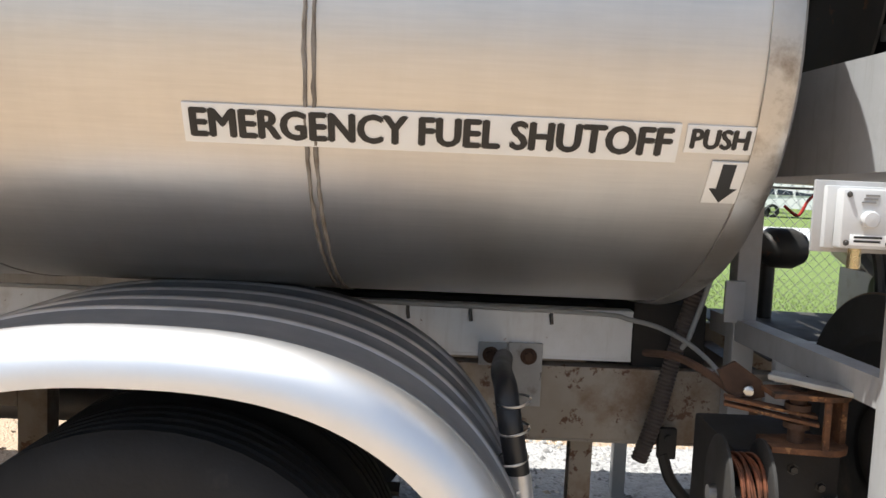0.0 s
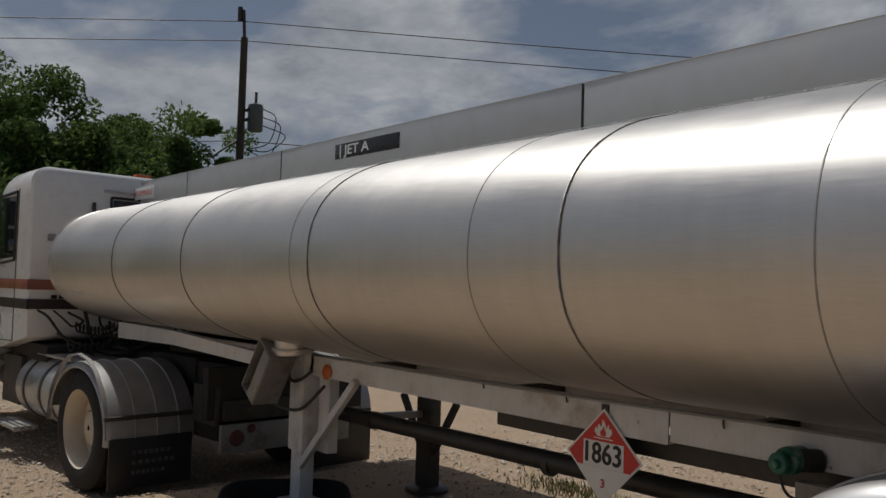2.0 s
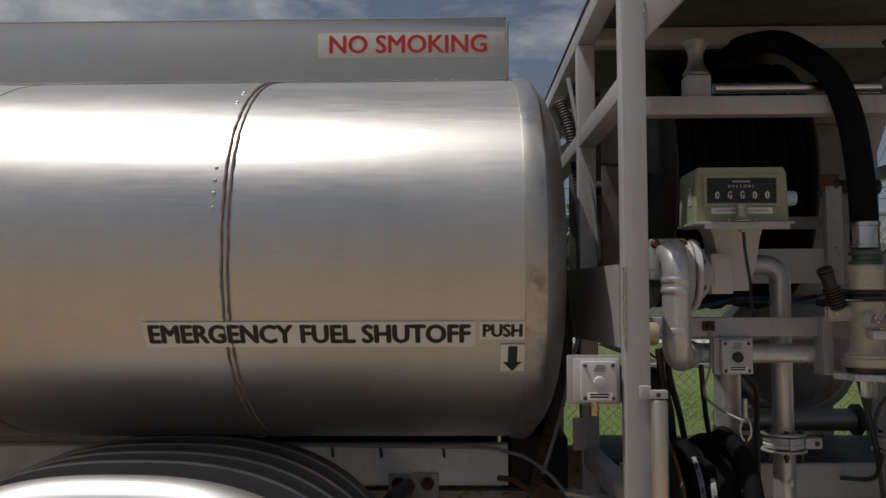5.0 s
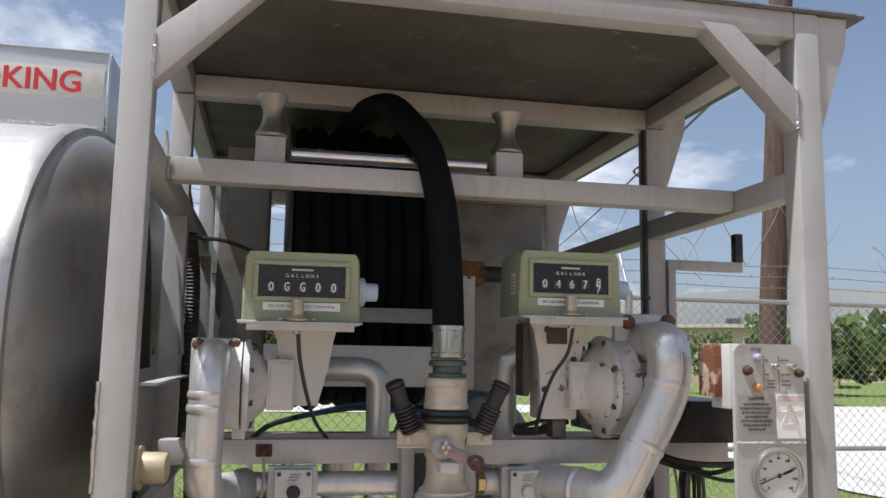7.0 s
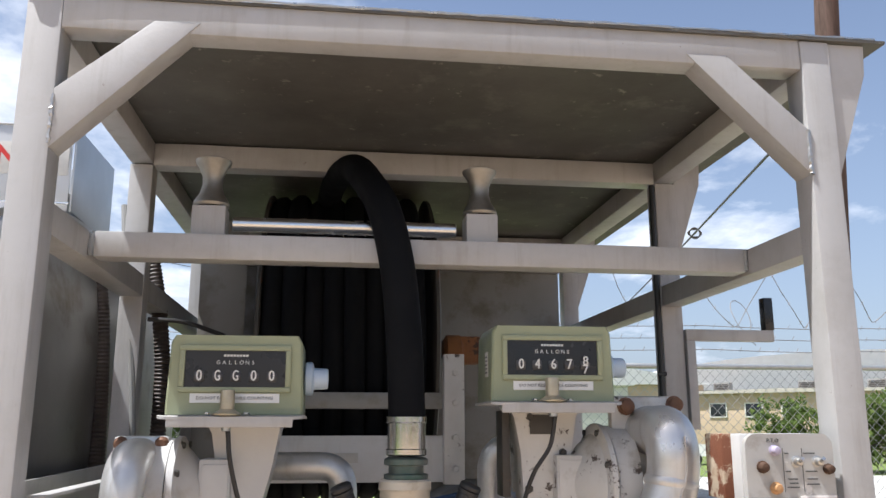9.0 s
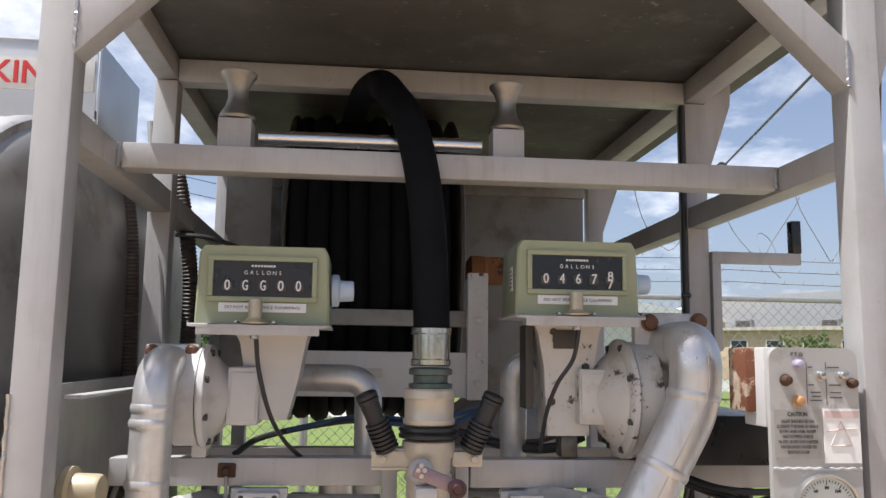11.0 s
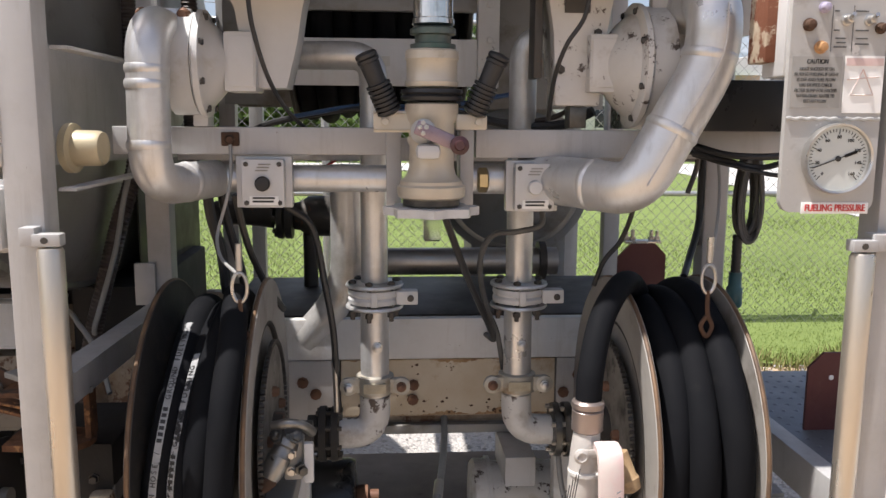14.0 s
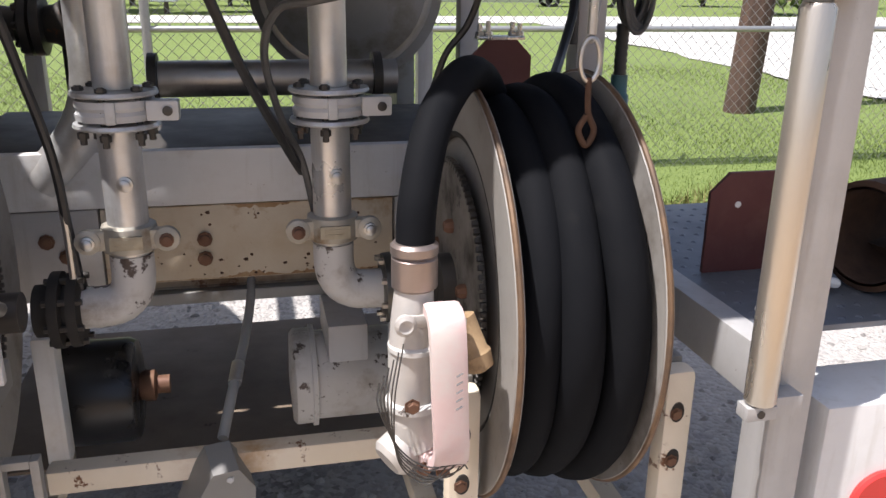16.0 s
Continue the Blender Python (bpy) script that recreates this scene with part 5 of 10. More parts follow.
box(bm, 1.172, 1.70, 2.095, 2.125, 1.855, 1.898, 0.002)
part("front_bar", bm, M_SHEET, ur)
bm = B()
box(bm, 1.10, 1.70, 2.09, 2.098, 1.665, 1.785, 0.002)
part("front_plate", bm, M_FRAME_W, ur)
bm = B()
box(bm, 1.36, 1.44, 2.084, 2.09, 1.715, 1.74, 0.001)
part("name_strip", bm, M_WHITE_OLD, ur)
bm = B()
box(bm, 1.665, 1.72, 2.06, 2.094, 1.66, 2.0, 0.003)
for z in (1.70, 1.78, 1.87, 1.95):
    hexbolt(bm, (1.695, 2.06, z), (0, -1, 0), 0.009, 0.008)
parts("bearing_bracket", bm, M_CHIPPED, ur, "chipped bearing bracket")
bm = B()
lathe(bm, [(0.03, 0), (0.045, 0.01), (0.045, 0.05), (0.03, 0.06), (0.03, 0.1), (0.02, 0.11)], (1.69, 2.28, 2.03), (1, 0, 0), 16)
box(bm, 1.70, 1.80, 2.25, 2.32, 1.99, 2.07, 0.01)
part("reel_motor", bm, M_RUST, ur, "rusty reel motor")
for x0, x1, lab in ((0.90, 1.10, "left"), (1.76, 2.24, "right")):
    bm = B()
    box(bm, x0, x1, 2.98, 2.985, 1.62, 2.44, 0.002)
    box(bm, x0, x1, 2.955, 2.985, 2.40, 2.44, 0.002)
    part("back_panel", bm, M_SHEET, ur, "grey sheet-metal back panel")
bm = B()
box(bm, 0.955, 1.095, 2.42, 2.425, 1.62, 2.44, 0.002)
part("back_panel", bm, M_SHEET, ur)
bm = B()
tube(bm, smooth_path([(0.89, 2.05, 2.08), (0.98, 2.06, 2.075), (1.08, 2.1, 2.045)], 6), 0.006, 8)
part("pull_cable", bm, M_RUBBER, ur)

# hose that hangs from the reel to the coupling
dh = thing("delivery_hose", (1.52, 1.5, 1.6), "thick black delivery hose hanging over the roller", "hose")
bm = B()
tube(bm, smooth_path([(1.348, 2.45, 2.515), (1.364, 2.22, 2.503), (1.390, 2.0, 2.475), (1.421, 1.81, 2.427), (1.450, 1.69, 2.355), (1.481, 1.58, 2.26), (1.506, 1.525, 2.125), (1.520, 1.505, 1.965), (1.526, 1.50, 1.815)], 10), 0.0365, 22)
part("hose", bm, M_HOSE, dh)
bm = B()
lathe(bm, [(0.036, 0), (0.040, 0.003), (0.040, 0.012), (0.0375, 0.014), (0.0375, 0.062), (0.040, 0.064), (0.040, 0.074), (0.036, 0.076)], (1.525, 1.50, 1.752), (0, 0, 1), 28)
part("ferrule", bm, M_CHROME, dh, "bright crimped ferrule")
bm = B()
lathe(bm, [(0.040, 0), (0.043, 0.002), (0.043, 0.010), (0.034, 0.012), (0.034, 0.026), (0.043, 0.028), (0.043, 0.038), (0.036, 0.042)], (1.525, 1.50, 1.708), (0, 0, 1), 24)
part("swivel", bm, surf("green_stained_swivel", (0.16, 0.165, 0.155), (0.05, 0.10, 0.085), rough=0.45, metal=0.6, scale=20), dh, "green-stained swivel")

# underwing coupling
cp = thing("fuel_coupling", (1.525, 1.5, 1.35), "beige bottom-loading fuel coupling with two black handles", "coupling")
bm = B()
lathe(bm, [(0.044, 0), (0.050, 0.004), (0.051, 0.012), (0.048, 0.016), (0.048, 0.05), (0.051, 0.054), (0.050, 0.068), (0.046, 0.072)], (1.523, 1.50, 1.637), (0, 0, 1), 32)
part("upper_collar", bm, M_BEIGE, cp)
bm = B()
lathe(bm, [(0.045, 0), (0.058, 0.002), (0.059, 0.008), (0.055, 0.012), (0.059, 0.016), (0.058, 0.022), (0.045, 0.024)], (1.523, 1.50, 1.613), (0, 0, 1), 32)
part("rubber_ring", bm, M_RUBBER, cp)
bm = B()
lathe(bm, [(0.058, -0.014), (0.064, -0.010), (0.066, 0.0), (0.066, 0.010), (0.060, 0.014), (0.060, 0.020), (0.054, 0.024), (0.047, 0.032), (0.043, 0.048), (0.042, 0.088), (0.046, 0.094), (0.046, 0.102), (0.043, 0.106), (0.044, 0.13), (0.049, 0.138), (0.051, 0.150), (0.051, 0.165), (0.046, 0.168)], (1.523, 1.50, 1.443), (0, 0, 1), 36)
part("body", bm, M_BEIGE, cp)
bm = B()
lathe(bm, [(0.050, 0), (0.055, 0.002), (0.055, 0.014), (0.050, 0.016)], (1.523, 1.50, 1.415), (0, 0, 1), 32)
part("nose_ring", bm, M_GREASE, cp)
bm = B()
sheet(bm, [[(1.523 + 0.085 * math.cos(a) * (1 + 0.10 * math.cos(8 * a)), 1.50 + 0.085 * math.sin(a) * (1 + 0.10 * math.cos(8 * a)), z) for a in np.linspace(0, 2 * math.pi, 48, endpoint=False)] for z in (1.398, 1.414)], closed_v=True, cap=True)
part("cap_plate", bm, M_PALE, cp, "white scalloped cap plate")
bm = B()
box(bm, 1.508, 1.54, 1.485, 1.515, 1.347, 1.396, 0.002)
part("sight_block", bm, glass_material("hazy_sight_glass", (0.85, 0.85, 0.82), 0.2), cp)
for x0, x1, y0 in ((1.437, 1.467, 1.597), (1.585, 1.613, 1.597)):
    bm = B()
    box(bm, x0, x1, y0 - 0.02, y0 + 0.05, 1.40, 1.565, 0.003)
    part("holder_plate", bm, M_FRAME, cp)
for sx in (-1, 1):
    bm = B()
    box(bm, 1.523 + sx * 0.045, 1.523 + sx * 0.105, 1.485, 1.505, 1.56, 1.59, 0.005)
    hexbolt(bm, (1.523 + sx * 0.088, 1.484, 1.575), (0, -1, 0), 0.008, 0.006)
    part("handle_lug", bm, M_BEIGE, cp)
    a = Vector((1.523 + sx * 0.078, 1.49, 1.588))
    b = Vector((1.523 + sx * 0.125, 1.47, 1.70))
    prof = [(0.012, 0)]
    for i in range(7):
        h = 0.006 + i * 0.0085
        prof += [(0.0235, h), (0.0235, h + 0.005), (0.018, h + 0.006), (0.018, h + 0.0083)]
    prof += [(0.0175, 0.07), (0.019, 0.10), (0.0185, 0.104), (0.021, 0.105), (0.021, 0.111), (0.018, 0.1115), (0.021, 0.114), (0.021, 0.12), (0.018, 0.123), (0.004, 0.125)]
    bm = B()
    lathe(bm, prof, a, b - a, 20)
    part("handle", bm, M_RUBBER, cp, "black ribbed rubber handle")
bm = B()
lathe(bm, [(0.02, 0), (0.024, 0.004), (0.022, 0.03), (0.012, 0.045)], (1.505, 1.452, 1.557), (0, -1, 0), 18)
box(bm, 1.49, 1.535, 1.40, 1.45, 1.508, 1.535, 0.012)
part("lock_hub", bm, M_PALE, cp)
bm = B()
d0, d1 = Vector((1.500, 1.40, 1.562)), Vector((1.570, 1.40, 1.533))
box(bm, -0.012, 0.080, -0.004, 0.004, -0.013, 0.013, 0.004, Matrix.Translation(d0) @ Euler((0, math.atan2(d0.z - d1.z, d1.x - d0.x), 0)).to_matrix().to_4x4())
part("lock_lever", bm, M_PURPLE, cp, "mauve anodised lock lever")
bm = B()
lathe(bm, [(0.013, 0), (0.017, 0.003), (0.017, 0.012), (0.010, 0.014), (0.008, 0.02)], (1.567, 1.397, 1.534), (0, -1, 0), 18)
part("lever_knob", bm, surf("dark_maroon_knob", (0.055, 0.02, 0.022), rough=0.4), cp)
bm = B()
for dx, dz in ((-0.006, 0.004), (0.006, 0.004), (0, -0.007), (0, 0.012)):
    hexbolt(bm, (1.502 + dx, 1.395, 1.562 + dz), (0, -1, 0), 0.0035, 0.003)
part("rivet", bm, M_STEEL, cp)


cp.location += Vector((-0.009, -0.012, 0))
dh.location += Vector((-0.009, -0.012, 0))


# registers and flow meters
def register(x0, x1, z0, z1, digits, flat_tags):
    y = 1.50
    rg_ = thing("meter_register", ((x0 + x1) / 2, y + 0.09, z0), "olive green mechanical gallons counter with a black digit window", "counter", "registers")
    bm = B()
    w = x1 - x0
    prof = [(0, z0), (w, z0), (w, z0 + 0.02), (w - 0.004, z1 - 0.014), (w - 0.012, z1), (0.012, z1), (0.004, z1 - 0.014), (0, z0 + 0.02)]
    back = [(px, y + 0.165, pz) for px, pz in prof]
    sheet(bm, [[(x0 + 0.004 + px * (w - 0.008) / w, y - 0.004, pz) for px, pz in prof], [(x0 + px, y, pz) for px, pz in prof], [(x0 + px, y + 0.16, pz) for px, pz in prof], [(x0 + 0.004 + px * (w - 0.008) / w, y + 0.166, pz) for px, pz in prof]], closed_v=True, cap=True)
    part("housing", bm, M_OLIVE, rg_)
    wx0, wx1, wz0, wz1 = x0 + 0.033, x1 - 0.035, z0 + 0.052, z0 + 0.122
    bm = B()
    for a in ((wx0 - 0.010, wx1 + 0.010, wz1, wz1 + 0.010), (wx0 - 0.010, wx1 + 0.010, wz0 - 0.010, wz0), (wx0 - 0.010, wx0, wz0, wz1), (wx1, wx1 + 0.010, wz0, wz1)):
        box(bm, a[0], a[1], y - 0.011, y - 0.003, a[2], a[3], 0.002)
    part("bezel", bm, M_OLIVE, rg_)
    bm = B()
    box(bm, wx0, wx1, y - 0.0062, y - 0.0042, wz0, wz1, 0)
    part("dial_plate", bm, M_BLACK, rg_, "black dial plate")
    for k, ch in enumerate("GALLONS"):
        letters(ch, 0.0108, facing((wx0 + wx1) / 2 - 0.033 + 0.011 * k, y - 0.0067, wz0 + 0.047), M_DIGIT, rg_)
    bm = B()
    for k in range(8):
        cx = (wx0 + wx1) / 2 - 0.021 + k * 0.006
        box(bm, cx - 0.0022, cx + 0.0022, y - 0.0068, y - 0.0062, wz0 + 0.0585, wz0 + 0.0625, 0)
    part("brand_bar", bm, M_DIGIT, rg_)
    n = len(digits)
    for k, ch in enumerate(digits):
        cx = wx0 + 0.028 + k * (wx1 - wx0 - 0.054) / (n - 1)
        bm = B()
        lathe(bm, [(0.0125, -0.0095), (0.0135, -0.008), (0.0135, 0.008), (0.0125, 0.0095)], (cx, y + 0.0025, wz0 + 0.020), (1, 0, 0), 20)
        bm.verts.ensure_lookup_table()
        wheel = part("number_wheel", bm, M_WHEELBLK, rg_, "dark number wheel")
        if k == n - 1 and flat_tags:
            letters(ch, 0.026, facing(cx, y - 0.0115, wz0 + 0.028), M_DIGIT, wheel, 0.011, bold=0.0002)
            letters("7", 0.026, facing(cx, y - 0.0115, wz0 + 0.011), M_DIGIT, wheel, 0.011, bold=0.0002)
        else:
            letters(ch, 0.0285, facing(cx, y - 0.0115, wz0 + 0.021), M_DIGIT, wheel, 0.0102, bold=0.0004)
    bm = B()
    box(bm, x0 + 0.045, x1 - 0.045, y - 0.0062, y - 0.0042, z0 + 0.022, z0 + 0.040, 0.0003)
    plate = part("notice_strip", bm, M_WHITE, rg_, "white notice strip")
    letters("DO NOT RESET WHILE COUNTING", 0.0085, facing((x0 + x1) / 2, y - 0.0067, z0 + 0.031), M_GREYINK, plate, w - 0.115)
    bm = B()
    r_ = 0.022
    edge = [(x1 + 0.004, y + 0.15), (x0 - 0.008, y + 0.15)]
    edge += [(x0 - 0.008 + r_ - r_ * math.cos(a), y - 0.052 + r_ - r_ * math.sin(a)) for a in np.linspace(0, math.pi / 2, 7)]
    edge += [(x1 + 0.004 - r_ + r_ * math.sin(a), y - 0.052 + r_ - r_ * math.cos(a)) for a in np.linspace(0, math.pi / 2, 7)]
    sheet(bm, [[(p[0], p[1], z - 0.16 * max(0, y - 0.03 - p[1])) for p in edge] for z in (z0 - 0.006, z0 - 0.001)], closed_v=True, cap=True)
    box(bm, x0 + 0.012, x1 - 0.016, y - 0.0515, y - 0.047, z0 - 0.024, z0 - 0.004, 0.002)
    part("tray", bm, M_FRAME, rg_, "grey mounting tray with rounded corners")
    cx = (x0 + x1) / 2 - 0.01
    bm = B()
    lathe(bm, [(0.026, 0), (0.028, 0.003), (0.018, 0.008), (0.0135, 0.012), (0.0135, 0.044), (0.0125, 0.047), (0.003, 0.048)], (cx, y - 0.032, z0 - 0.002), (0, 0, 1), 20)
    part("seal_stem", bm, M_STEMBRASS, rg_, "pale tarnished brass stem")
    bm = B()
    for q in (-0.036, 0.036):
        hexbolt(bm, (cx + q, y - 0.032, z0), (0, 0, 1), 0.006, 0.004)
    parts("screw", bm, M_STEEL, rg_)
    bm = B()
    lathe(bm, [(0.030, 0), (0.034, 0.003), (0.034, 0.014), (0.030, 0.017), (0.022, 0.019), (0.021, 0.044), (0.019, 0.047), (0.004, 0.048)], (x1, y + 0.07, z0 + 0.073), (1, 0, 0), 22)
    part("reset_knob", bm, M_KNOBBLUE, rg_, "pale blue plastic reset knob")
    bm = B()
    box(bm, x0 - 0.0012, x0 + 0.0002, y + 0.03, y + 0.06, z0 + 0.05, z0 + 0.10, 0)
    side = part("side_sticker", bm, M_WHITE_OLD, rg_)
    bm = B()
    for i in range(5):
        box(bm, x0 - 0.0018, x0 - 0.0012, y + 0.034, y + 0.056 - 0.006 * (i % 2), z0 + 0.057 + i * 0.008, z0 + 0.060 + i * 0.008, 0)
    part("sticker_bar", bm, M_GREYINK, side)
    bm = B()
    lathe(bm, [(0.006, 0), (0.009, 0.001), (0.009, 0.012), (0.007, 0.014), (0.007, 0.024)], (cx, y - 0.032, z0 - 0.031), (0, 0, 1), 12)
    part("cable_gland", bm, M_STEEL, rg_)
    return rg_


register(1.055, 1.314, 1.830, 1.982, "0GG00", False)
register(1.687, 1.943, 1.858, 2.010, "04678", True)


def meter(name_x, mirror, body_mat, tray_z, ring_x, zc):
    """A flow meter: tapered neck under the register, case, ringed cone cover, square back plate."""
    s = -1 if not mirror else 1
    X = name_x
    mt = thing("flow_meter", (X, 1.66, 1.56), "grey cast flow meter with a coned cover and bolted flange", "flow meter", "flow meters")
    z0 = tray_z
    bm = B()
    sheet(bm, [[(X - 0.078, 1.58, z0), (X + 0.078, 1.58, z0), (X + 0.078, 1.68, z0), (X - 0.078, 1.68, z0)], [(X - 0.062, 1.585, z0 - 0.03), (X + 0.070, 1.585, z0 - 0.03), (X + 0.070, 1.69, z0 - 0.03), (X - 0.062, 1.69, z0 - 0.03)],
               [(X - 0.050, 1.585, z0 - 0.10), (X + 0.058, 1.585, z0 - 0.10), (X + 0.058, 1.70, z0 - 0.10), (X - 0.050, 1.70, z0 - 0.10)], [(X - 0.045, 1.588, z0 - 0.185), (X + 0.036, 1.588, z0 - 0.185), (X + 0.036, 1.70, z0 - 0.185), (X - 0.045, 1.70, z0 - 0.185)]], closed_v=True, cap=True)
    part("neck", bm, body_mat, mt)
    if mirror:
        bm = B()
        box(bm, X - 0.03, X + 0.022, 1.580, 1.5852, z0 - 0.062, z0 - 0.022, 0.001)
        part("rating_plate", bm, M_DARK, mt, "dark rusted rating plate")
        bm = B()
        box(bm, X - 0.088, X - 0.070, 1.595, 1.66, z0 - 0.19, z0 - 0.012, 0.004)
        part("side_bracket", bm, M_DARK, mt, "greasy dark side bracket")
        bm = B()
        box(bm, X - 0.044, X + 0.050, 1.590, 1.68, z0 - 0.245, z0 - 0.17, 0.006)
        part("lower_case", bm, body_mat, mt)
        bm = B()
        box(bm, X - 0.010, X + 0.026, 1.60, 1.65, z0 - 0.29, z0 - 0.246, 0.004)
        part("drain_lug", bm, M_GREASE, mt, "greasy drain lug")
        for dx, dz in ((-0.034, 0.012), (0.030, 0.012), (-0.030, 0.16), (0.040, 0.085)):
            bm = B()
            hexbolt(bm, (X + dx, 1.586, z0 - 0.185 + dz), (0, -1, 0), 0.007, 0.007)
            part("case_screw", bm, M_DARK, mt)
    bm = B()
    cx = X + s * 0.018
    box(bm, min(cx, cx + s * 0.062), max(cx, cx + s * 0.062), 1.555, 1.66, zc - 0.055, zc + 0.060, 0.006)
    part("cover_box", bm, body_mat, mt)
    bm = B()
    cx = X + s * 0.022
    box(bm, min(cx, cx + s * 0.05), max(cx, cx + s * 0.05), 1.5515, 1.556, zc - 0.045, zc + 0.05, 0.002)
    part("inspection_lid", bm, body_mat, mt)
    fx = ring_x
    g = 1.2 if mirror else 1.0
    bm = B()
    lathe(bm, [(0.10 * g, 0), (0.104 * g, 0.004), (0.104 * g, 0.014), (0.098 * g, 0.018), (0.086 * g, 0.020), (0.070 * g, 0.036 * g), (0.046 * g, 0.056 * g), (0.030 * g, 0.068 * g), (0.010, 0.072 * g)], (fx, 1.60, zc), (-s, 0, 0), 36)
    part("cone_cover", bm, body_mat, mt, "coned meter cover")
    for a in np.linspace(0.4, 0.4 + 2 * math.pi, 8, endpoint=False):
        bm = B()
        hexbolt(bm, (fx - s * 0.016, 1.60 + 0.094 * g * math.cos(a), zc + 0.094 * g * math.sin(a)), (-s, 0, 0), 0.0065, 0.008)
        part("cover_bolt", bm, M_DARK, mt)
    bm = B()
    lathe(bm, [(0.085 * g, 0), (0.100 * g, 0.002), (0.100 * g, 0.05), (0.085 * g, 0.055)], (fx + s * 0.002, 1.61, zc), (s, 0, 0), 30)
    part("drum_case", bm, body_mat, mt)
    bm = B()
    box(bm, min(fx + s * 0.02, fx - s * 0.01), max(fx + s * 0.02, fx - s * 0.01), 1.60, 1.66, 1.562, zc - 0.09, 0.004)
    part("foot", bm, body_mat, mt)
    return mt


meter(1.195, False, M_PALE, 1.824, 1.063, 1.685)
meter(1.815, True, M_CHIPPED, 1.854, 1.941, 1.690)


def weld_ring(parent, at, axis, r):
    bm = B()
    lathe_open(bm, [(r * 0.99, -0.009), (r * 1.03, -0.006), (r * 1.055, 0), (r * 1.03, 0.006), (r * 0.99, 0.009)], at, axis, 24)
    part("weld_ring", bm, M_SILVER, parent)


def corner_path(pts, rad, n=7):
    """A polyline with rounded corners."""
    p = [Vector(q) for q in pts]
    out = [p[0]]
    for a, b, c in zip(p[:-2], p[1:-1], p[2:]):
        u, w = (a - b).normalized(), (c - b).normalized()
        s_, e_ = b + u * rad, b + w * rad
        for k in range(n + 1):
            t = k / n
            out.append(s_ * (1 - t) ** 2 + b * 2 * t * (1 - t) + e_ * t * t)
    out.append(p[-1])
    return out


# delivery elbows
dA = thing("delivery_pipe", (0.98, 1.5, 1.42), "silver painted pipe elbowed down from the flow meter", "pipe", "delivery pipes")
bm = tube(B(), corner_path([(1.0, 1.60, 1.748), (0.995, 1.472, 1.748), (0.991, 1.470, 1.452), (1.075, 1.645, 1.456)], 0.072, 12), 0.0385, 26)
part("pipe", bm, M_SILVER, dA)
weld_ring(dA, (0.993, 1.4715, 1.668), (0, 0, 1), 0.0385)
weld_ring(dA, (0.992, 1.4705, 1.640), (0, 0, 1), 0.0385)
weld_ring(dA, (0.991, 1.470, 1.530), (0, 0, 1), 0.0385)
weld_ring(dA, (1.035, 1.562, 1.4545), (0.43, 0.9, 0), 0.0385)
bm = B()
box(bm, 0.945, 1.055, 1.575, 1.60, 1.67, 1.79, 0.018)
fa = part("flange", bm, M_SILVER, dA, "square bolted flange")
for x, z in ((0.962, 1.775), (1.04, 1.775), (1.04, 1.695)):
    bm = B()
    lathe(bm, [(0.014, 0), (0.014, 0.006), (0.011, 0.0075), (0.011, 0.014), (0.008, 0.017)], (x, 1.575, z), (0, -1, 0), 12)
    parts("bolt", bm, M_BOLT, fa, "rusty bolt")
dB = thing("delivery_pipe", (2.0, 1.45, 1.40), "silver painted pipe slanting down from the flow meter", "pipe", "delivery pipes")
bm = tube(B(), corner_path([(2.040, 1.60, 1.800), (2.036, 1.436, 1.800), (2.036, 1.440, 1.690), (1.904, 1.448, 1.447), (1.80, 1.575, 1.456), (1.72, 1.645, 1.456)], 0.055, 10), 0.0505, 30)
part("pipe", bm, M_SILVER, dB)
weld_ring(dB, (2.030, 1.4395, 1.702), (0.15, 0, 1), 0.0505)
weld_ring(dB, (1.966, 1.443, 1.562), (0.46, 0, 0.89), 0.0505)
weld_ring(dB, (1.840, 1.525, 1.453), (-0.6, 0.75, 0.05), 0.0505)
bm = B()
tube(bm, smooth_path([(2.040, 1.3865, 1.79), (2.036, 1.389, 1.70), (1.972, 1.393, 1.575), (1.910, 1.397, 1.46)], 8), 0.0022, 6)
part("seam_ridge", bm, M_SILVER, dB)
bm = B()
box(bm, 1.958, 2.122, 1.572, 1.600, 1.695, 1.872, 0.022)
fb_ = part("flange", bm, M_CHIPPED, dB)
for x, z in ((1.992, 1.850), (2.100, 1.854), (1.990, 1.752)):
    bm = B()
    lathe(bm, [(0.019, 0), (0.019, 0.004), (0.015, 0.005), (0.015, 0.016), (0.011, 0.019)], (x, 1.572, z), (0, -1, 0), 12)
    parts("bolt", bm, M_BOLT, fb_, "rusty bolt")

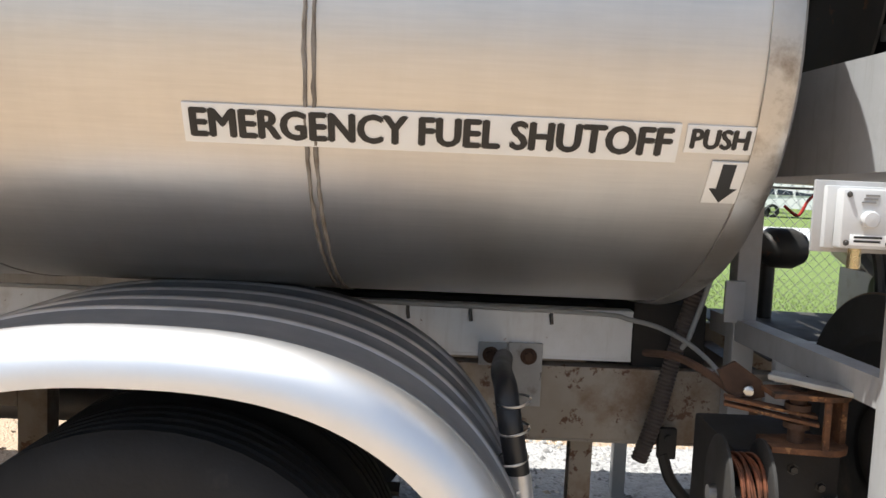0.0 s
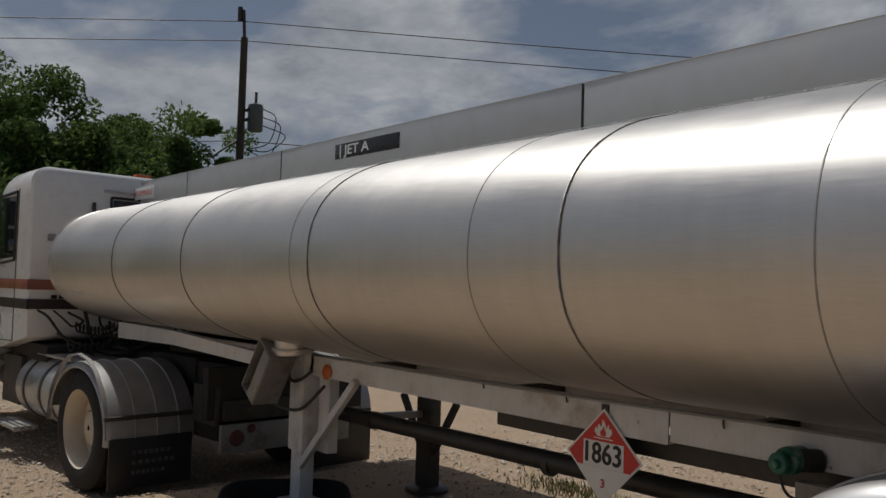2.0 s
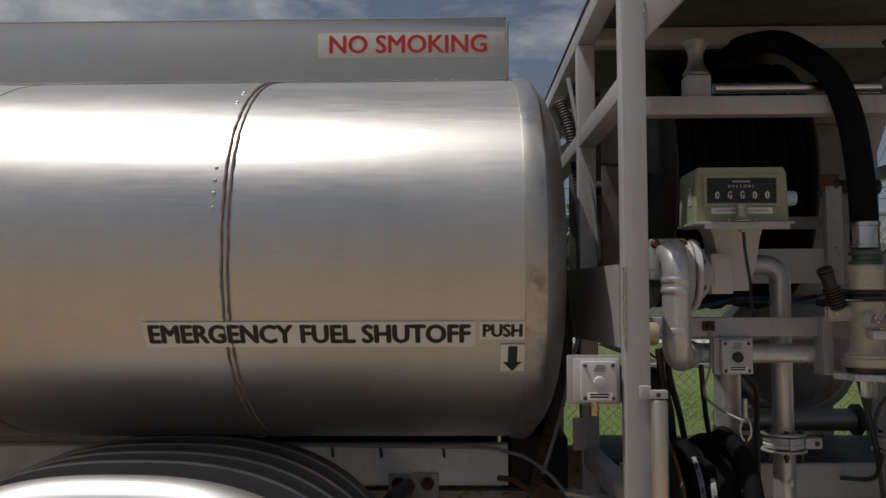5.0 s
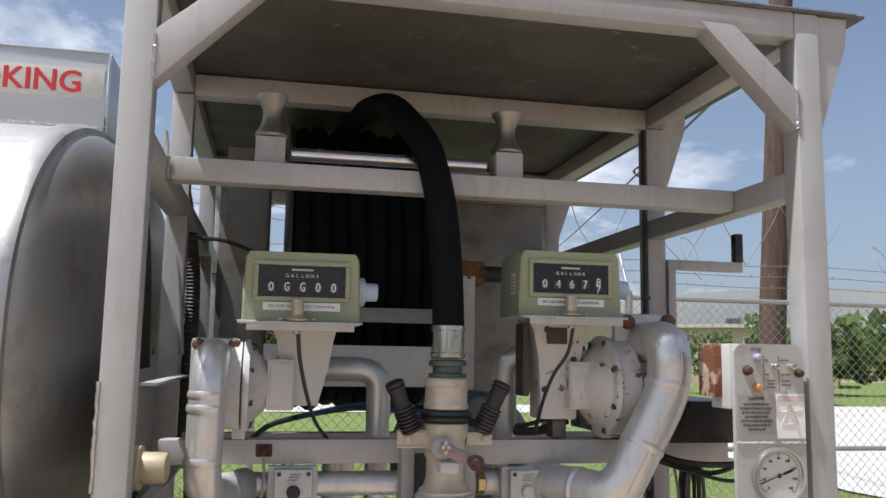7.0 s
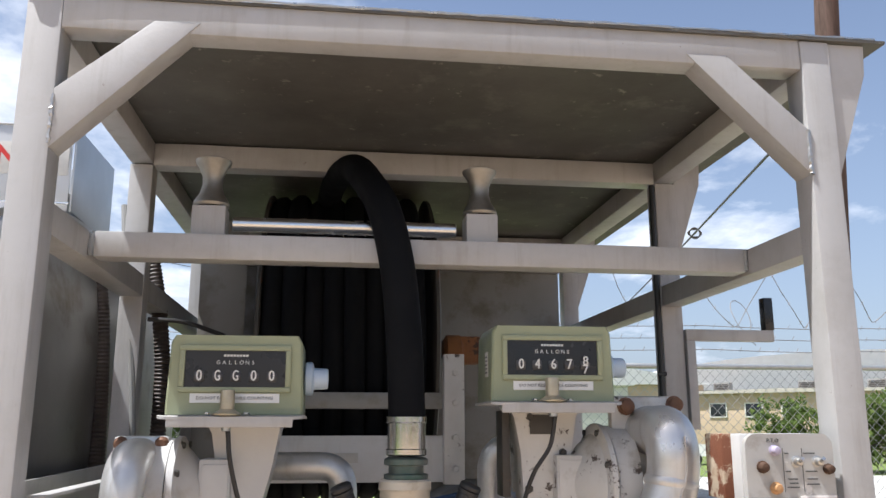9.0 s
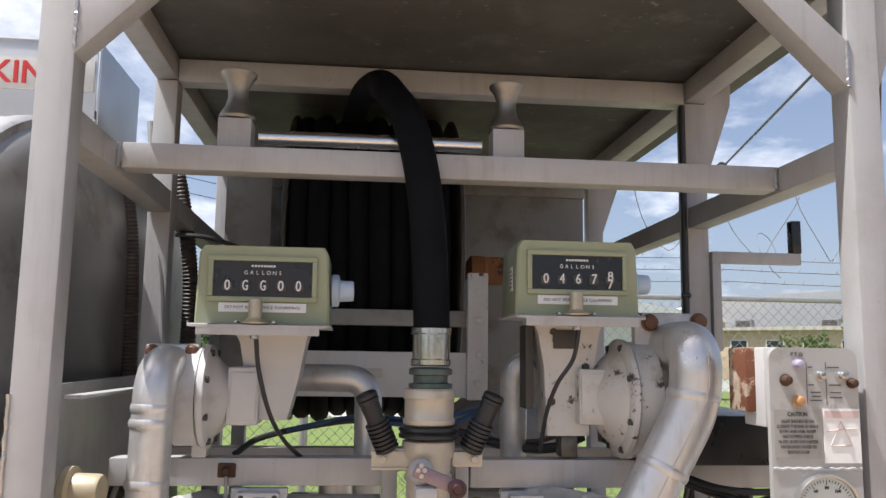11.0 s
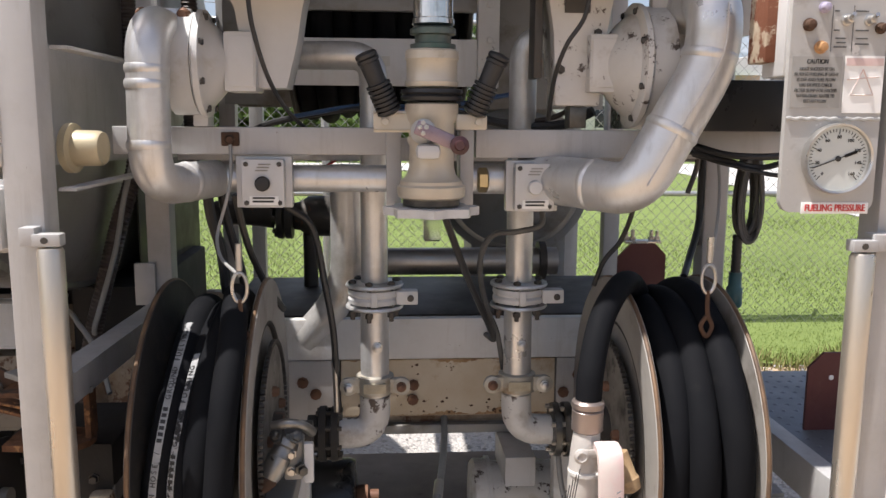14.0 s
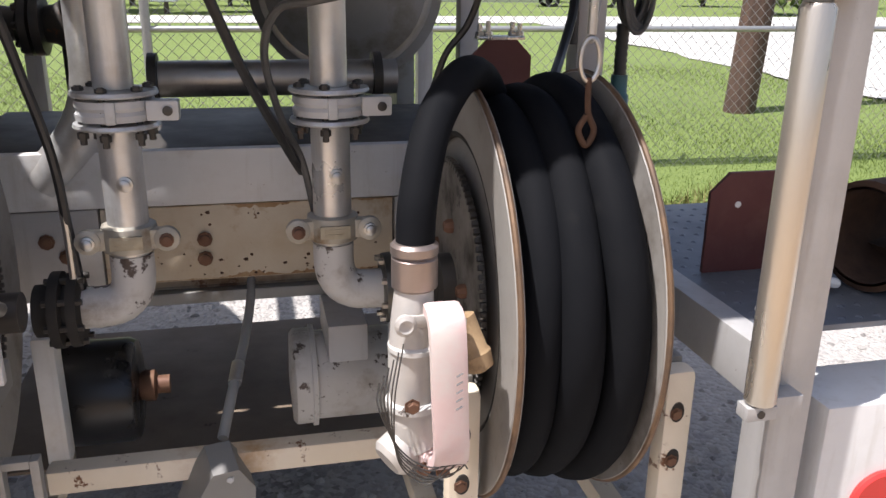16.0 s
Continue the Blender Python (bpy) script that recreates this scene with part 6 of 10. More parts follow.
# manifold
mf = thing("manifold_pipe", (1.4, 1.63, 1.4), "silver manifold pipe under the meter beam", "pipe")
bm = B()
rod(bm, (1.055, 1.645, 1.456), (1.46, 1.645, 1.456), 0.0285, 22)
part("pipe", bm, M_SILVER, mf)
bm = B()
rod(bm, (1.6, 1.645, 1.456), (1.76, 1.645, 1.456), 0.032, 22)
part("pipe", bm, M_SILVER, mf)
bm = B()
lathe(bm, [(0.02, 0), (0.026, 0.004), (0.026, 0.02), (0.02, 0.024)], (1.617, 1.62, 1.455), (1, 0, 0), 6)
part("union", bm, M_BRASS, mf, "brass hex union")
for x in (1.40, 1.74):
    vp = thing("riser_pipe", (x, 1.80, 0.8), "silver riser pipe with bolted clamp and elbow to the reel", "pipe", "riser pipes")
    bm = B()
    rod(bm, (x, 1.80, 1.205), (x, 1.80, 1.60), 0.031, 24)
    part("pipe", bm, M_SILVER, vp)
    bm = B()
    rod(bm, (x, 1.80, 0.93), (x, 1.80, 1.148), 0.0335, 24)
    part("pipe", bm, M_SILVER, vp)
    bm = B()
    for z in (1.143, 1.194):
        lathe(bm, [(0.05, 0), (0.066, 0.001), (0.068, 0.004), (0.066, 0.009), (0.05, 0.010)], (x, 1.80, z), (0, 0, 1), 32)
    parts("clamp_flange", bm, M_SILVER, vp)
    bm = B()
    lathe(bm, [(0.05, 0), (0.061, 0.002), (0.062, 0.012), (0.058, 0.018), (0.062, 0.024), (0.061, 0.034), (0.05, 0.036)], (x, 1.80, 1.1555), (0, 0, 1), 32)
    box(bm, x - 0.008, x + 0.008, 1.733, 1.75, 1.156, 1.191, 0.003)
    box(bm, x + 0.05, x + 0.10, 1.755, 1.79, 1.158, 1.19, 0.004)
    cl = part("clamp", bm, M_PALE, vp, "pale cast pipe clamp")
    bm = B()
    lathe(bm, [(0.006, 0), (0.008, 0.001), (0.008, 0.003), (0.003, 0.004)], (x + 0.083, 1.755, 1.174), (0, -1, 0), 10)
    part("clamp_bolt", bm, M_DARK, cl)
    for a in np.linspace(0.3, 0.3 + 2 * math.pi, 6, endpoint=False):
        bm = B()
        px, py = x + 0.053 * math.cos(a), 1.80 + 0.053 * math.sin(a)
        rod(bm, (px, py, 1.118), (px, py, 1.212), 0.0055, 6)
        lathe(bm, [(0.009, 0), (0.009, 0.01)], (px, py, 1.128), (0, 0, 1), 6)
        lathe(bm, [(0.009, 0), (0.009, 0.006)], (px, py, 1.204), (0, 0, 1), 6)
        part("stud", bm, M_DARK, vp)
    bm = B()
    lathe(bm, [(0.036, 0), (0.044, 0.003), (0.046, 0.012), (0.046, 0.036), (0.044, 0.045), (0.036, 0.048)], (x, 1.80, 0.935), (0, 0, 1), 26)
    for sx in (-1, 1):
        lathe(bm, [(0.016, 0), (0.021, 0.003), (0.021, 0.015), (0.016, 0.018)], (x + sx * 0.062, 1.785, 0.959), (0, -1, 0), 16)
        box(bm, min(x + sx * 0.03, x + sx * 0.066), max(x + sx * 0.03, x + sx * 0.066), 1.772, 1.795, 0.942, 0.976, 0.004)
    gv = part("grooved_coupling", bm, M_CAST, vp, "dusty tan cast grooved coupling")
    bm = B()
    box(bm, x - 0.026, x + 0.026, 1.7515, 1.756, 0.948, 0.971, 0.001)
    box(bm, x - 0.019, x + 0.019, 1.7505, 1.752, 0.960, 0.966, 0)
    box(bm, x - 0.019, x + 0.012, 1.7505, 1.752, 0.952, 0.957, 0)
    part("cast_tag", bm, M_TAN, gv)
    for sx in (-1, 1):
        bm = B()
        lathe(bm, [(0.012, 0), (0.012, 0.006), (0.009, 0.007), (0.009, 0.013), (0.006, 0.015)], (x + sx * 0.062, 1.768, 0.959), (0, -1, 0), 10)
        part("coupling_bolt", bm, M_BOLT if sx * (x - 1.5) < 0 else M_STEEL, gv)
    sg = -1 if x < 1.5 else 1
    bm = tube(B(), corner_path([(x, 1.80, 0.93), (x, 1.80, 0.835), (x + sg * 0.10, 1.80, 0.835)], 0.06, 8), 0.036, 24)
    part("elbow", bm, M_CHIPPED, vp, "paint-chipped elbow")
    bm = B()
    lathe(bm, [(0.038, 0), (0.064, 0.003), (0.066, 0.018), (0.050, 0.021), (0.050, 0.028), (0.066, 0.031), (0.066, 0.047), (0.045, 0.052), (0.045, 0.075)], (x + sg * 0.085, 1.80, 0.835), (sg, 0, 0), 26)
    swf = part("swivel_flange", bm, M_NEARBLACK if x < 1.5 else M_GREASE, vp, "greasy black swivel flange" if x < 1.5 else "greasy steel swivel flange")
    for k in range(8):
        a = 2 * math.pi * (k + 0.3) / 8
        bm = B()
        rod(bm, (x + sg * 0.078, 1.80 + 0.057 * math.cos(a), 0.835 + 0.057 * math.sin(a)), (x + sg * 0.140, 1.80 + 0.057 * math.cos(a), 0.835 + 0.057 * math.sin(a)), 0.006, 6)
        part("flange_bolt", bm, M_STEEL if x > 1.5 else M_DARK, swf)
    bm = B()
    lathe(bm, [(0.008, -0.01), (0.013, -0.008), (0.013, 0.004), (0.009, 0.005), (0.009, 0.012), (0.004, 0.014)], (x + 0.006, 1.768, 1.055), (0, -1, 0), 12)
    part("plug", bm, M_STEEL, vp, "hex plug")
    # upper bend towards the meter
    bm = tube(B(), corner_path([(x, 1.80, 1.60), (x, 1.80, 1.72 if x < 1.5 else 1.76), ((x - 0.26) if x < 1.5 else x + 0.12, 1.83 if x < 1.5 else 1.76, 1.72 if x < 1.5 else 1.765)], 0.055, 8), 0.0315, 22)
    part("upper_bend", bm, M_SILVER, vp)
for x, y, r, z0, z1 in ((1.325, 2.10, 0.045, 0.95, 1.46),):
    bm = B()
    tube(bm, corner_path([(x, y, z1), (x, y, 1.12), (x - 0.12, y + 0.02, 0.98)], 0.1), r, 22)
    solo("bypass_pipe", bm, M_SILVER, "wide silver bypass pipe behind the risers", "pipe")
# header and filter vessel behind
hd = thing("suction_header", (1.7, 2.75, 1.0), "grey suction header pipe across the module", "pipe")
bm = B()
rod(bm, (1.40, 2.42, 1.146), (1.96, 2.42, 1.146), 0.042, 24)
part("pipe", bm, M_FLANGE, hd)
bm = B()
for x in (1.385, 1.90):
    lathe(bm, [(0.04, 0), (0.060, 0.002), (0.060, 0.022), (0.04, 0.024)], (x, 2.42, 1.146), (1, 0, 0), 24)
parts("flange", bm, M_DARK, hd)
fv = thing("filter_vessel", (1.95, 3.3, 0.9), "large dull grey round-ended filter vessel", "filter vessel")
bm = B()
lathe(bm, [(0.02, 0), (0.15, 0.01), (0.245, 0.04), (0.27, 0.09), (0.27, 0.60), (0.24, 0.64)], (1.90, 2.95, 1.355), (0.15, 1, 0), 40)
part("shell", bm, M_SHEET, fv)
bm = B()
lathe(bm, [(0.275, 0), (0.30, 0.004), (0.30, 0.03), (0.275, 0.034)], (1.915, 3.05, 1.355), (0.15, 1, 0), 40)
part("closure_ring", bm, M_SHEET, fv)
bm = B()
tube(bm, [(1.86 + 0.03 * math.cos(a), 2.94, 1.47 + 0.03 * math.sin(a)) for a in np.linspace(0.3, 5.9, 14)], 0.006, 8)
part("lifting_ring", bm, M_SHEET, fv)
bm = B()
for x in (1.80, 2.12):
    box(bm, x - 0.03, x + 0.03, 3.15, 3.45, 0.60, 1.13, 0.003)
parts("saddle", bm, M_SHEET, fv)
bv = thing("pump_assembly", (1.2, 2.75, 0.95), "dark greasy pump with bolted flanges behind the risers", "pump")
bm = B()
tube(bm, smooth_path([(0.85, 2.75, 1.26), (0.95, 2.75, 1.26), (1.05, 2.74, 1.25)], 6), 0.042, 18)
lathe(bm, [(0.045, 0), (0.078, 0.003), (0.078, 0.022), (0.045, 0.025)], (1.06, 2.74, 1.25), (1, 0, 0), 22)
part("elbow", bm, M_DARK, bv)
bm = B()
lathe(bm, [(0.045, 0), (0.078, 0.002), (0.078, 0.024), (0.045, 0.028), (0.05, 0.05), (0.07, 0.08), (0.07, 0.16), (0.05, 0.20)], (1.088, 2.74, 1.25), (1, 0, 0), 24)
part("casing", bm, M_DARK, bv)
bm = B()
for a in np.linspace(0, 2 * math.pi, 8, endpoint=False):
    hexbolt(bm, (1.060, 2.74 + 0.063 * math.cos(a), 1.25 + 0.063 * math.sin(a)), (-1, 0, 0), 0.009, 0.012)
parts("bolt", bm, M_DARK, bv)
bm = B()
rod(bm, (1.17, 2.74, 0.96), (1.17, 2.74, 1.2), 0.025, 12)
part("pedestal", bm, M_DARK, bv)
# chassis face plate in the module
cf = thing("chassis_face", (1.58, 2.1, 0.75), "grey and rust-stained white chassis channel across the module", "chassis")
bm = B()
box(bm, 0.95, 2.25, 2.085, 2.115, 0.932, 1.045, 0.003)
part("upper_channel", bm, M_FRAME_W, cf)
bm = B()
box(bm, 0.93, 1.30, 2.09, 2.115, 0.74, 0.929, 0.003)
part("side_cheek", bm, M_FRAME, cf)
bm = B()
box(bm, 1.90, 2.25, 2.09, 2.115, 0.74, 0.929, 0.003)
part("side_cheek", bm, M_FRAME, cf)
bm = B()
box(bm, 1.303, 1.897, 2.096, 2.115, 0.765, 0.928, 0.004)
part("rusted_web", bm, surf("yellowed_rusty_paint", (0.58, 0.52, 0.41), (0.48, 0.39, 0.27), rough=0.6, scale=7, spot=(0.15, 0.07, 0.03), spot_at=0.655, spot_scale=34, dirt=(0.34, 0.215, 0.105), dirt_at=0.56, dirt_scale=9, bump=0.25), cf, "yellowed rust-stained white web")
web = cf.children[-1]
rw = random.Random(21)


def stain(x0, x1, z_edge, depth, up):
    """A ragged run of rust that starts at an edge of the web."""
    bm = B()
    n_ = int((x1 - x0) / 0.004)
    top_, low_ = [], []
    d = 0.3
    for i in range(n_ + 1):
        d = min(1.0, max(0.06, d + rw.uniform(-0.28, 0.28)))
        fade = abs(math.sin(math.pi * i / n_)) ** 0.5
        x = x0 + (x1 - x0) * i / n_
        top_.append((x, 2.0953, z_edge))
        low_.append((x, 2.0953, z_edge + up * max(0.001, 0.5 * depth * d * fade)))
    sheet(bm, [top_, low_])
    return part("rust_stain", bm, M_STAIN, web, "brown rust stain")


for x0, x1, dp in ((1.31, 1.40, 0.022), (1.43, 1.52, 0.010), (1.545, 1.70, 0.030), (1.72, 1.88, 0.014)):
    stain(x0, x1, 0.9275, dp, -1)
for x0, x1, dp in ((1.31, 1.50, 0.012), (1.51, 1.66, 0.030), (1.66, 1.79, 0.042), (1.78, 1.89, 0.020)):
    stain(x0, x1, 0.7675, dp, 1)
bm = B()
for k in range(46):
    x, z = rw.uniform(1.32, 1.88), (0.775 + 0.05 * rw.random() ** 2) if k % 3 else rw.uniform(0.78, 0.92)
    q = rw.uniform(0.0015, 0.005)
    bm.faces.new([bm.verts.new((x + q * math.cos(a) * rw.uniform(0.6, 1.5), 2.0952, z + q * math.sin(a) * rw.uniform(0.5, 1.1))) for a in np.linspace(0, 5.2, 6)])
parts("rust_speck", bm, M_RUST_DARK, web, "scattered rust specks")
for x, z in ((1.502, 0.857), (1.50, 0.815), (1.20, 0.868), (1.235, 0.835), (1.85, 0.865), (1.92, 0.83), (1.96, 0.88)):
    bm = B()
    lathe(bm, [(0.016, 0), (0.016, 0.005), (0.012, 0.006), (0.012, 0.013), (0.008, 0.015)], (x, 2.09, z), (0, -1, 0), 8)
    parts("bolt", bm, M_BOLT, cf, "rusty bolt")
# deck sheet coloured dark to stand for the shadow gap behind the channel
bm = B()
box(bm, 0.95, 2.25, 2.30, 2.9, 1.0, 1.006, 0.001)
part("deck_sheet", bm, surf("shadow_gap_deck_sheet", (0.075, 0.066, 0.055), (0.045, 0.040, 0.034), rough=0.6, metal=0.2, scale=4, dirt=(0.12, 0.10, 0.08), dirt_at=0.55, dirt_scale=6), cf)
bm = B()
box(bm, 0.95, 2.25, 2.13, 2.29, 0.98, 0.986, 0.001)
part("gutter_sheet", bm, M_DARK, cf)
bm = B()
box(bm, 1.30, 1.90, 2.09, 2.12, 0.715, 0.74, 0.003)
part("lower_crossbar", bm, M_SHEET, cf)


# bell boxes on the manifold and by the post
def button_box(x0, x1, z0, z1, y, button, dark_button):
    bb = thing("push_button_box", ((x0 + x1) / 2, y, z0), "small grey cast push-button box with corner screws", "switch box", "switch boxes")
    bm = B()
    box(bm, x0 - 0.014, x1 + 0.012, y + 0.022, y + 0.045, z0 - 0.002, z1 + 0.004, 0.002)
    part("mount_plate", bm, M_PALE, bb)
    bm = B()
    box(bm, x0, x1, y - 0.008, y + 0.022, z0, z1, 0.006)
    part("box", bm, M_PALE, bb)
    cx = (x0 + x1) / 2
    zc = z0 + (z1 - z0) * 0.5
    bm = B()
    lathe(bm, [(0.014, 0), (0.015, 0.003), (0.015, 0.01), (0.0125, 0.013), (0.003, 0.014)], (cx, y - 0.008, zc), (0, -1, 0), 20)
    part("button", bm, M_INK if dark_button else button, bb)
    for sx, sz in ((x0 + 0.01, z0 + 0.01), (x1 - 0.01, z0 + 0.01), (x0 + 0.01, z1 - 0.01), (x1 - 0.01, z1 - 0.01)):
        bm = B()
        hexbolt(bm, (sx, y - 0.008, sz), (0, -1, 0), 0.004, 0.004)
        parts("screw", bm, M_DARK, bb)
    bm = B()
    box(bm, x0 + 0.016, x1 - 0.012, y - 0.0095, y - 0.008, z0 + 0.006, z0 + 0.024, 0.0002)
    tag = part("tag", bm, M_WHITE, bb, "white engraved tag")
    part("tag_bars", bars(B(), x0 + 0.022, x1 - 0.018, z0 + 0.008, z0 + 0.022, y - 0.0096, 2, ragged=0.15), M_INK, tag)
    bm = B()
    for k in range(3):
        box(bm, cx - 0.014 + 0.003 * k, cx + 0.010 + 0.003 * k, y - 0.0095, y - 0.008, z1 - 0.024 + 0.006 * k, z1 - 0.021 + 0.006 * k, 0)
    part("cast_mark", bm, M_SHEET, bb)
    return bb


button_box(1.141, 1.226, 1.403, 1.500, 1.566, M_INK, True)
button_box(1.688, 1.770, 1.395, 1.493, 1.568, M_PALE, False)
button_box(0.705, 0.795, 1.36, 1.462, 1.30, M_PALE, False)
bm = B()
rod(bm, (0.74, 1.31, 1.325), (0.74, 1.31, 1.36), 0.011, 12)
solo("cable_gland", bm, M_BRASS, "brass cable gland under the shutoff box", "gland")

# brass sleeve on the post
bm = B()
lathe(bm, [(0.04, 0), (0.044, 0.003), (0.044, 0.015), (0.032, 0.018), (0.031, 0.06), (0.028, 0.066), (0.004, 0.067)], (0.862, 1.42, 1.525), (1, -0.1, 0), 24)
solo("round_plug", bm, surf("dull_yellow_plug", (0.50, 0.43, 0.29), (0.42, 0.36, 0.24), rough=0.5, metal=0.3, scale=14), "dull yellow round plug on the frame", "plug")

# champagne tubes on the front posts
for x, y, zb, zt, xb in ((0.889, 1.249, 0.872, 1.372, -1), (2.243, 1.245, 0.852, 1.358, 1)):
    ct = thing("fence_tube", (x, y, zb), "satin champagne metal tube clamped to the post", "tube", "post tubes")
    bm = B()
    lathe(bm, [(0.010, 0), (0.0195, 0.001), (0.021, 0.004), (0.021, zt - zb - 0.006), (0.018, zt - zb), (0.003, zt - zb)], (x, y, zb), (0, 0, 1), 24)
    part("tube", bm, M_TUBE, ct)
    for z in (zb - 0.022, zt + 0.003):
        bm = B()
        box(bm, x - 0.024, x + 0.02, y - 0.012, y + 0.014, z, z + 0.02, 0.002)
        bx = (x - 0.045, x - 0.02) if xb < 0 else (x + 0.015, x + 0.06)
        box(bm, bx[0], bx[1], y - 0.008, y + 0.026, z, z + 0.03, 0.002)
        cb = part("clamp_block", bm, M_FRAME, ct)
        bm = B()
        lathe(bm, [(0.0055, 0), (0.0055, 0.002), (0.002, 0.002)], (x - 0.004, y - 0.012, z + 0.010), (0, -1, 0), 12)
        part("bolt_hole", bm, M_DARK, cb)


M_CAUTION = surf("worn_caution_plate", (0.37, 0.365, 0.345), (0.31, 0.305, 0.285), rough=0.5, metal=0.2, scale=16)
# gauge panel on the right post
gp = thing("gauge_panel", (2.19, 1.26, 1.42), "rounded grey control panel with switches and a round gauge", "control panel")
bm = B()
outline = []
for cx_, cz_, a0 in ((2.257, 1.778, 0), (2.136, 1.778, 90), (2.136, 1.454, 180), (2.257, 1.454, 270)):
    outline += [(cx_ + 0.022 * math.cos(radians(a0 + 15 * k)), cz_ + 0.022 * math.sin(radians(a0 + 15 * k))) for k in range(7)]
sheet(bm, [[(p[0], y, p[1]) for p in outline] for y in (1.268, 1.28)], closed_v=True, cap=True)
part("plate", bm, M_PANEL, gp)
bm = B()
pts = [(2.115 + 0.163 * k / 30, 1.2675, 1.590 + 0.0012 * math.sin(k * 1.7)) for k in range(31)]
tube(bm, pts, 0.003, 6)
part("fold_bead", bm, M_PANEL, gp)
bm = B()
box(bm, 2.11, 2.27, 1.28, 1.36, 1.66, 1.80, 0.004)
part("back_box", bm, M_PALE, gp)
bm = B()
lathe_open(bm, [(0.056, 0), (0.059, 0.003), (0.060, 0.014), (0.058, 0.020), (0.055, 0.018), (0.054, 0.012)], (2.204, 1.268, 1.524), (0, -1, 0), 44)
part("gauge_bezel", bm, M_STEEL, gp, "chrome gauge bezel")
bm = B()
lathe(bm, [(0.0555, 0), (0.0555, 0.002), (0.001, 0.002)], (2.204, 1.258, 1.524), (0, -1, 0), 44)
dl = part("dial", bm, M_GAUGE, gp, "white gauge dial")
bm = B()
for k in range(41):
    a = math.radians(225 - 270 * k / 40)
    L = 0.009 if k % 5 == 0 else 0.005
    c, s_ = math.cos(a), math.sin(a)
    box(bm, -L / 2, L / 2, -0.0003, 0.0003, -0.0006, 0.0006, 0, Matrix.Translation((2.204 + c * (0.050 - L / 2), 1.2557, 1.524 + s_ * (0.050 - L / 2))) @ Euler((0, -a, 0)).to_matrix().to_4x4())
part("tick_marks", bm, M_INK, dl)
for k, tx in enumerate(("0", "20", "40", "60", "80", "100", "120", "140", "160")):
    a = math.radians(225 - 270 * k / 8)
    letters(tx, 0.008, facing(2.204 + 0.036 * math.cos(a), 1.2555, 1.524 + 0.036 * math.sin(a)), M_INK, dl, name="numeral")
bm = B()
box(bm, -0.046, 0.034, -0.0005, 0.0005, -0.0009, 0.0009, 0, Matrix.Translation((2.204, 1.2545, 1.524)) @ Euler((0, math.radians(-20), 0)).to_matrix().to_4x4())
box(bm, 0.012, 0.034, -0.0005, 0.0005, -0.0026, 0.0026, 0, Matrix.Translation((2.204, 1.2545, 1.524)) @ Euler((0, math.radians(-20), 0)).to_matrix().to_4x4())
lathe(bm, [(0.005, 0), (0.005, 0.001), (0.001, 0.002)], (2.204, 1.2545, 1.524), (0, -1, 0), 12)
part("needle", bm, M_INK, dl, "black needle")
bm = B()
box(bm, 2.152, 2.270, 1.2655, 1.2678, 1.430, 1.449, 0.0003)
fp = part("pressure_label", bm, M_WHITE, gp, "white label lettered in red")
letters("FUELING PRESSURE", 0.0165, facing(2.211, 1.2650, 1.4395), M_RED, fp, 0.106, bold=0.0003)
bm = B()
box(bm, 2.119, 2.205, 1.2665, 1.2678, 1.608, 1.692, 0)
cnl = part("caution_plate", bm, M_CAUTION, gp, "weathered caution plate")
letters("CAUTION", 0.011, facing(2.162, 1.2660, 1.6835), M_INK, cnl, 0.036)
for k, line in enumerate(("LIGHT SHOULD BE ON", "DURING FUELING IF LIGHT", "IS OFF AND FUEL FLOW", "HAS STOPPED CHECK", "FILTER SUMP FOR EXCESS", "WATER-DRAIN WATER TO", "RESTART FLOW")):
    letters(line, 0.0082, facing(2.162, 1.2660, 1.6715 - 0.0088 * k), M_DIMINK, cnl, 0.0033 * len(line))
bm = B()
box(bm, 2.210, 2.278, 1.2665, 1.2678, 1.600, 1.694, 0)
ws = part("warning_sticker", bm, M_WHITE, gp, "faded white and red sticker")
bm = B()
box(bm, 2.212, 2.276, 1.2655, 1.2664, 1.678, 1.690, 0)
part("sticker_head", bm, M_PINK, ws)
bm = B()
for p, q in (((2.222, 1.63), (2.242, 1.672)), ((2.242, 1.672), (2.262, 1.63)), ((2.222, 1.63), (2.262, 1.63)), ((2.215, 1.655), (2.27, 1.66))):
    tube(bm, [(p[0], 1.266, p[1]), (q[0], 1.266, q[1])], 0.001, 5)
part("sticker_lines", bm, M_PINK, ws)
for x, z, mat, r in ((2.167, 1.771, M_MAUVE, 0.0075), (2.207, 1.752, M_STEEL, 0.0075), (2.246, 1.752, M_STEEL, 0.0075), (2.266, 1.739, M_RUST_DARK, 0.0075), (2.143, 1.743, M_RUST_DARK, 0.0085), (2.165, 1.707, M_AMBERKNOB, 0.0085)):
    bm = B()
    lathe(bm, [(r * 1.25, 0), (r * 1.3, 0.003), (r, 0.004), (r, 0.012), (r * 0.8, 0.015), (r * 0.2, 0.016)], (x, 1.268, z), (0, -1, 0), 16)
    sw = part("switch", bm, mat, gp)
    if mat is M_STEEL:
        bm = B()
        rod(bm, (x, 1.256, z), (x - 0.004, 1.238, z + 0.006), 0.0035, 8)
        part("toggle", bm, M_STEEL, sw)
bm = B()
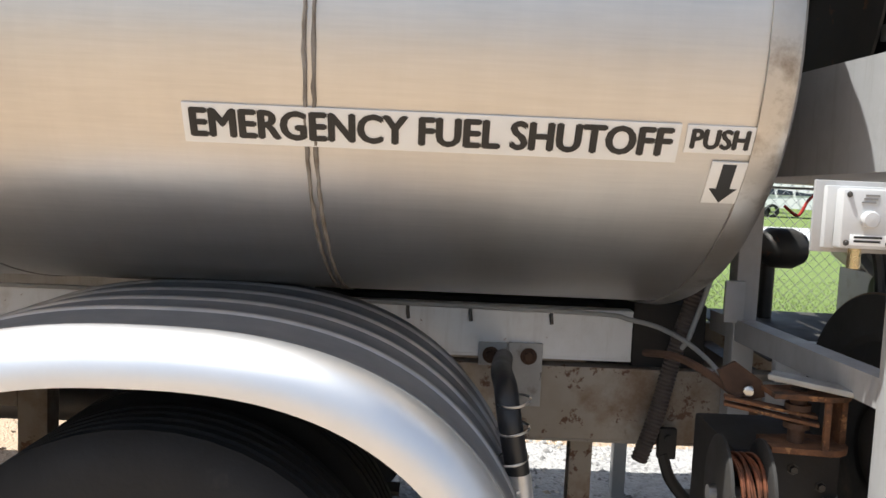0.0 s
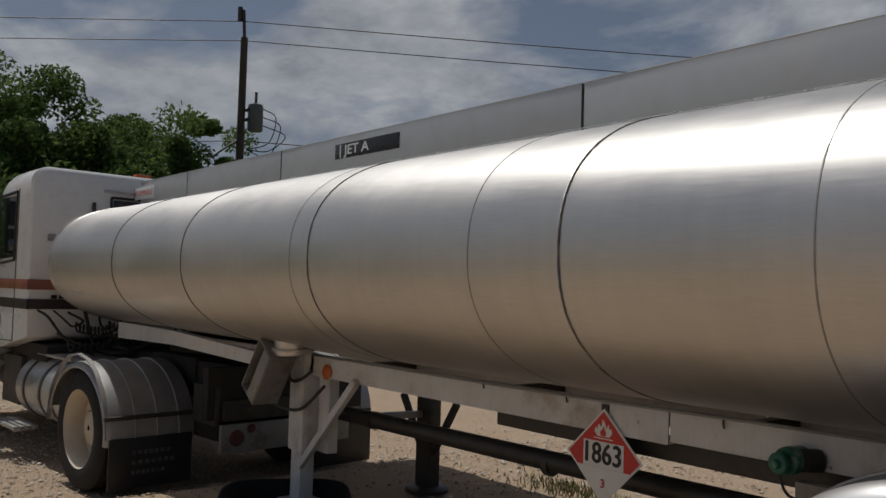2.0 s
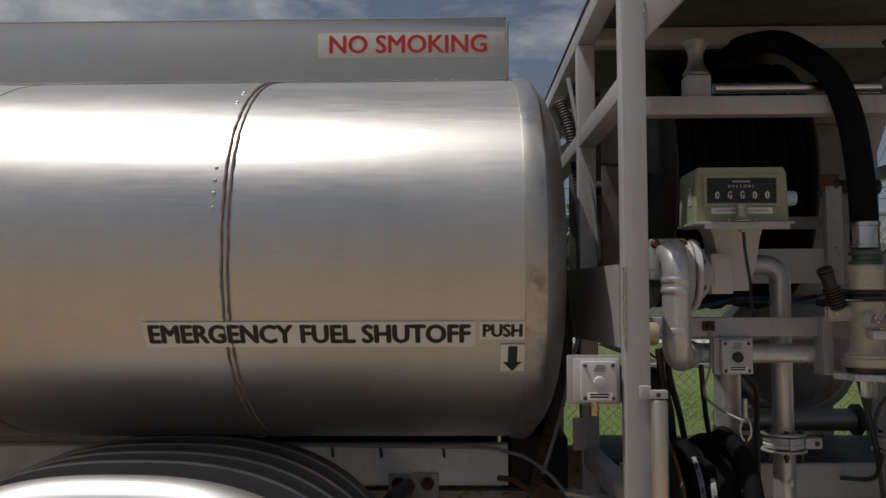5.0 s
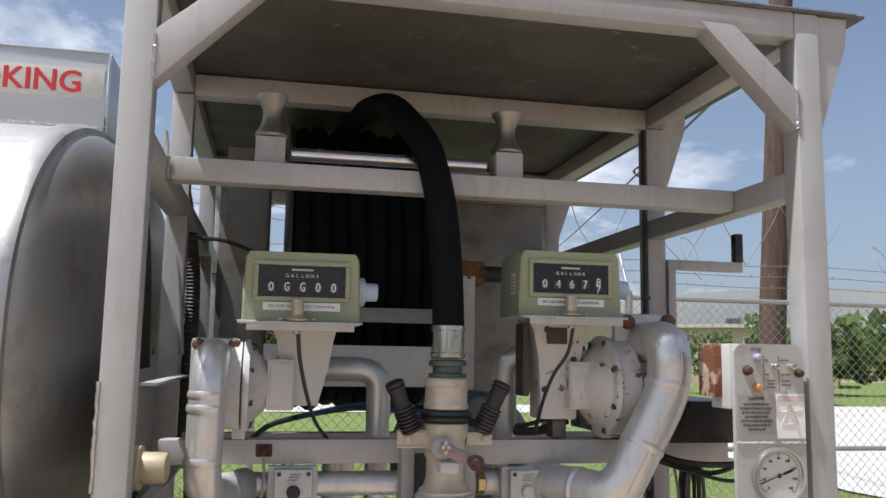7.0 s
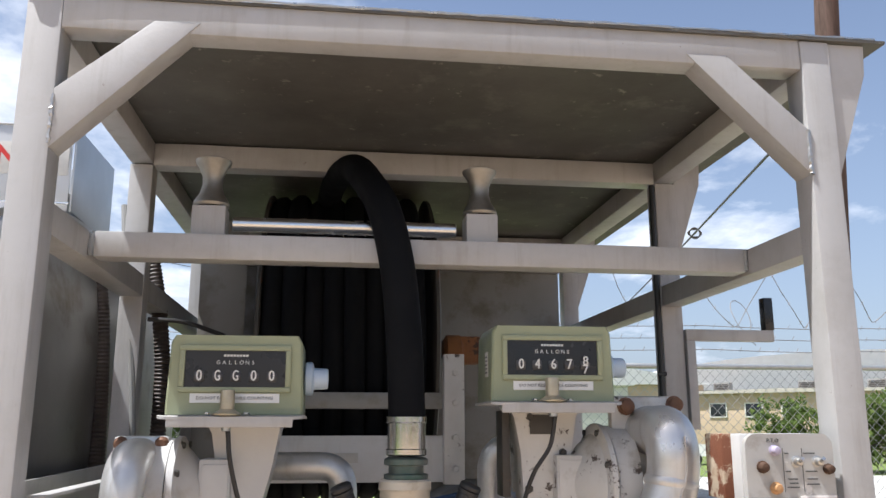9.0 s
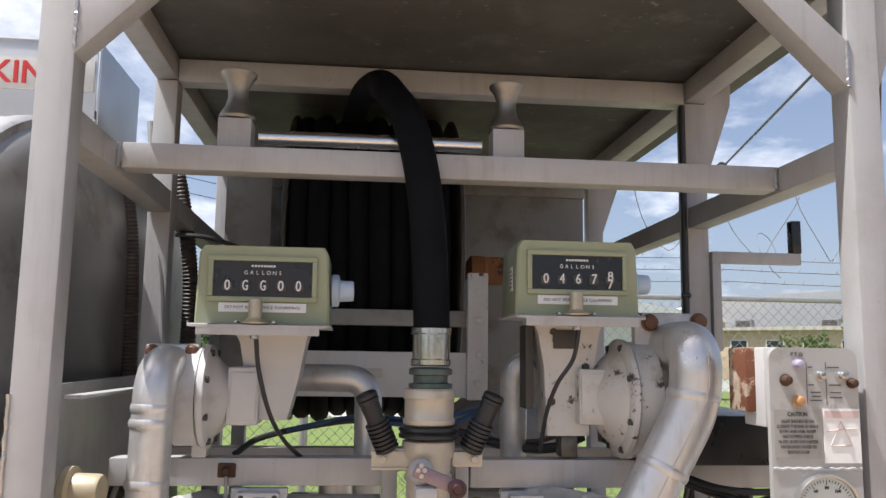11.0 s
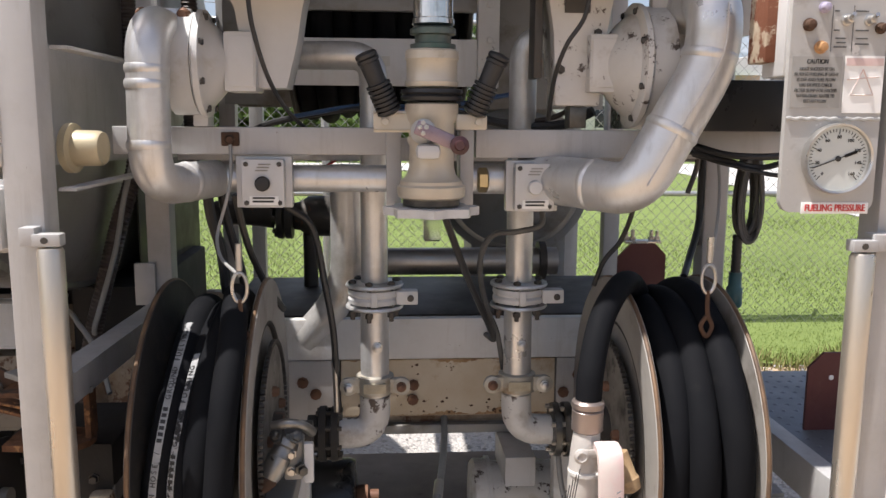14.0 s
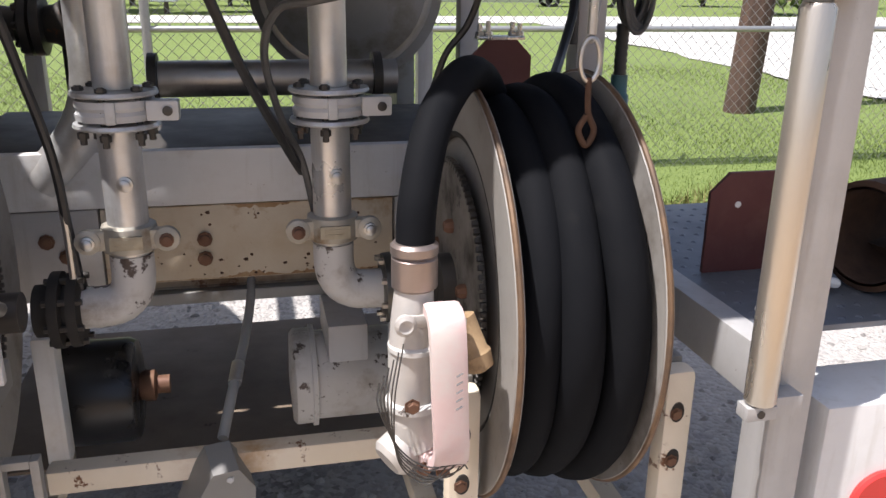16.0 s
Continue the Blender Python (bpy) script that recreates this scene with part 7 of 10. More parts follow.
for x0, x1, z in ((2.186, 2.194, 1.766), (2.186, 2.196, 1.735), (2.190, 2.208, 1.722), (2.192, 2.208, 1.715), (2.188, 2.210, 1.708), (2.222, 2.244, 1.766), (2.224, 2.246, 1.735), (2.226, 2.246, 1.722), (2.224, 2.248, 1.713)):
    box(bm, x0, x1, 1.2672, 1.2679, z - 0.0012, z + 0.0012, 0)
parts("panel_lettering", bm, M_GREYINK, gp)
bm = B()
box(bm, 2.1825, 2.1835, 1.2672, 1.2679, 1.70, 1.775, 0)
box(bm, 2.2185, 2.2195, 1.2672, 1.2679, 1.70, 1.775, 0)
letters("P.T.O", 0.010, facing(2.166, 1.2675, 1.788), M_DIMINK, gp, 0.022)
part("panel_line", bm, M_GREYINK, gp)
bm = B()
box(bm, 2.072, 2.15, 1.30, 1.37, 1.680, 1.795, 0.004)
solo("rusty_relay_box", bm, surf("rust_eaten_cream_paint", (0.46, 0.40, 0.31), (0.36, 0.28, 0.19), rough=0.8, scale=14, spot=(0.15, 0.052, 0.024), spot_at=0.47, spot_scale=16, dirt=(0.22, 0.10, 0.05), dirt_at=0.5, dirt_scale=20, bump=0.5), "rust-eaten cream relay box behind the panel", "box")
bm = B()
box(bm, 2.0, 2.27, 1.50, 2.0, 1.56, 1.66, 0.004)
solo("black_battery_box", bm, M_BLACK, "black box behind the control panel", "box")


gp.location += Vector((-0.02, -0.012, -0.005))


# ---- lower hose reels ----
M_FLANGE_PAINT = surf("dull_grey_flange_paint", (0.30, 0.285, 0.26), (0.235, 0.22, 0.20), rough=0.6, scale=5, fine=160, spot=(0.10, 0.07, 0.05), spot_at=0.66, spot_scale=22, dirt=(0.13, 0.11, 0.09), dirt_at=0.54, dirt_scale=6)
# darkened twin of the flange paint: the first reel's shade is in its colour
M_FLANGE_SHADED = surf("shaded_flange_paint", (0.030, 0.028, 0.026), (0.016, 0.015, 0.014), rough=0.7, scale=4, dirt=(0.07, 0.055, 0.04), dirt_at=0.56, dirt_scale=7)
M_SPROCKET = surf("greasy_sprocket_steel", (0.24, 0.225, 0.20), (0.16, 0.145, 0.125), rough=0.55, metal=0.3, scale=11, spot=(0.03, 0.025, 0.02), spot_at=0.58, spot_scale=18, dirt=(0.05, 0.04, 0.03), dirt_at=0.5, dirt_scale=9)
M_RIMRUST = surf("worn_rusty_rim", (0.21, 0.125, 0.065), (0.08, 0.056, 0.042), rough=0.6, metal=0.3, scale=14)
REEL_R, RY, RZ = 0.335, 1.62, 0.905
# each coil: x, radius of its centre line, lean over the top, phase
COILS_A = ((1.012, 0.276, 0.036, 0.3), (1.052, 0.270, 0.034, 1.9), (1.090, 0.292, 0.022, 3.1))
COILS_B = ((1.968, 0.281, 0.010, 0.7), (2.022, 0.292, 0.000, 2.2), (2.083, 0.302, -0.006, 4.0))


def coil_centre(spec, a):
    x, rr, lean, ph = spec
    rr += 0.0035 * math.sin(2 * a + ph) + 0.002 * math.sin(5 * a + 2 * ph)
    return Vector((x + lean * max(0.0, math.sin(a)) ** 1.2 + 0.0035 * math.sin(3 * a + ph), RY + rr * math.cos(a), RZ + rr * math.sin(a)))


def hose_reel(x0, x1, yc, zc, r, inner_left, lab):
    hr = thing("hose_reel", ((x0 + x1) / 2, yc, zc - r), lab, "hose reel", "hose reels")
    for k, x in enumerate((x0, x1)):
        sg = 1 if k == 0 else -1
        bm = B()
        pr = [(0.10, 0.0), (r * 0.70, 0.0), (r * 0.74, sg * -0.012), (r * 0.97, sg * -0.016), (r, sg * -0.016), (r + 0.004, sg * -0.010), (r, sg * -0.004), (r * 0.97, sg * -0.006), (r * 0.75, sg * 0.0), (r * 0.70, sg * 0.010), (0.10, sg * 0.010)]
        lathe_open(bm, pr, (x, yc, zc), (1, 0, 0), 64)
        fl_ = part("reel_flange", bm, M_FLANGE_SHADED if k == 0 and inner_left else M_FLANGE_PAINT, hr, "reel flange darkened for shade" if k == 0 and inner_left else "dull grey reel flange")
        bm = B()
        tube(bm, [(x - sg * 0.010, yc + (r + 0.001) * math.cos(a), zc + (r + 0.001) * math.sin(a)) for a in np.linspace(0, 2 * math.pi, 72, endpoint=False)], 0.0045, 8, closed=True)
        part("rim_edge", bm, M_RIMRUST, fl_, "worn rusty rim edge")
    bm = B()
    rod(bm, (x0 + 0.012, yc, zc), (x1 - 0.012, yc, zc), r * 0.55, 40)
    part("drum", bm, M_DARK, hr)
    for spec in COILS_A if inner_left else COILS_B:
        an = np.linspace(0, 2 * math.pi, 72, endpoint=False)
        bm = B()
        tube(bm, [coil_centre(spec, a) for a in an], [(0.0285 if inner_left else 0.0315) + 0.0008 * math.sin(4 * a + spec[3]) for a in an], 16, closed=True)
        part("hose_coil", bm, M_HOSE, hr, "coil of black rubber hose")
    # chain sprocket on the inner flange
    xs_ = x1 + 0.014 if inner_left else x0 - 0.014
    sg = 1 if inner_left else -1
    bm = B()
    lathe(bm, [(r * 0.57, 0), (r * 0.585, sg * 0.002), (r * 0.585, sg * 0.006), (r * 0.55, sg * 0.008), (0.05, sg * 0.008)], (xs_, yc, zc), (1, 0, 0), 60)
    part("sprocket", bm, M_SPROCKET, hr)
    bm = B()
    xr_ = x1 if inner_left else x0
    tube(bm, [(xr_ + sg * 0.004, yc + r * 0.725 * math.cos(a), zc + r * 0.725 * math.sin(a)) for a in np.linspace(0, 2 * math.pi, 64, endpoint=False)], 0.0075, 8, closed=True)
    part("brake_band", bm, M_NEARBLACK, hr, "greasy black band round the flange recess")
    nl = 96
    for k in range(nl):
        a = 2 * math.pi * k / nl
        if k == 0:
            bm = B()
            box(bm, -0.0045, 0.0045, -0.005, 0.005, -0.004, 0.004, 0.0015)
            link = mesh_of("chain_link", bm)
            link.materials.append(M_DARK)
        ob = part("chain_link", link, None, hr)
        ob.matrix_basis = Matrix.Translation((xs_ + sg * 0.008, yc + r * 0.60 * math.cos(a), zc + r * 0.60 * math.sin(a))) @ Euler((a, 0, 0)).to_matrix().to_4x4() @ Euler((0, 0, radians(90))).to_matrix().to_4x4()
    bm = B()
    lathe(bm, [(0.03, 0), (0.05, sg * 0.004), (0.05, sg * 0.03), (0.03, sg * 0.034), (0.03, sg * 0.09)], (xs_, yc, zc), (1, 0, 0), 20)
    part("hub", bm, M_DARK, hr, "greasy hub")
    for k in range(5):
        a = 2 * math.pi * k / 5 + 0.4
        bm = B()
        lathe(bm, [(0.012, 0), (0.012, sg * 0.008), (0.008, sg * 0.014)], (xs_ + sg * 0.008, yc + 0.10 * math.cos(a), zc + 0.10 * math.sin(a)), (1, 0, 0), 8)
        part("hub_bolt", bm, M_BOLT, hr)
    return hr


RA = hose_reel(0.985, 1.163, RY, RZ, REEL_R, True, "reel of black aviation hose with pale printed lettering")
RBx0, RBx1 = 1.933, 2.116
hose_reel(RBx0, RBx1, RY, RZ, REEL_R, False, "reel of black aviation hose with a rusty-edged flange")


def coil_point(i, a, out=0.0, side=0.0):
    """A point on the first reel's coil i at angle a: out from the hose's centre line, turned to the side by an angle."""
    c = coil_centre(COILS_A[i], a)
    o = Vector((0, math.cos(a), math.sin(a)))
    return c + (o * math.cos(side) + Vector((1, 0, 0)) * math.sin(side)) * out


def hose_print(i, a0, a1, size, turn_, parent):
    """A worn white stripe down a coil with black letters along it; unreadable words are plain blocks."""
    bm = B()
    rows = []
    for a in np.linspace(radians(a0 + 6), radians(a1 - 6), 70):
        rows.append([coil_point(i, a, 0.0290, turn_ + q) for q in (-0.24, -0.12, 0.0, 0.12, 0.24)])
    sheet(bm, rows)
    stripe = part("printed_stripe", bm, M_HOSEPRINT, parent, "worn white printed stripe")
    n = len(HOSE_TEXT)
    for k, ch in enumerate(HOSE_TEXT):
        if ch == " ":
            continue
        a = radians(a0 + (a1 - a0) * k / (n - 1))
        pos = coil_point(i, a, 0.0296, turn_)
        out = (pos - coil_point(i, a)).normalized()
        up = (coil_point(i, a - 0.01, 0.0296, turn_) - pos).normalized()
        up = (up - out * up.dot(out)).normalized()
        m = Matrix.Translation(pos) @ Matrix((up, out.cross(up), out)).transposed().to_4x4()
        if ch == "#":
            bm = B()
            box(bm, -0.0034, 0.0034, -0.0046, 0.0046, -0.0002, 0.0004, 0, m)
            part("print_block", bm, M_INK, stripe)
        else:
            letters(ch, size, m, M_INK, stripe, name="hose_letter")


HOSE_TEXT = "FUELING AVIATION HOSE / ###### GROUND FUELING"
hose_print(0, 210, 118, 0.0135, -0.10, RA)
hose_print(1, 226, 134, 0.0135, -0.35, RA)

# reel stands
for x, hw, y, lab in ((1.212, 0.031, 1.385, "wide worn white steel reel stand with slotted bolt holes"), (1.880, 0.024, 1.385, "worn pale steel reel stand with slotted bolt holes"), (2.212, 0.024, 1.385, "rust-streaked pale steel reel stand with slotted bolt holes"), (0.850, 0.023, 1.50, "worn pale steel reel stand with slotted bolt holes")):
    st = thing("reel_stand", (x, 1.5, 0.62), lab, "stand", "reel stands")
    bm = B()
    box(bm, x - hw, x + hw, y, y + 0.04, 0.42, 0.83, 0.012)
    up_ = part("upright", bm, M_RUSTY_W, st)
    bm = B()
    box(bm, x - hw + 0.002, x + hw - 0.002, y + 0.042, 1.62, 0.79, 0.835, 0.006)
    part("bearing_arm", bm, M_SHEET, st)
    bm = B()
    box(bm, x - 0.02, x + 0.02, y + 0.04, 1.95, 0.44, 0.48, 0.004)
    part("foot_bar", bm, M_RUSTY_W, st)
    for z in (0.763, 0.683):
        bm = B()
        lathe(bm, [(0.014, 0), (0.013, 0.0015), (0.002, 0.0015)], (x - 0.004, y, z), (0, -1, 0), 14)
        bm.transform(Matrix.Translation((0, 0, z)) @ Matrix.Diagonal((0.8, 1, 1.25, 1)) @ Matrix.Translation((0, 0, -z)) @ Matrix.Identity(4))
        bm.transform(Matrix.Translation((x * 0.2, 0, 0)))
        hole_ = part("bolt_slot", bm, M_NEARBLACK, st)
        bm = B()
        hexbolt(bm, (x - 0.006, y - 0.001, z - 0.002), (0, -1, 0), 0.008, 0.006)
        part("bolt", bm, M_BOLT, hole_)
bm = B()
for x in (0.850, 1.212, 1.88, 2.212):
    box(bm, x - 0.02, x + 0.02, 1.90, 1.95, 0.46, 0.74, 0.004)
parts("reel_sill", bm, M_FRAME_W, module)
for x, y in ((0.90, 3.6), (2.26, 3.6)):
    bm = B()
    box(bm, x - 0.03, x + 0.03, y - 0.03, y + 0.03, 0.0, 0.66, 0.004)
    part("jack_leg", bm, M_FRAME, module)

# motors beneath
mo = thing("reel_motor", (1.25, 2.1, 0.43), "black cylindrical reel motor with a rusty shaft end", "motor", "reel motors")
bm = B()
lathe(bm, [(0.09, 0), (0.110, 0.01), (0.112, 0.03), (0.112, 0.155), (0.105, 0.170), (0.04, 0.175)], (1.170, 2.1, 0.525), (1, 0, 0), 30)
part("casing", bm, M_BLACK, mo)
bm = B()
lathe(bm, [(0.03, 0), (0.034, 0.01), (0.034, 0.03), (0.02, 0.034), (0.02, 0.06)], (1.345, 2.1, 0.53), (1, 0, 0), 12)
part("shaft_end", bm, M_BOLT, mo)
mo = thing("reel_motor", (1.8, 2.1, 0.41), "pale rust-streaked cylindrical reel motor", "motor", "reel motors")
bm = B()
lathe(bm, [(0.02, 0), (0.098, 0.004), (0.108, 0.012), (0.108, 0.05), (0.1, 0.055), (0.1, 0.30), (0.08, 0.31)], (1.66, 2.1, 0.52), (1, 0, 0), 30)
part("casing", bm, M_CHIPPED, mo)
bm = B()
lathe(bm, [(0.103, 0), (0.114, 0.002), (0.114, 0.012), (0.103, 0.014)], (1.705, 2.1, 0.52), (1, 0, 0), 30)
part("band", bm, M_CHIPPED, mo)
bm = B()
box(bm, 1.735, 1.815, 1.92, 2.12, 0.632, 0.712, 0.004)
part("mount_block", bm, M_FRAME, mo)
bm = B()
box(bm, 0.95, 2.3, 2.18, 2.95, 0.292, 0.30, 0.002)
solo("belly_pan", bm, surf("brown_grimy_pan", (0.20, 0.15, 0.105), (0.14, 0.105, 0.075), rough=0.8, scale=5, spot=(0.08, 0.055, 0.04), spot_at=0.63, spot_scale=10, dirt=(0.27, 0.22, 0.16), dirt_at=0.6), "brown grimy belly pan under the chassis", "pan")

# overwing nozzle hanging at the second reel
M_TANCAP = surf("worn_tan_cap", (0.40, 0.28, 0.15), (0.26, 0.17, 0.09), rough=0.75, scale=30, dirt=(0.14, 0.09, 0.05), dirt_at=0.5, dirt_scale=25)
nz_ = thing("fuel_nozzle", (1.82, 1.33, 0.78), "pale overwing fuel nozzle with a faded pink handle guard", "nozzle")
bm = B()
tube(bm, smooth_path([(1.985, 1.66, 1.215), (1.94, 1.58, 1.262), (1.885, 1.48, 1.275), (1.83, 1.40, 1.23), (1.80, 1.35, 1.15), (1.792, 1.335, 1.075)], 10), 0.0245, 18)
part("hose", bm, M_HOSE, nz_)
bm = B()
lathe(bm, [(0.026, 0), (0.029, 0.003), (0.029, 0.04), (0.026, 0.043), (0.03, 0.046), (0.03, 0.056), (0.026, 0.06)], (1.812, 1.335, 1.005), (0, 0, 1), 22)
part("ferrule", bm, surf("brown_grey_anodised_ferrule", (0.33, 0.27, 0.245), (0.25, 0.21, 0.19), rough=0.35, metal=0.7), nz_, "brownish anodised ferrule")
bm = B()
tube(bm, smooth_path([(1.812, 1.335, 1.01), (1.808, 1.33, 0.95), (1.806, 1.328, 0.88), (1.812, 1.325, 0.81), (1.825, 1.32, 0.772)], 8), [0.024 + 0.005 * math.sin(math.pi * min(1.0, i / 26)) + (0.004 if 20 < i < 29 else 0.0) - (0.004 * (i - 28) if i > 28 else 0.0) for i in range(33)], 20)
part("body", bm, M_NOZZLE, nz_)
bm = B()
path_ = smooth_path([(1.838, 1.30, 0.99), (1.838, 1.272, 0.985), (1.839, 1.262, 0.95), (1.842, 1.260, 0.87), (1.845, 1.264, 0.805), (1.84, 1.285, 0.782), (1.83, 1.31, 0.785)], 6)
tg = [(path_[min(i + 1, len(path_) - 1)] - path_[max(i - 1, 0)]).normalized() for i in range(len(path_))]
rows = []
for p, t_ in zip(path_, tg):
    nn = Vector((1, 0, 0)).cross(t_).normalized()
    rows.append([p + Vector((1, 0, 0)) * q[0] + nn * q[1] for q in ((-0.022, -0.006), (-0.022, 0.006), (-0.017, 0.010), (0.017, 0.010), (0.022, 0.006), (0.022, -0.006), (0.017, -0.008), (-0.017, -0.008))])
sheet(bm, rows, closed_v=True, cap=True)
part("handle_guard", bm, M_PINK, nz_, "faded pink handle guard")
for sx in (-0.026, 0.036):
    bm = B()
    lathe(bm, [(0.010, 0), (0.014, 0.002), (0.014, 0.008), (0.009, 0.011), (0.004, 0.008)], (1.82 + sx, 1.303, 0.970), (0, -1, 0), 14)
    part("pivot", bm, M_NOZZLE, nz_)
bm = B()
box(bm, 1.796, 1.860, 1.303, 1.325, 0.962, 0.980, 0.005)
part("yoke", bm, M_NOZZLE, nz_)
for z, rr, hh in ((0.925, 0.0325, 0.010), (0.845, 0.036, 0.012)):
    bm = B()
    lathe(bm, [(rr - 0.004, 0), (rr, 0.002), (rr, hh - 0.002), (rr - 0.004, hh)], (1.809, 1.327, z), (0, 0, 1), 22)
    part("casting_band", bm, M_CHIPPED, nz_)
bm = B()
lathe(bm, [(0.008, 0), (0.026, 0.003), (0.029, 0.012), (0.029, 0.035), (0.022, 0.042)], (1.806, 1.33, 0.793), (-0.75, -0.35, -0.45), 20)
part("spout_flange", bm, M_NOZZLE, nz_)
bm = B()
lathe(bm, [(0.012, 0), (0.02, 0.004), (0.019, 0.05), (0.022, 0.055), (0.018, 0.075), (0.006, 0.08)], (1.868, 1.33, 0.965), (0.35, -0.25, -0.9), 12)
part("dust_cap", bm, M_TANCAP, nz_, "tan dust cap")
bm = B()
for k in range(6):
    tube(bm, smooth_path([(1.79 - 0.006 * k, 1.29, 0.95 - 0.01 * k), (1.775 - 0.004 * k, 1.27, 0.88), (1.78, 1.27, 0.80 + 0.004 * k), (1.815, 1.262, 0.768 + 0.005 * k), (1.845 + 0.006 * (k % 3), 1.262, 0.80 - 0.008 * (k % 4)), (1.868, 1.268, 0.83 - 0.01 * k)], 6), 0.0011, 5)
parts("tether_wire", bm, M_DARK, nz_, "loose steel tether wires")
bm = B()
for x, z in ((1.80, 0.866), (1.815, 0.775), (1.84, 0.77)):
    hexbolt(bm, (x, 1.286, z), (0, -1, 0), 0.008, 0.008)
parts("bolt", bm, M_BOLT, nz_)
bm = B()
for k in range(5):
    tube(bm, [(1.845 + 0.0, 1.2425, 0.88 + 0.011 * k), (1.848 + 0.005, 1.2425, 0.884 + 0.011 * k)], 0.0012, 4)
part("scratched_marks", bm, M_GREYINK, nz_)
for ob in nz_.children:
    if not ob.name.startswith("hose"):
        ob.data.transform(Matrix.Translation((-0.02, 0, 0.03)))
# second nozzle on the first reel
nz_.location += Vector((0.004, 0.0, -0.022))
n2 = thing("fuel_nozzle", (1.16, 1.36, 0.78), "hose end with a silver nozzle fitting on the reel", "nozzle")
bm = B()
tube(bm, smooth_path([(1.125, 1.56, 1.225), (1.140, 1.46, 1.222), (1.146, 1.37, 1.165), (1.140, 1.305, 1.06), (1.130, 1.278, 0.905)], 10), 0.0255, 18)
part("hose", bm, M_HOSE, n2)
bm = B()
lathe(bm, [(0.026, 0), (0.028, 0.002), (0.0285, 0.05), (0.026, 0.054)], (1.128, 1.277, 0.855), (0.03, 0, 1), 24)
part("ferrule", bm, surf("dark_pressed_ferrule", (0.16, 0.145, 0.13), (0.10, 0.092, 0.085), rough=0.5, metal=0.4, scale=20), n2, "dark pressed ferrule")
bm = B()
lathe(bm, [(0.027, 0), (0.0285, 0.004), (0.026, 0.007), (0.028, 0.012), (0.026, 0.017)], (1.128, 1.277, 0.838), (0, 0, 1), 24)
part("swage_ring", bm, M_STEEL, n2)
bm = B()
lathe(bm, [(0.026, 0), (0.034, 0.003), (0.036, 0.006), (0.036, 0.028), (0.033, 0.031), (0.038, 0.034), (0.043, 0.038), (0.043, 0.060), (0.034, 0.066), (0.034, 0.11)], (1.127, 1.277, 0.838), (-0.02, 0, -1), 26)
part("fitting", bm, surf("worn_silver_fitting", (0.50, 0.47, 0.43), (0.36, 0.335, 0.30), rough=0.5, metal=0.4, scale=22, spot=(0.13, 0.11, 0.09), spot_at=0.6, spot_scale=30), n2, "worn silver fitting")
# valve cluster beside the first reel hub
vc = thing("hub_valve", (1.30, 1.45, 0.85), "grey valve cluster with a handwheel beside the reel", "valve")
bm = B()
lathe(bm, [(0.016, 0), (0.027, 0.004), (0.027, 0.016), (0.021, 0.020), (0.021, 0.036), (0.024, 0.040), (0.022, 0.075), (0.017, 0.085)], (1.233, 1.47, 0.955), (-0.42, -0.45, -0.80), 18)
part("valve", bm, M_SPOOL, vc)
bm = B()
lathe(bm, [(0.017, 0), (0.018, 0.006), (0.010, 0.022), (0.004, 0.028)], (1.199, 1.434, 0.889), (-0.42, -0.45, -0.80), 14)
part("valve_tip", bm, M_RUST_DARK, vc, "rusty valve tip")
bm = B()
tube(bm, smooth_path([(1.203, 1.46, 0.985), (1.235, 1.455, 0.992), (1.262, 1.46, 0.985), (1.278, 1.49, 0.96)], 6), 0.010, 10)
part("yoke_pipe", bm, M_SPOOL, vc)
bm = B()
box(bm, 1.266, 1.284, 1.437, 1.452, 0.876, 0.957, 0.003)
part("lever_plate", bm, M_PALE, vc)
for z in (0.895, 0.93):
    bm = B()
    hexbolt(bm, (1.24, 1.452, z), (0, -1, 0), 0.008, 0.01)
    part("clamp_nut", bm, M_STEEL, vc)
for x, y, z, ax in ((1.215, 1.452, 0.962, (-0.3, -0.6, 0.7)), (1.250, 1.448, 0.965, (0.2, -0.8, 0.5)), (1.222, 1.446, 0.925, (-0.8, -0.5, 0)), (1.258, 1.444, 0.905, (0.4, -0.9, 0))):
    bm = B()
    lathe(bm, [(0.013, 0), (0.013, 0.010), (0.009, 0.011), (0.009, 0.022), (0.004, 0.024)], (x, y, z), ax, 6)
    part("pipe_fitting", bm, M_GREASE, vc, "greasy hex fitting")
bm = B()
box(bm, 1.225, 1.262, 1.455, 1.50, 0.875, 0.955, 0.004)
part("valve_block", bm, M_SHEET, vc)
for a in ((1.25, 1.262, 0.50, 0.762), (1.296, 1.308, 0.50, 0.762), (1.262, 1.296, 0.750, 0.762)):
    bm = B()
    box(bm, a[0], a[1], 1.44, 1.46, a[2], a[3], 0.002)
    part("bracket_bar", bm, M_SHEET, vc)

# ---- landing gear and things under the tank ----
lg = thing("landing_gear", (-5.15, 2.15, 0.0), "white painted landing leg with diagonal brace and base plate", "landing gear", "landing gear legs")
bm = B()
box(bm, -5.26, -5.06, 2.08, 2.22, 0.40, 1.06, 0.012)
part("outer_leg", bm, M_FRAME_W, lg)
bm = B()
box(bm, -5.23, -5.09, 2.095, 2.205, 0.05, 0.42, 0.006)
part("inner_leg", bm, M_FRAME_W, lg)
bm = B()
box(bm, -5.29, -5.03, 2.03, 2.27, 0.022, 0.05, 0.004)
part("base_plate", bm, M_FRAME, lg)
bm = B()
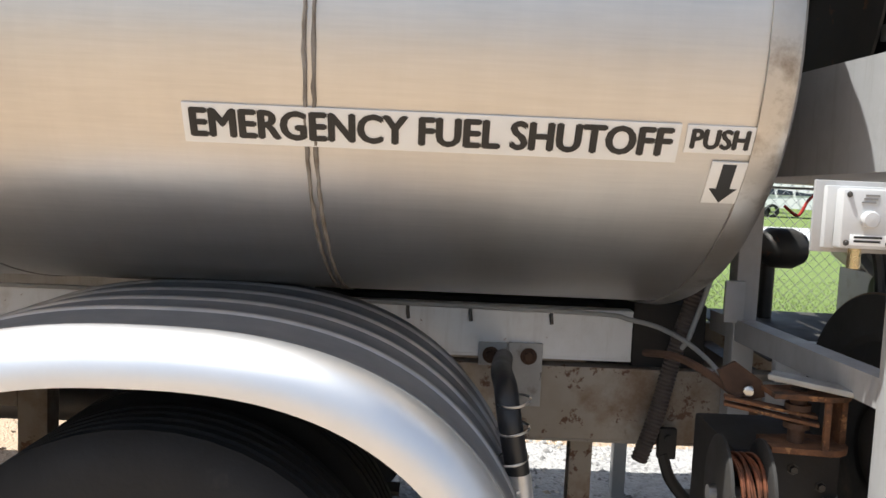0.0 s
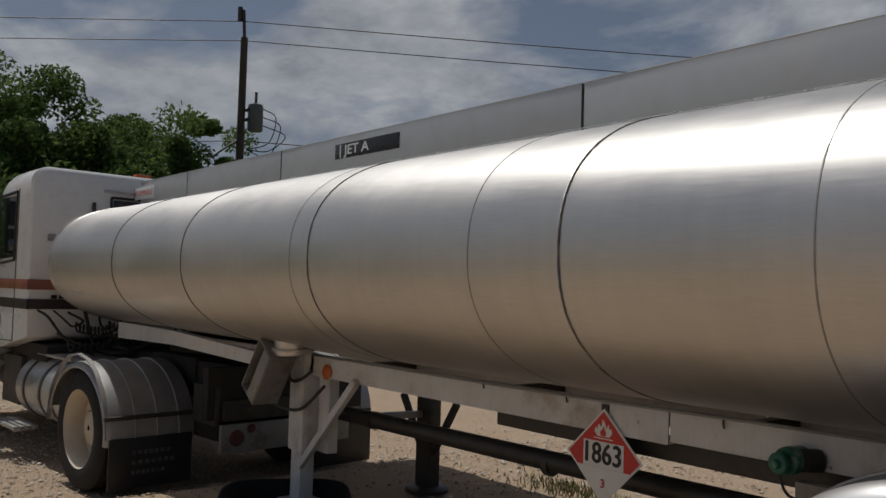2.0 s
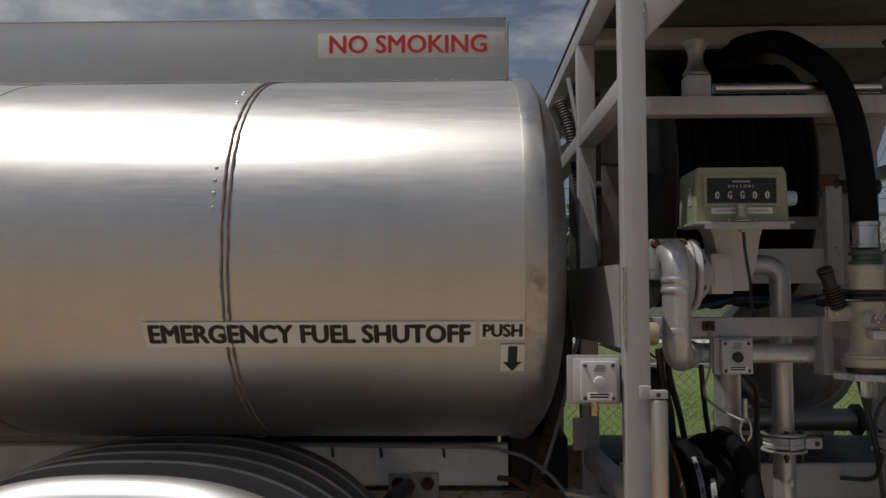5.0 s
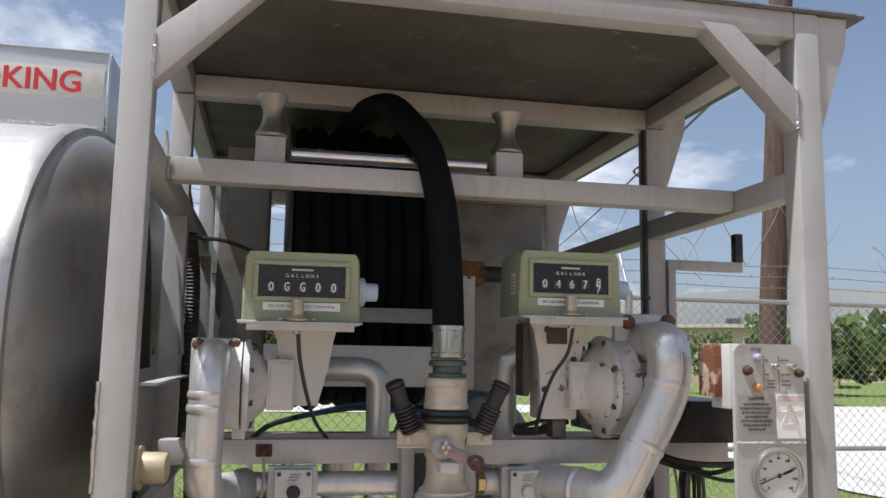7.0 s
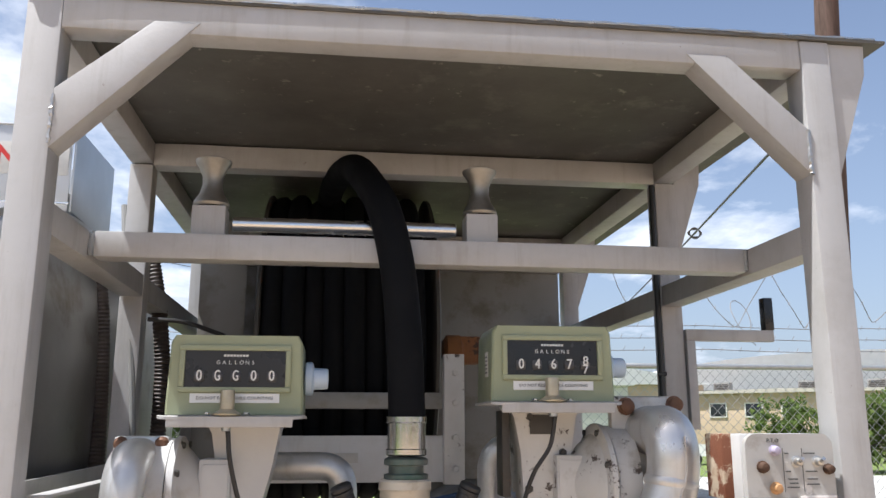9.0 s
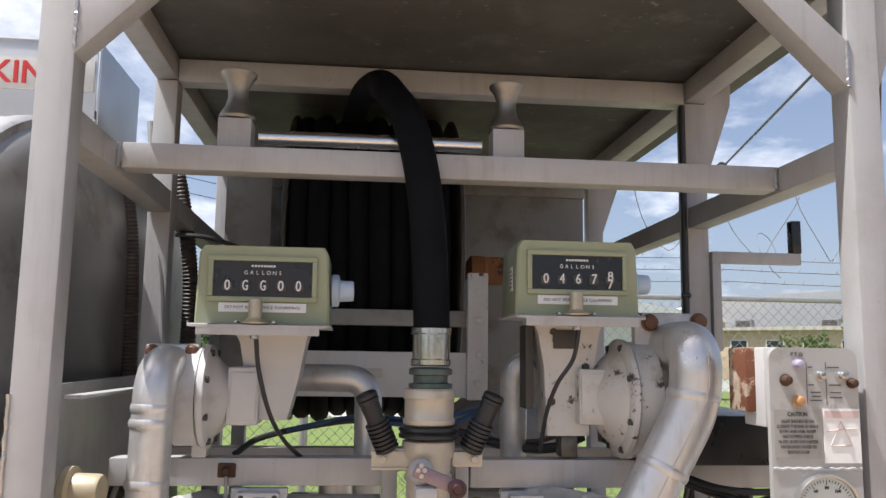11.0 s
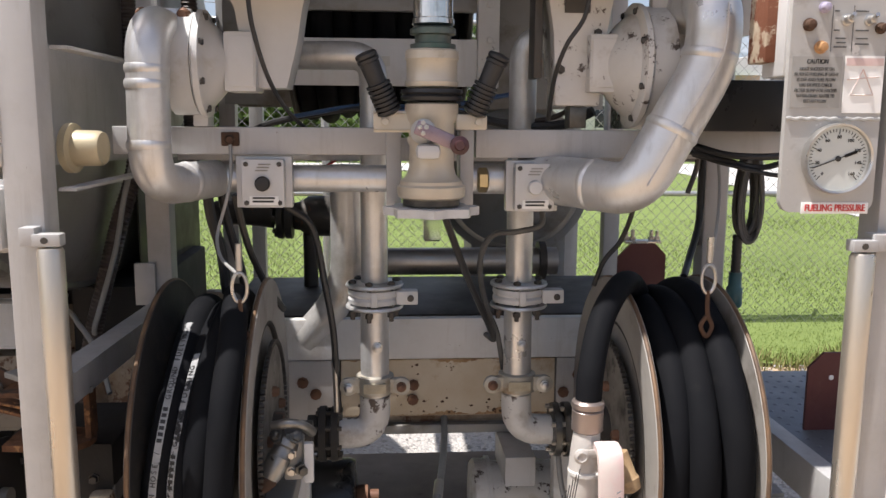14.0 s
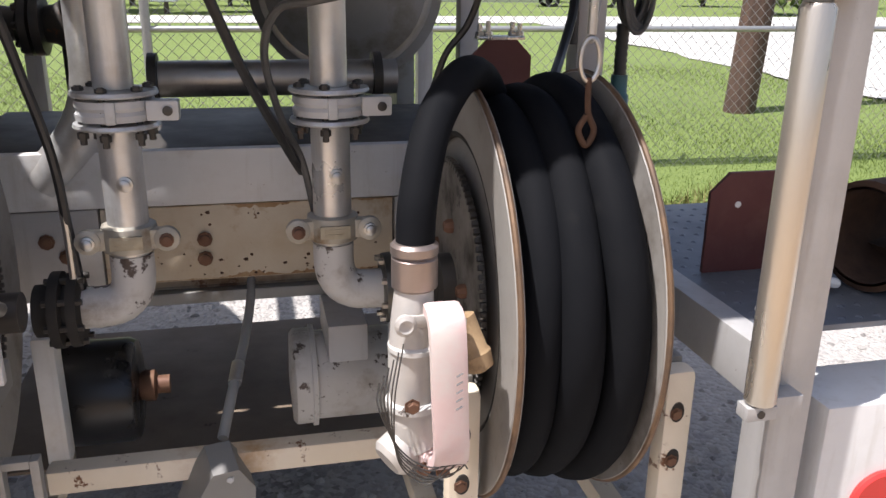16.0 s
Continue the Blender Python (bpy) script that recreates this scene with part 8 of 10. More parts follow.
beam(bm, (-5.10, 2.10, 0.30), (-4.42, 2.10, 0.97), 0.045, 0.05)
part("brace", bm, M_FRAME_W, lg)
bm = B()
box(bm, -4.98, -4.84, 2.16, 2.24, 0.42, 1.02, 0.006)
part("gear_channel", bm, M_FRAME_W, lg)
bm = B()
tube(bm, smooth_path([(-5.27, 2.06, 0.93), (-5.15, 2.045, 0.90), (-5.03, 2.05, 0.93), (-4.95, 2.08, 0.99)], 6), 0.012, 8)
tube(bm, smooth_path([(-5.4, 2.02, 0.72), (-5.2, 2.02, 0.70), (-4.98, 2.03, 0.73), (-4.78, 2.08, 0.90)], 6), 0.012, 8)
part("cable", bm, M_RUBBER, lg)
bm = B()
lathe(bm, [(0.05, 0), (0.055, 0.01), (0.03, 0.03)], (-4.80, 2.115, 0.995), (0, -1, 0), 16)
part("side_lamp", bm, M_AMBER, lg, "orange side lamp")
bm = B()
box(bm, -5.14, -5.0, 2.06, 2.1, 1.02, 1.13, 0.004)
lathe(bm, [(0.03, 0), (0.032, 0.01), (0.012, 0.03)], (-5.07, 2.06, 1.075), (0, -1, 0), 14)
part("gear_mount", bm, M_FRAME_W, lg)
LX, LY = -5.02, 3.20
l2 = thing("landing_gear", (LX, LY, 0.0), "grey landing leg with diagonal braces on a dark base plate", "landing gear", "landing gear legs")
bm = B()
box(bm, LX - 0.08, LX + 0.08, LY - 0.06, LY + 0.06, 0.03, 1.0, 0.008)
part("outer_leg", bm, M_DARK, l2)
bm = B()
lathe(bm, [(0.05, 0.05), (0.15, 0.035), (0.17, 0.02), (0.17, 0.0)][::-1], (LX, LY, 0.0), (0, 0, 1), 20)
part("base_plate", bm, M_DARK, l2)
for dx in (-0.34, 0.34):
    bm = B()
    beam(bm, (LX + dx * 0.2, LY, 0.30), (LX + dx, LY, 0.72), 0.045, 0.045)
    part("brace", bm, M_DARK, l2)
bm = B()
beam(bm, (-5.12, 2.22, 0.62), (LX - 0.02, LY - 0.06, 0.60), 0.05, 0.05)
part("cross_shaft", bm, M_FRAME, l2)
tr_ = thing("drip_tray", (-4.98, 1.92, 0.0), "round-cornered black plastic tray under the landing leg's foot", "tray")


def tray_ring(k, z):
    """A round-cornered outline, its long side pointing away from the yard, at scale k."""
    out = []
    for a in np.linspace(0, 2 * math.pi, 40, endpoint=False):
        c, q = math.cos(a), math.sin(a)
        u, v = 0.50 * k * math.copysign(abs(c) ** 0.55, c), 0.45 * k * math.copysign(abs(q) ** 0.55, q)
        out.append((-4.98 - 0.867 * u + 0.497 * v, 1.92 + 0.497 * u + 0.867 * v, z))
    return out


bm = B()
sheet(bm, [tray_ring(k, z) for k, z in ((0.86, 0.004), (0.90, 0.01), (0.97, 0.125), (1.0, 0.132), (1.0, 0.142), (0.965, 0.142), (0.945, 0.125), (0.88, 0.02))], closed_v=True)
part("wall", bm, M_TRAY, tr_)
bm = B()
sheet(bm, [tray_ring(k, z) for k, z in ((0.885, 0.008), (0.885, 0.018), (0.5, 0.019), (0.01, 0.019))], closed_v=True)
part("floor", bm, M_TRAY, tr_)
bm = B()
sheet(bm, [[(x, y, z) for x, z in ((-8.45, 1.00), (-8.45, 1.16), (-7.0, 1.15), (-5.30, 1.085), (-5.45, 0.995), (-7.0, 1.03))] for y in (3.09, 3.17)], closed_v=True, cap=True)
solo("gooseneck_beam", bm, M_FRAME_W, "white painted gooseneck beam under the tank nose", "beam")
bm = B()
box(bm, -8.40, -6.55, 1.97, 3.08, 1.025, 1.05, 0.004)
solo("coupler_plate", bm, M_NEARBLACK, "black greasy coupler plate under the tank nose", "plate")
bm = B()
sheet(bm, [[(x, y, z) for x, z in ((-8.45, 1.00), (-8.45, 1.16), (-7.0, 1.15), (-5.30, 1.085), (-5.45, 0.995), (-7.0, 1.03))] for y in (1.88, 1.96)], closed_v=True, cap=True)
solo("gooseneck_beam", bm, M_FRAME_W, "white painted gooseneck beam under the tank nose", "beam")
vb = thing("valve_box", (-5.42, 1.9, 0.62), "open grey valve box tilted under the tank belly", "box")
vm = Matrix.Translation((-5.05, 1.86, 1.15)) @ Euler((0, radians(36), 0)).to_matrix().to_4x4()
bm = B()
for a in ((-0.11, -0.10, -0.10, 0.10, -0.43, 0.0), (0.10, 0.11, -0.10, 0.10, -0.43, 0.0), (-0.10, 0.10, 0.09, 0.10, -0.43, 0.0), (-0.10, 0.10, -0.10, 0.10, -0.01, 0.0), (-0.10, 0.10, -0.10, 0.10, -0.43, -0.42), (0.0, 0.10, -0.105, -0.095, -0.42, -0.01)):
    box(bm, *a, 0.003, vm)
parts("casing_plate", bm, M_SHEET, vb)
bm = B()
lathe(bm, [(0.03, 0), (0.036, 0.02), (0.036, 0.14), (0.022, 0.16)], vm @ Vector((-0.05, 0.0, -0.36)), (0.1, 0, 1), 16)
part("valve", bm, M_CHIPPED, vb)
bm = B()
lathe(bm, [(0.14, 0), (0.15, 0.01), (0.15, 0.04), (0.14, 0.05)], (-5.0, 1.95, 1.12), (0.1, -0.15, 1), 26)
lathe(bm, [(0.13, 0), (0.13, 0.12)], (-5.0, 1.95, 1.14), (0.1, -0.1, 1), 26)
part("outlet_flange", bm, M_TANK, vb)

# air lines hanging between the cab and the tank nose
al = thing("air_line", (-8.9, 1.6, 1.1), "black coiled air line slung between cab and trailer", "hose", "air lines")
bm = B()
pts = smooth_path([(-9.2, 1.45, 1.24), (-8.95, 1.49, 1.16), (-8.9, 1.55, 1.09)], 5)
for n_ in range(110):
    q = n_ / 109
    an = n_ * 0.62
    pts.append(Vector((-8.9 + 0.15 * q + 0.045 * math.cos(an), 1.59 + 0.36 * q, 1.09 - 0.05 * math.sin(q * math.pi) + 0.045 * math.sin(an))))
pts += smooth_path([(-8.73, 1.98, 1.13), (-8.7, 2.02, 1.2), (-8.6, 2.08, 1.26)], 5)
tube(bm, pts, 0.011, 6)
part("coil", bm, M_NEARBLACK, al)
for p_ in ([(-9.25, 1.31, 1.24), (-9.0, 1.35, 1.18), (-8.9, 1.46, 1.0), (-8.85, 1.62, 0.86), (-8.8, 1.76, 0.80)], [(-9.2, 1.6, 1.22), (-8.9, 1.66, 1.15), (-8.85, 1.60, 1.10)], [(-9.2, 1.50, 1.0), (-8.9, 1.66, 0.90), (-8.8, 1.86, 0.92), (-8.7, 2.0, 1.02)]):
    bm = B()
    tube(bm, smooth_path(p_, 7), 0.014, 7)
    part("air_hose", bm, M_NEARBLACK, al)
a2 = thing("air_line", (-8.8, 1.8, 0.9), "black coiled air line slung between cab and trailer", "hose", "air lines")
bm = B()
pts = []
for n_ in range(100):
    q = n_ / 99
    an = n_ * 0.62
    pts.append(Vector((-8.85 + 0.1 * q + 0.05 * math.cos(an), 1.50 + 0.55 * q, 0.90 - 0.08 * math.sin(q * math.pi) + 0.12 * q + 0.05 * math.sin(an))))
tube(bm, pts, 0.011, 6)
part("coil", bm, M_NEARBLACK, a2)
# corrugated hoses and cables at the tank's rear end
def ribbed(pts, r, pitch, bm):
    p = smooth_path(pts, 30)
    L = sum((b - a).length for a, b in zip(p[:-1], p[1:]))
    n = int(L / pitch) * 2
    out, acc, i = [], 0.0, 0
    cum = [0.0]
    for a, b in zip(p[:-1], p[1:]):
        cum.append(cum[-1] + (b - a).length)
    for k in range(n + 1):
        d = L * k / n
        while i < len(cum) - 2 and cum[i + 1] < d:
            i += 1
        t = (d - cum[i]) / max(1e-6, cum[i + 1] - cum[i])
        out.append(p[i].lerp(p[i + 1], t))
    return tube(bm, out, [r if k % 2 else r * 0.86 for k in range(len(out))], 12)


solo("brown_vent_hose", ribbed([(0.56, 2.2, 2.40), (0.64, 2.2, 2.34), (0.70, 2.2, 2.26), (0.730, 2.2, 2.13), (0.745, 2.2, 1.96), (0.755, 2.19, 1.74), (0.775, 2.13, 1.48), (0.744, 2.06, 1.31), (0.704, 2.05, 1.16), (0.672, 2.05, 1.045), (0.655, 2.05, 0.972), (0.624, 2.05, 0.832), (0.587, 2.05, 0.714)], 0.0235, 0.0105, B()), M_BROWN_HOSE, "brown corrugated hose down the tank end and under it", "hose")
solo("dark_vent_hose", ribbed([(0.79, 2.40, 2.38), (0.825, 2.38, 2.27), (0.856, 2.38, 2.10), (0.871, 2.38, 1.9), (0.86, 2.38, 1.4)], 0.024, 0.0115, B()), M_BROWN_HOSE, "dark brown corrugated hose behind a frame post", "hose")
cables = [
    ("thin_grey_cable", [(0.80, 2.02, 1.48), (0.772, 2.02, 1.38), (0.745, 2.02, 1.25), (0.70, 2.015, 1.10), (0.68, 2.02, 1.04), (0.665, 2.09, 0.99), (0.655, 2.13, 0.92)], 0.007, M_GREYCABLE, "thin grey cable down the tank end"),
    ("grey_lead", [(0.79, 2.12, 2.40), (0.82, 2.08, 2.2), (0.86, 2.05, 1.95), (0.88, 2.04, 1.75)], 0.008, M_GREYCABLE, "grey cable along a frame post"),
    ("register_cable", [(1.178, 1.468, 1.80), (1.185, 1.475, 1.74), (1.205, 1.50, 1.66), (1.23, 1.57, 1.60), (1.27, 1.65, 1.55)], 0.0045, M_RUBBER, "thin black cable from a register"),
    ("register_cable", [(1.81, 1.468, 1.83), (1.80, 1.478, 1.77), (1.77, 1.49, 1.72), (1.755, 1.52, 1.66), (1.76, 1.6, 1.58)], 0.0045, M_RUBBER, "thin black cable from a register"),
    ("black_lead", [(1.22, 1.63, 1.40), (1.27, 1.66, 1.35), (1.29, 1.72, 1.22), (1.305, 1.76, 1.10), (1.31, 1.78, 0.98), (1.315, 1.80, 0.86)], 0.008, M_RUBBER, "black cable hanging from a switch box"),
    ("black_lead", [(1.11, 1.66, 1.42), (1.13, 1.70, 1.30), (1.16, 1.76, 1.20), (1.19, 1.80, 1.14)], 0.008, M_RUBBER, "black cable under the meter beam"),
    ("steel_cable", [(1.305, 1.775, 1.02), (1.308, 1.775, 0.98), (1.31, 1.77, 0.90)], 0.006, M_STEEL, "bright cable sheath beside a riser"),
    ("grey_lead", [(1.76, 1.64, 1.40), (1.755, 1.62, 1.36), (1.71, 1.63, 1.345), (1.655, 1.66, 1.33), (1.635, 1.70, 1.26), (1.66, 1.76, 1.15), (1.69, 1.80, 1.08), (1.71, 1.82, 0.98)], 0.0065, M_GREY_HOSE, "grey cable looped down to the chassis"),
    ("black_lead", [(1.55, 1.62, 1.38), (1.60, 1.66, 1.25), (1.66, 1.74, 1.12), (1.69, 1.85, 1.05), (1.70, 2.08, 1.0)], 0.008, M_RUBBER, "black cable crossing behind the coupling"),
    ("black_lead", [(1.975, 1.70, 1.46), (1.985, 1.72, 1.39), (1.965, 1.74, 1.31), (1.93, 1.75, 1.26), (1.91, 1.76, 1.20)], 0.006, M_RUBBER, "black hose by the second reel"),
    ("black_lead", [(2.23, 1.95, 1.46), (2.22, 1.93, 1.33), (2.17, 1.85, 1.25), (2.12, 1.75, 1.22)], 0.009, M_RUBBER, "black cable tied to a frame post"),
    ("black_lead", [(1.62, 2.05, 1.62), (1.50, 2.04, 1.60), (1.35, 2.05, 1.605), (1.15, 2.0, 1.57), (1.08, 1.95, 1.53)], 0.008, M_RUBBER, "black air line behind the meters"),
    ("blue_air_line", [(1.75, 2.06, 1.645), (1.55, 2.05, 1.61), (1.38, 2.06, 1.615), (1.2, 2.0, 1.585)], 0.006, M_BLUEHOSE, "blue air line behind the meters"),
    ("blue_air_line", [(1.70, 2.03, 1.63), (1.60, 2.02, 1.60), (1.45, 2.03, 1.60)], 0.006, M_BLUEHOSE, "blue air line behind the meters"),
    ("red_wire", [(1.16, 2.62, 1.40), (1.2, 2.6, 1.37), (1.23, 2.6, 1.42), (1.27, 2.62, 1.45)], 0.005, M_REDWIRE, "loose red wire by the pump"),
    ("black_lead", [(2.27, 1.50, 1.52), (2.18, 1.50, 1.49), (2.12, 1.54, 1.50), (2.05, 1.60, 1.52)], 0.006, M_RUBBER, "black wires behind the control panel"),
    ("drain_cable", [(1.845, 1.80, 0.79), (1.85, 1.76, 0.70), (1.87, 1.68, 0.60), (1.90, 1.6, 0.55)], 0.007, M_GREYCABLE, "grey cable below an elbow"),
    ("static_cable", [(2.03, 1.66, 1.80), (2.10, 1.66, 1.66), (2.12, 1.7, 1.5), (2.1, 1.7, 1.42)], 0.006, M_RUBBER, "black cable behind the delivery pipe"),
]
cables += [
    ("sensor_line", [(2.262 + 0.009 * k, 1.96 + 0.01 * k, 1.86), (2.266 + 0.009 * k, 1.95 + 0.01 * k, 1.74), (2.262 + 0.010 * k, 1.95, 1.60), (2.25 + 0.012 * k, 1.94, 1.50)], 0.0042, M_GREYCABLE, "thin grey sensor line on a frame post") for k in range(4)]
cables += [
    ("brown_lead", [(1.86, 1.72, 1.62), (1.80, 1.76, 1.585), (1.72, 1.84, 1.575), (1.62, 1.95, 1.59)], 0.006, M_BROWN_HOSE, "brown line behind the meters"),
    ("black_lead", [(1.88, 1.70, 1.60), (1.82, 1.74, 1.57), (1.74, 1.80, 1.565), (1.66, 1.88, 1.58), (1.58, 1.96, 1.60)], 0.011, M_RUBBER, "black hose behind the meters"),
    ("black_lead", [(1.02, 1.80, 1.46), (1.03, 1.80, 1.36), (1.05, 1.80, 1.28), (1.06, 1.80, 1.18)], 0.012, M_RUBBER, "black cables hanging behind the first reel"),
    ("black_lead", [(1.045, 1.82, 1.46), (1.06, 1.82, 1.36), (1.085, 1.82, 1.26), (1.10, 1.82, 1.18)], 0.010, M_RUBBER, "black cables hanging behind the first reel"),
    ("panel_harness", [(2.28, 1.42, 1.54), (2.20, 1.46, 1.515), (2.12, 1.52, 1.512), (2.06, 1.58, 1.53), (2.0, 1.68, 1.55)], 0.007, M_RUBBER, "taped black harness behind the control panel"),
    ("panel_harness", [(2.28, 1.44, 1.50), (2.21, 1.47, 1.475), (2.13, 1.52, 1.49), (2.07, 1.60, 1.51)], 0.0045, M_RUBBER, "thin black harness behind the control panel"),
]
for nm, pts, r, mat, lab in cables:
    solo(nm, tube(B(), smooth_path(pts, 8), r, 8), mat, lab, "cable")
bm = B()
for k in range(12):
    c = Vector((2.316 + 0.005 * (k % 3), 1.85 + 0.005 * k, 1.40 + 0.004 * (k % 4)))
    tube(bm, [(c.x + (0.027 - 0.0018 * (k % 6)) * math.cos(a) * (1 - 0.35 * math.sin(a)), c.y, c.z + (0.115 - 0.003 * (k % 5)) * math.sin(a)) for a in np.linspace(0, 2 * math.pi, 30, endpoint=False)], 0.0052, 7, closed=True)
coil = thing("cable_coil", (2.32, 1.88, 1.25), "coil of grey-brown bonding cable hung on a post", "cable")
parts("cable_turn", bm, M_GREY_HOSE, coil)
bm = B()
ribbed([(2.306, 1.89, 1.30), (2.306, 1.89, 1.20)], 0.013, 0.012, bm)
part("strain_relief", bm, M_RUBBER, coil)
bm = B()
lathe(bm, [(0.016, 0), (0.02, 0.005), (0.02, 0.05), (0.016, 0.055), (0.016, 0.09)], (2.306, 1.89, 1.115), (0, 0, 1), 14)
part("connector", bm, M_TEAL, coil, "dark teal connector")


def lanyard(pts, lab):
    ln_ = thing("wire_lanyard", pts[-1], lab, "lanyard")
    part("wire", tube(B(), smooth_path(pts, 8), 0.0035, 7), M_GREYCABLE, ln_)
    e = Vector(pts[-1])
    bm = B()
    rod(bm, e + Vector((0, 0, 0.06)), e + Vector((0, 0, 0.01)), 0.0065, 10)
    part("sleeve", bm, M_STEEL, ln_)
    bm = B()
    tube(bm, [(e.x + 0.014 * math.cos(a), e.y, e.z - 0.022 + 0.028 * math.sin(a)) for a in np.linspace(0, 2 * math.pi, 18, endpoint=False)], 0.0035, 7, closed=True)
    part("eye", bm, M_STEEL, ln_)
    bm = B()
    tube(bm, smooth_path([(e.x, e.y, e.z - 0.045), (e.x + 0.002, e.y, e.z - 0.09), (e.x + 0.012, e.y, e.z - 0.115), (e.x + 0.002, e.y, e.z - 0.135), (e.x - 0.01, e.y, e.z - 0.115), (e.x, e.y, e.z - 0.095)], 6), 0.0045, 8)
    part("snap_hook", bm, M_RUST_DARK, ln_, "rusty snap hook")


lanyard([(1.116, 1.592, 1.53), (1.118, 1.58, 1.47), (1.110, 1.57, 1.42), (1.092, 1.57, 1.36), (1.094, 1.54, 1.335), (1.115, 1.48, 1.312), (1.156, 1.42, 1.292)], "pale wire lanyard with a snap hook over the reel")
lanyard([(2.125, 1.60, 1.50), (2.115, 1.56, 1.44), (2.080, 1.48, 1.37), (2.045, 1.42, 1.302)], "wire lanyard with a rusty snap hook")
bm = B()
lathe(bm, [(0.006, 0), (0.010, 0.004), (0.010, 0.012), (0.006, 0.018)], (1.116, 1.60, 1.537), (0, -1, 0), 12)
box(bm, 1.098, 1.134, 1.592, 1.60, 1.524, 1.552, 0.006)
solo("rusty_hook_plate", bm, M_RUST_DARK, "rust-stained hook plate on the meter beam", "hook")
# rusty parts seen below the tank end
rs = thing("fender_hinge_bracket", (0.72, 1.5, 0.94), "heavily rusted folding bracket below the tank end", "bracket")
M_RUSTWORN = surf("orange_flaking_rust", (0.20, 0.082, 0.030), (0.075, 0.036, 0.018), rough=0.85, scale=26, fine=150, bump=0.6, spot=(0.30, 0.15, 0.06), spot_at=0.58, spot_scale=30, dirt=(0.03, 0.022, 0.017), dirt_at=0.52, dirt_scale=14, bump_dist=0.004)
for z, h, wid in ((1.050, 0.010, 0.10), (0.944, 0.012, 0.11)):
    bm = B()
    rows = []
    for a in np.linspace(-90, 90, 9):
        rows.append((0.800 + 0.052 * math.cos(radians(a)), 1.50 + wid / 2 * math.sin(radians(a))))
    rim_ = [(0.690, 1.50 - wid * 0.36)] + rows + [(0.690, 1.50 + wid * 0.36)]
    sheet(bm, [[(x, y, z) for x, y in rim_], [(x, y, z + h) for x, y in rim_]], closed_v=True, cap=True)
    part("bracket_leaf", bm, M_RUSTWORN, rs)
for x, y0, y1 in ((0.790, 1.448, 1.458), (0.842, 1.49, 1.53)):
    bm = B()
    box(bm, x - 0.006, x + 0.006, y0, y1, 0.956, 1.050, 0.002)
    part("upright_plate", bm, M_RUSTWORN, rs)
for q, z in enumerate((1.005, 1.018)):
    bm = B()
    beam(bm, (0.615, 1.53, z + 0.016), (0.785, 1.475 + 0.012 * q, z - 0.006), 0.028, 0.007, 0.002)
    part("leaf_strap", bm, M_RUSTWORN, rs)
bm = B()
rod(bm, (0.752, 1.50, 0.948), (0.752, 1.50, 1.064), 0.016, 14)
for z in (0.985, 1.022):
    rod(bm, (0.752, 1.50, z), (0.752, 1.50, z + 0.012), 0.025, 14)
part("pin", bm, M_RUST_DARK, rs)
bm = B()
sheet(bm, [[(x, 1.535, z) for x, z in ((0.60, 1.085), (0.635, 1.105), (0.69, 1.068), (0.70, 1.035), (0.66, 1.025), (0.62, 1.045))], [(x, 1.545, z) for x, z in ((0.60, 1.085), (0.635, 1.105), (0.69, 1.068), (0.70, 1.035), (0.66, 1.025), (0.62, 1.045))]], closed_v=True, cap=True)
part("hinge_ear", bm, M_RUST_DARK, rs)
bm = B()
lathe(bm, [(0.006, 0), (0.010, 0.002), (0.010, 0.022), (0.006, 0.024)], (0.664, 1.533, 1.050), (-0.35, -1, 0), 14)
part("grease_nut", bm, M_STEEL, rs, "pale nut on the hinge")
bm = B()
tube(bm, smooth_path([(0.52, 1.80, 1.06), (0.56, 1.70, 1.075), (0.60, 1.60, 1.065), (0.65, 1.53, 1.03)], 6), 0.009, 8)
part("rod", bm, M_RUST_DARK, rs)
# black equipment box, its plate and a small spare reel below the bracket
eb = thing("black_gear_box", (0.75, 1.62, 0.70), "greasy black gear housing below the rusty bracket", "gear box")
bm = B()
box(bm, 0.645, 0.87, 1.54, 1.80, 0.70, 0.925, 0.012)
part("housing", bm, M_NEARBLACK, eb)
for x, z in ((0.69, 0.895), (0.77, 0.885), (0.83, 0.85), (0.72, 0.82)):
    bm = B()
    hexbolt(bm, (x, 1.54, z), (0, -1, 0), 0.009, 0.010)
    part("bolt", bm, M_DARK, eb)
bm = B()
beam(bm, (0.70, 1.52, 1.085), (0.862, 1.42, 1.072), 0.05, 0.012, 0.003)
part("cover_strip", bm, M_DIMPLATE, eb, "worn pale cover strip")
br_ = thing("bonding_reel", (0.64, 1.44, 0.74), "small black bonding cable reel with copper wire", "reel")
for x, rr in ((0.590, 0.118), (0.672, 0.112)):
    bm = B()
    lathe(bm, [(0.02, 0), (rr - 0.008, 0.0), (rr, 0.004), (rr, 0.010), (rr - 0.008, 0.012), (0.02, 0.012)], (x, 1.47, 0.852), (1, -0.12, 0), 36)
    part("flange", bm, M_NEARBLACK, br_)
bm = B()
for k in range(11):
    rr = 0.082 - 0.004 * (k % 3)
    tube(bm, [(0.613 + 0.0052 * k + 0.002 * math.sin(3 * a + k), 1.47 + rr * math.cos(a), 0.852 + rr * math.sin(a)) for a in np.linspace(0, 2 * math.pi, 36, endpoint=False)], 0.0032, 6, closed=True)
parts("wire_turn", bm, surf("copper_bonding_wire", (0.34, 0.11, 0.05), (0.10, 0.05, 0.03), rough=0.5, metal=0.5, scale=30), br_, "copper bonding wire")
bm = B()
